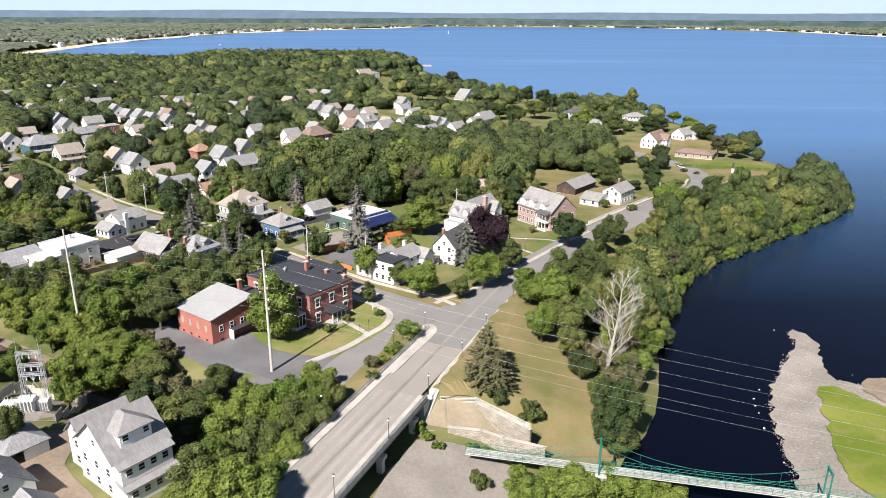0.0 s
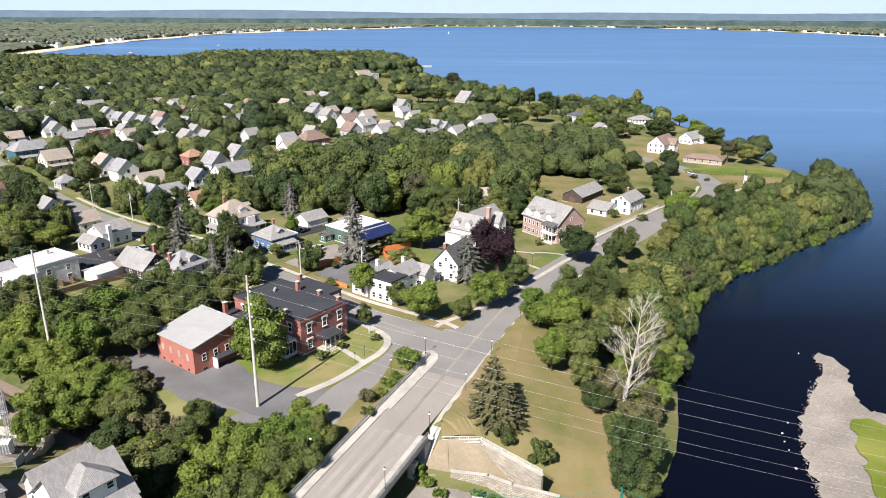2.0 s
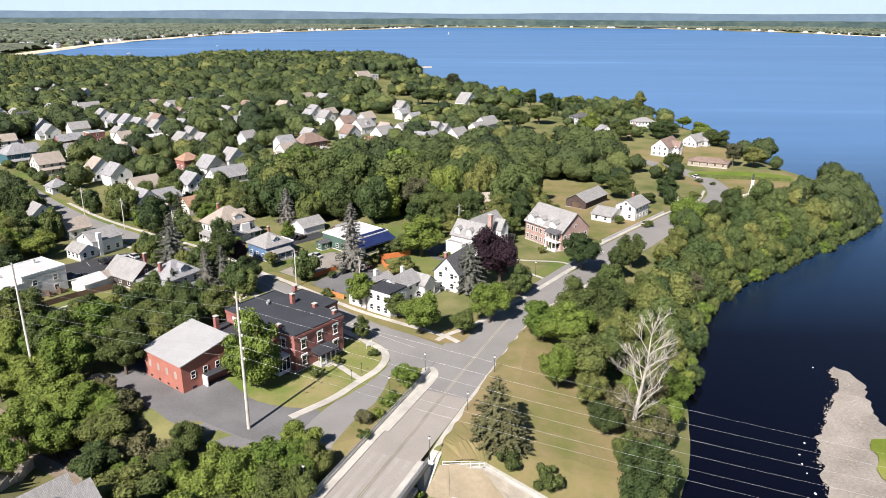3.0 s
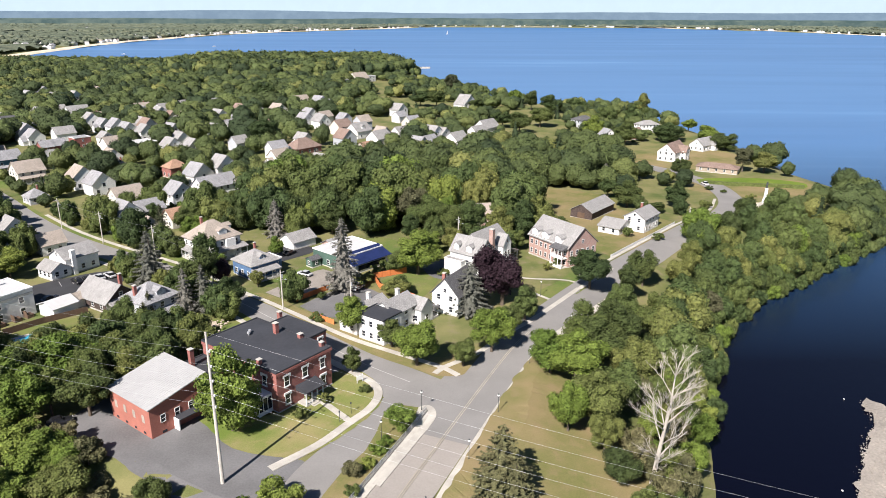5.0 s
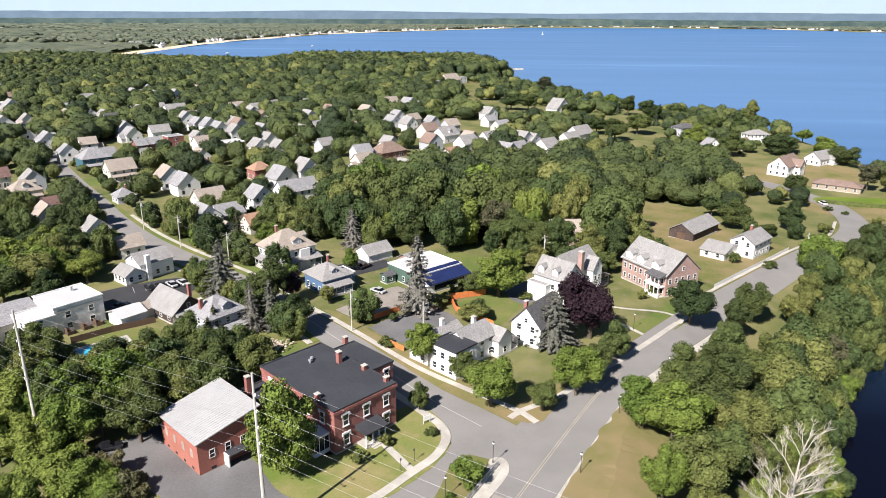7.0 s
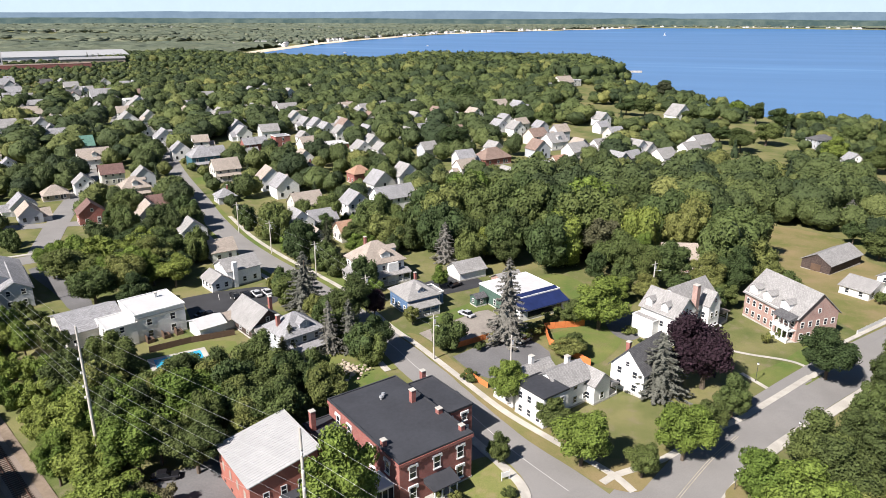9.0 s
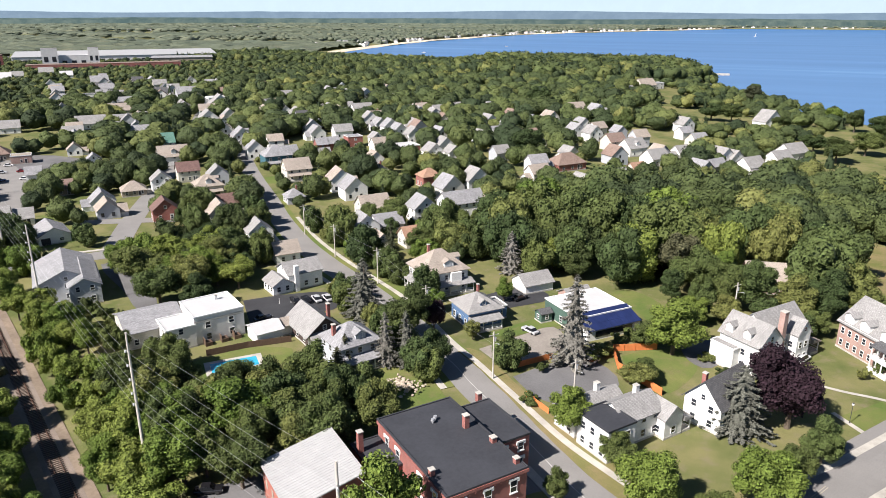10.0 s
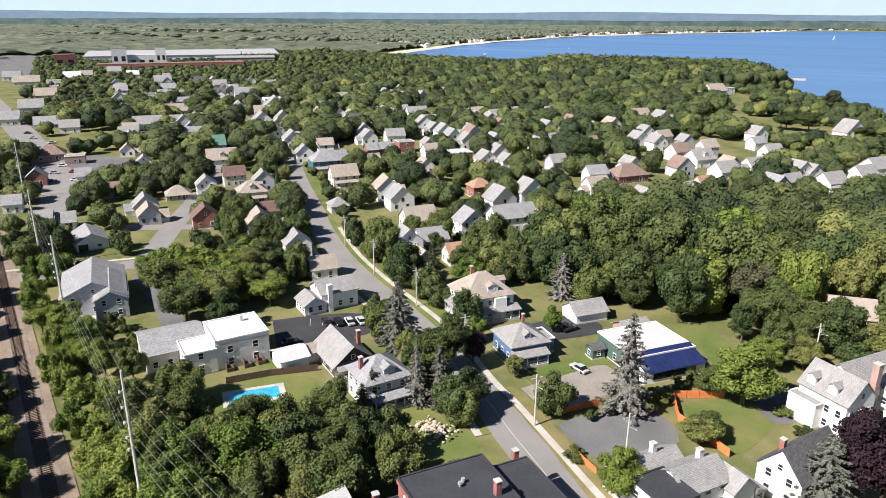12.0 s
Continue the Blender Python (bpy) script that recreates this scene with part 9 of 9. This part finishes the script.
st = thing("smokestack", pose(x, y, gz(x, y)), "slim white smokestack of the mill", "smokestack", "")
b = bmesh.new()
tube(b, (0, 0, 0), (0, 0, 46), 3.0, 1.8, 12)
part("stack", b, M["trim"], st)
patch("mill_yard", [from_post(62, 1000), from_post(62, 1600), from_post(50, 1650), from_post(38, 1500), from_post(38.5, 1120), from_post(48, 1030)], 0.3, M["lot"], "open yard round the mill", "yard")


def settlement(name, x, y, label, seed):
    """Rows of small houses far across the water."""
    g = np.random.default_rng(seed)
    V, F, S = [], [], []
    for a, b in zip(x, y):
        w, d, h, r, z = g.uniform(5, 10), g.uniform(4, 6), g.uniform(4, 7), g.uniform(2, 3.5), gz(a, b)
        t = g.uniform(0, 3.14)
        c, s = math.cos(t), math.sin(t)
        base = len(V)
        for px, py, pz in ((-w, -d, -1), (w, -d, -1), (w, d, -1), (-w, d, -1), (-w, -d, h), (w, -d, h), (w, d, h), (-w, d, h), (-w, 0, h + r), (w, 0, h + r)):
            V.append((a + px * c - py * s, b + px * s + py * c, z + pz))
        for q, m in (((0, 1, 5, 4), 0), ((2, 3, 7, 6), 0), ((1, 2, 6, 9, 5), 0), ((3, 0, 4, 8, 7), 0), ((4, 5, 9, 8), 1), ((6, 7, 8, 9), 1)):
            F.append([base + k for k in q])
            S.append(0 if m == 0 else int(g.integers(1, 4)))
    tagged(new(name, raw_mesh(name, V, F, [M["white"], M["sh_light"], M["sh_tan"], M["sh_grey"]], False, S)), label, "houses", "", "stuff")


px, py = shore_band(0.02, 0.30, 130, 30, 160, 61)
settlement("beach_houses", px, py, "pale beach houses and cottages round the bay", 1)
px, py = shore_band(0.3, 1.0, 150, 32, 80, 62)
settlement("beach_houses", px, py, "small white cottages along the far shore", 2)
g = np.random.default_rng(12)
settlement("farm_buildings", g.uniform(-2600, -1300, 40), g.uniform(2300, 3600, 40), "scattered pale farm buildings on the plain", 3)
for i, (x, y, w, d) in enumerate(((-1900, 2600, 700, 160), (-2600, 2300, 600, 220), (-1500, 3300, 600, 140), (-2400, 3300, 900, 200), (-1700, 1900, 300, 110))):
    patch("meadow", [(x - w / 2, y - d / 2), (x + w / 2, y - d / 3), (x + w / 2.2, y + d / 2), (x - w / 2.4, y + d / 2)], 0.6, M["lawn"], "pale open fields on the plain", "field")
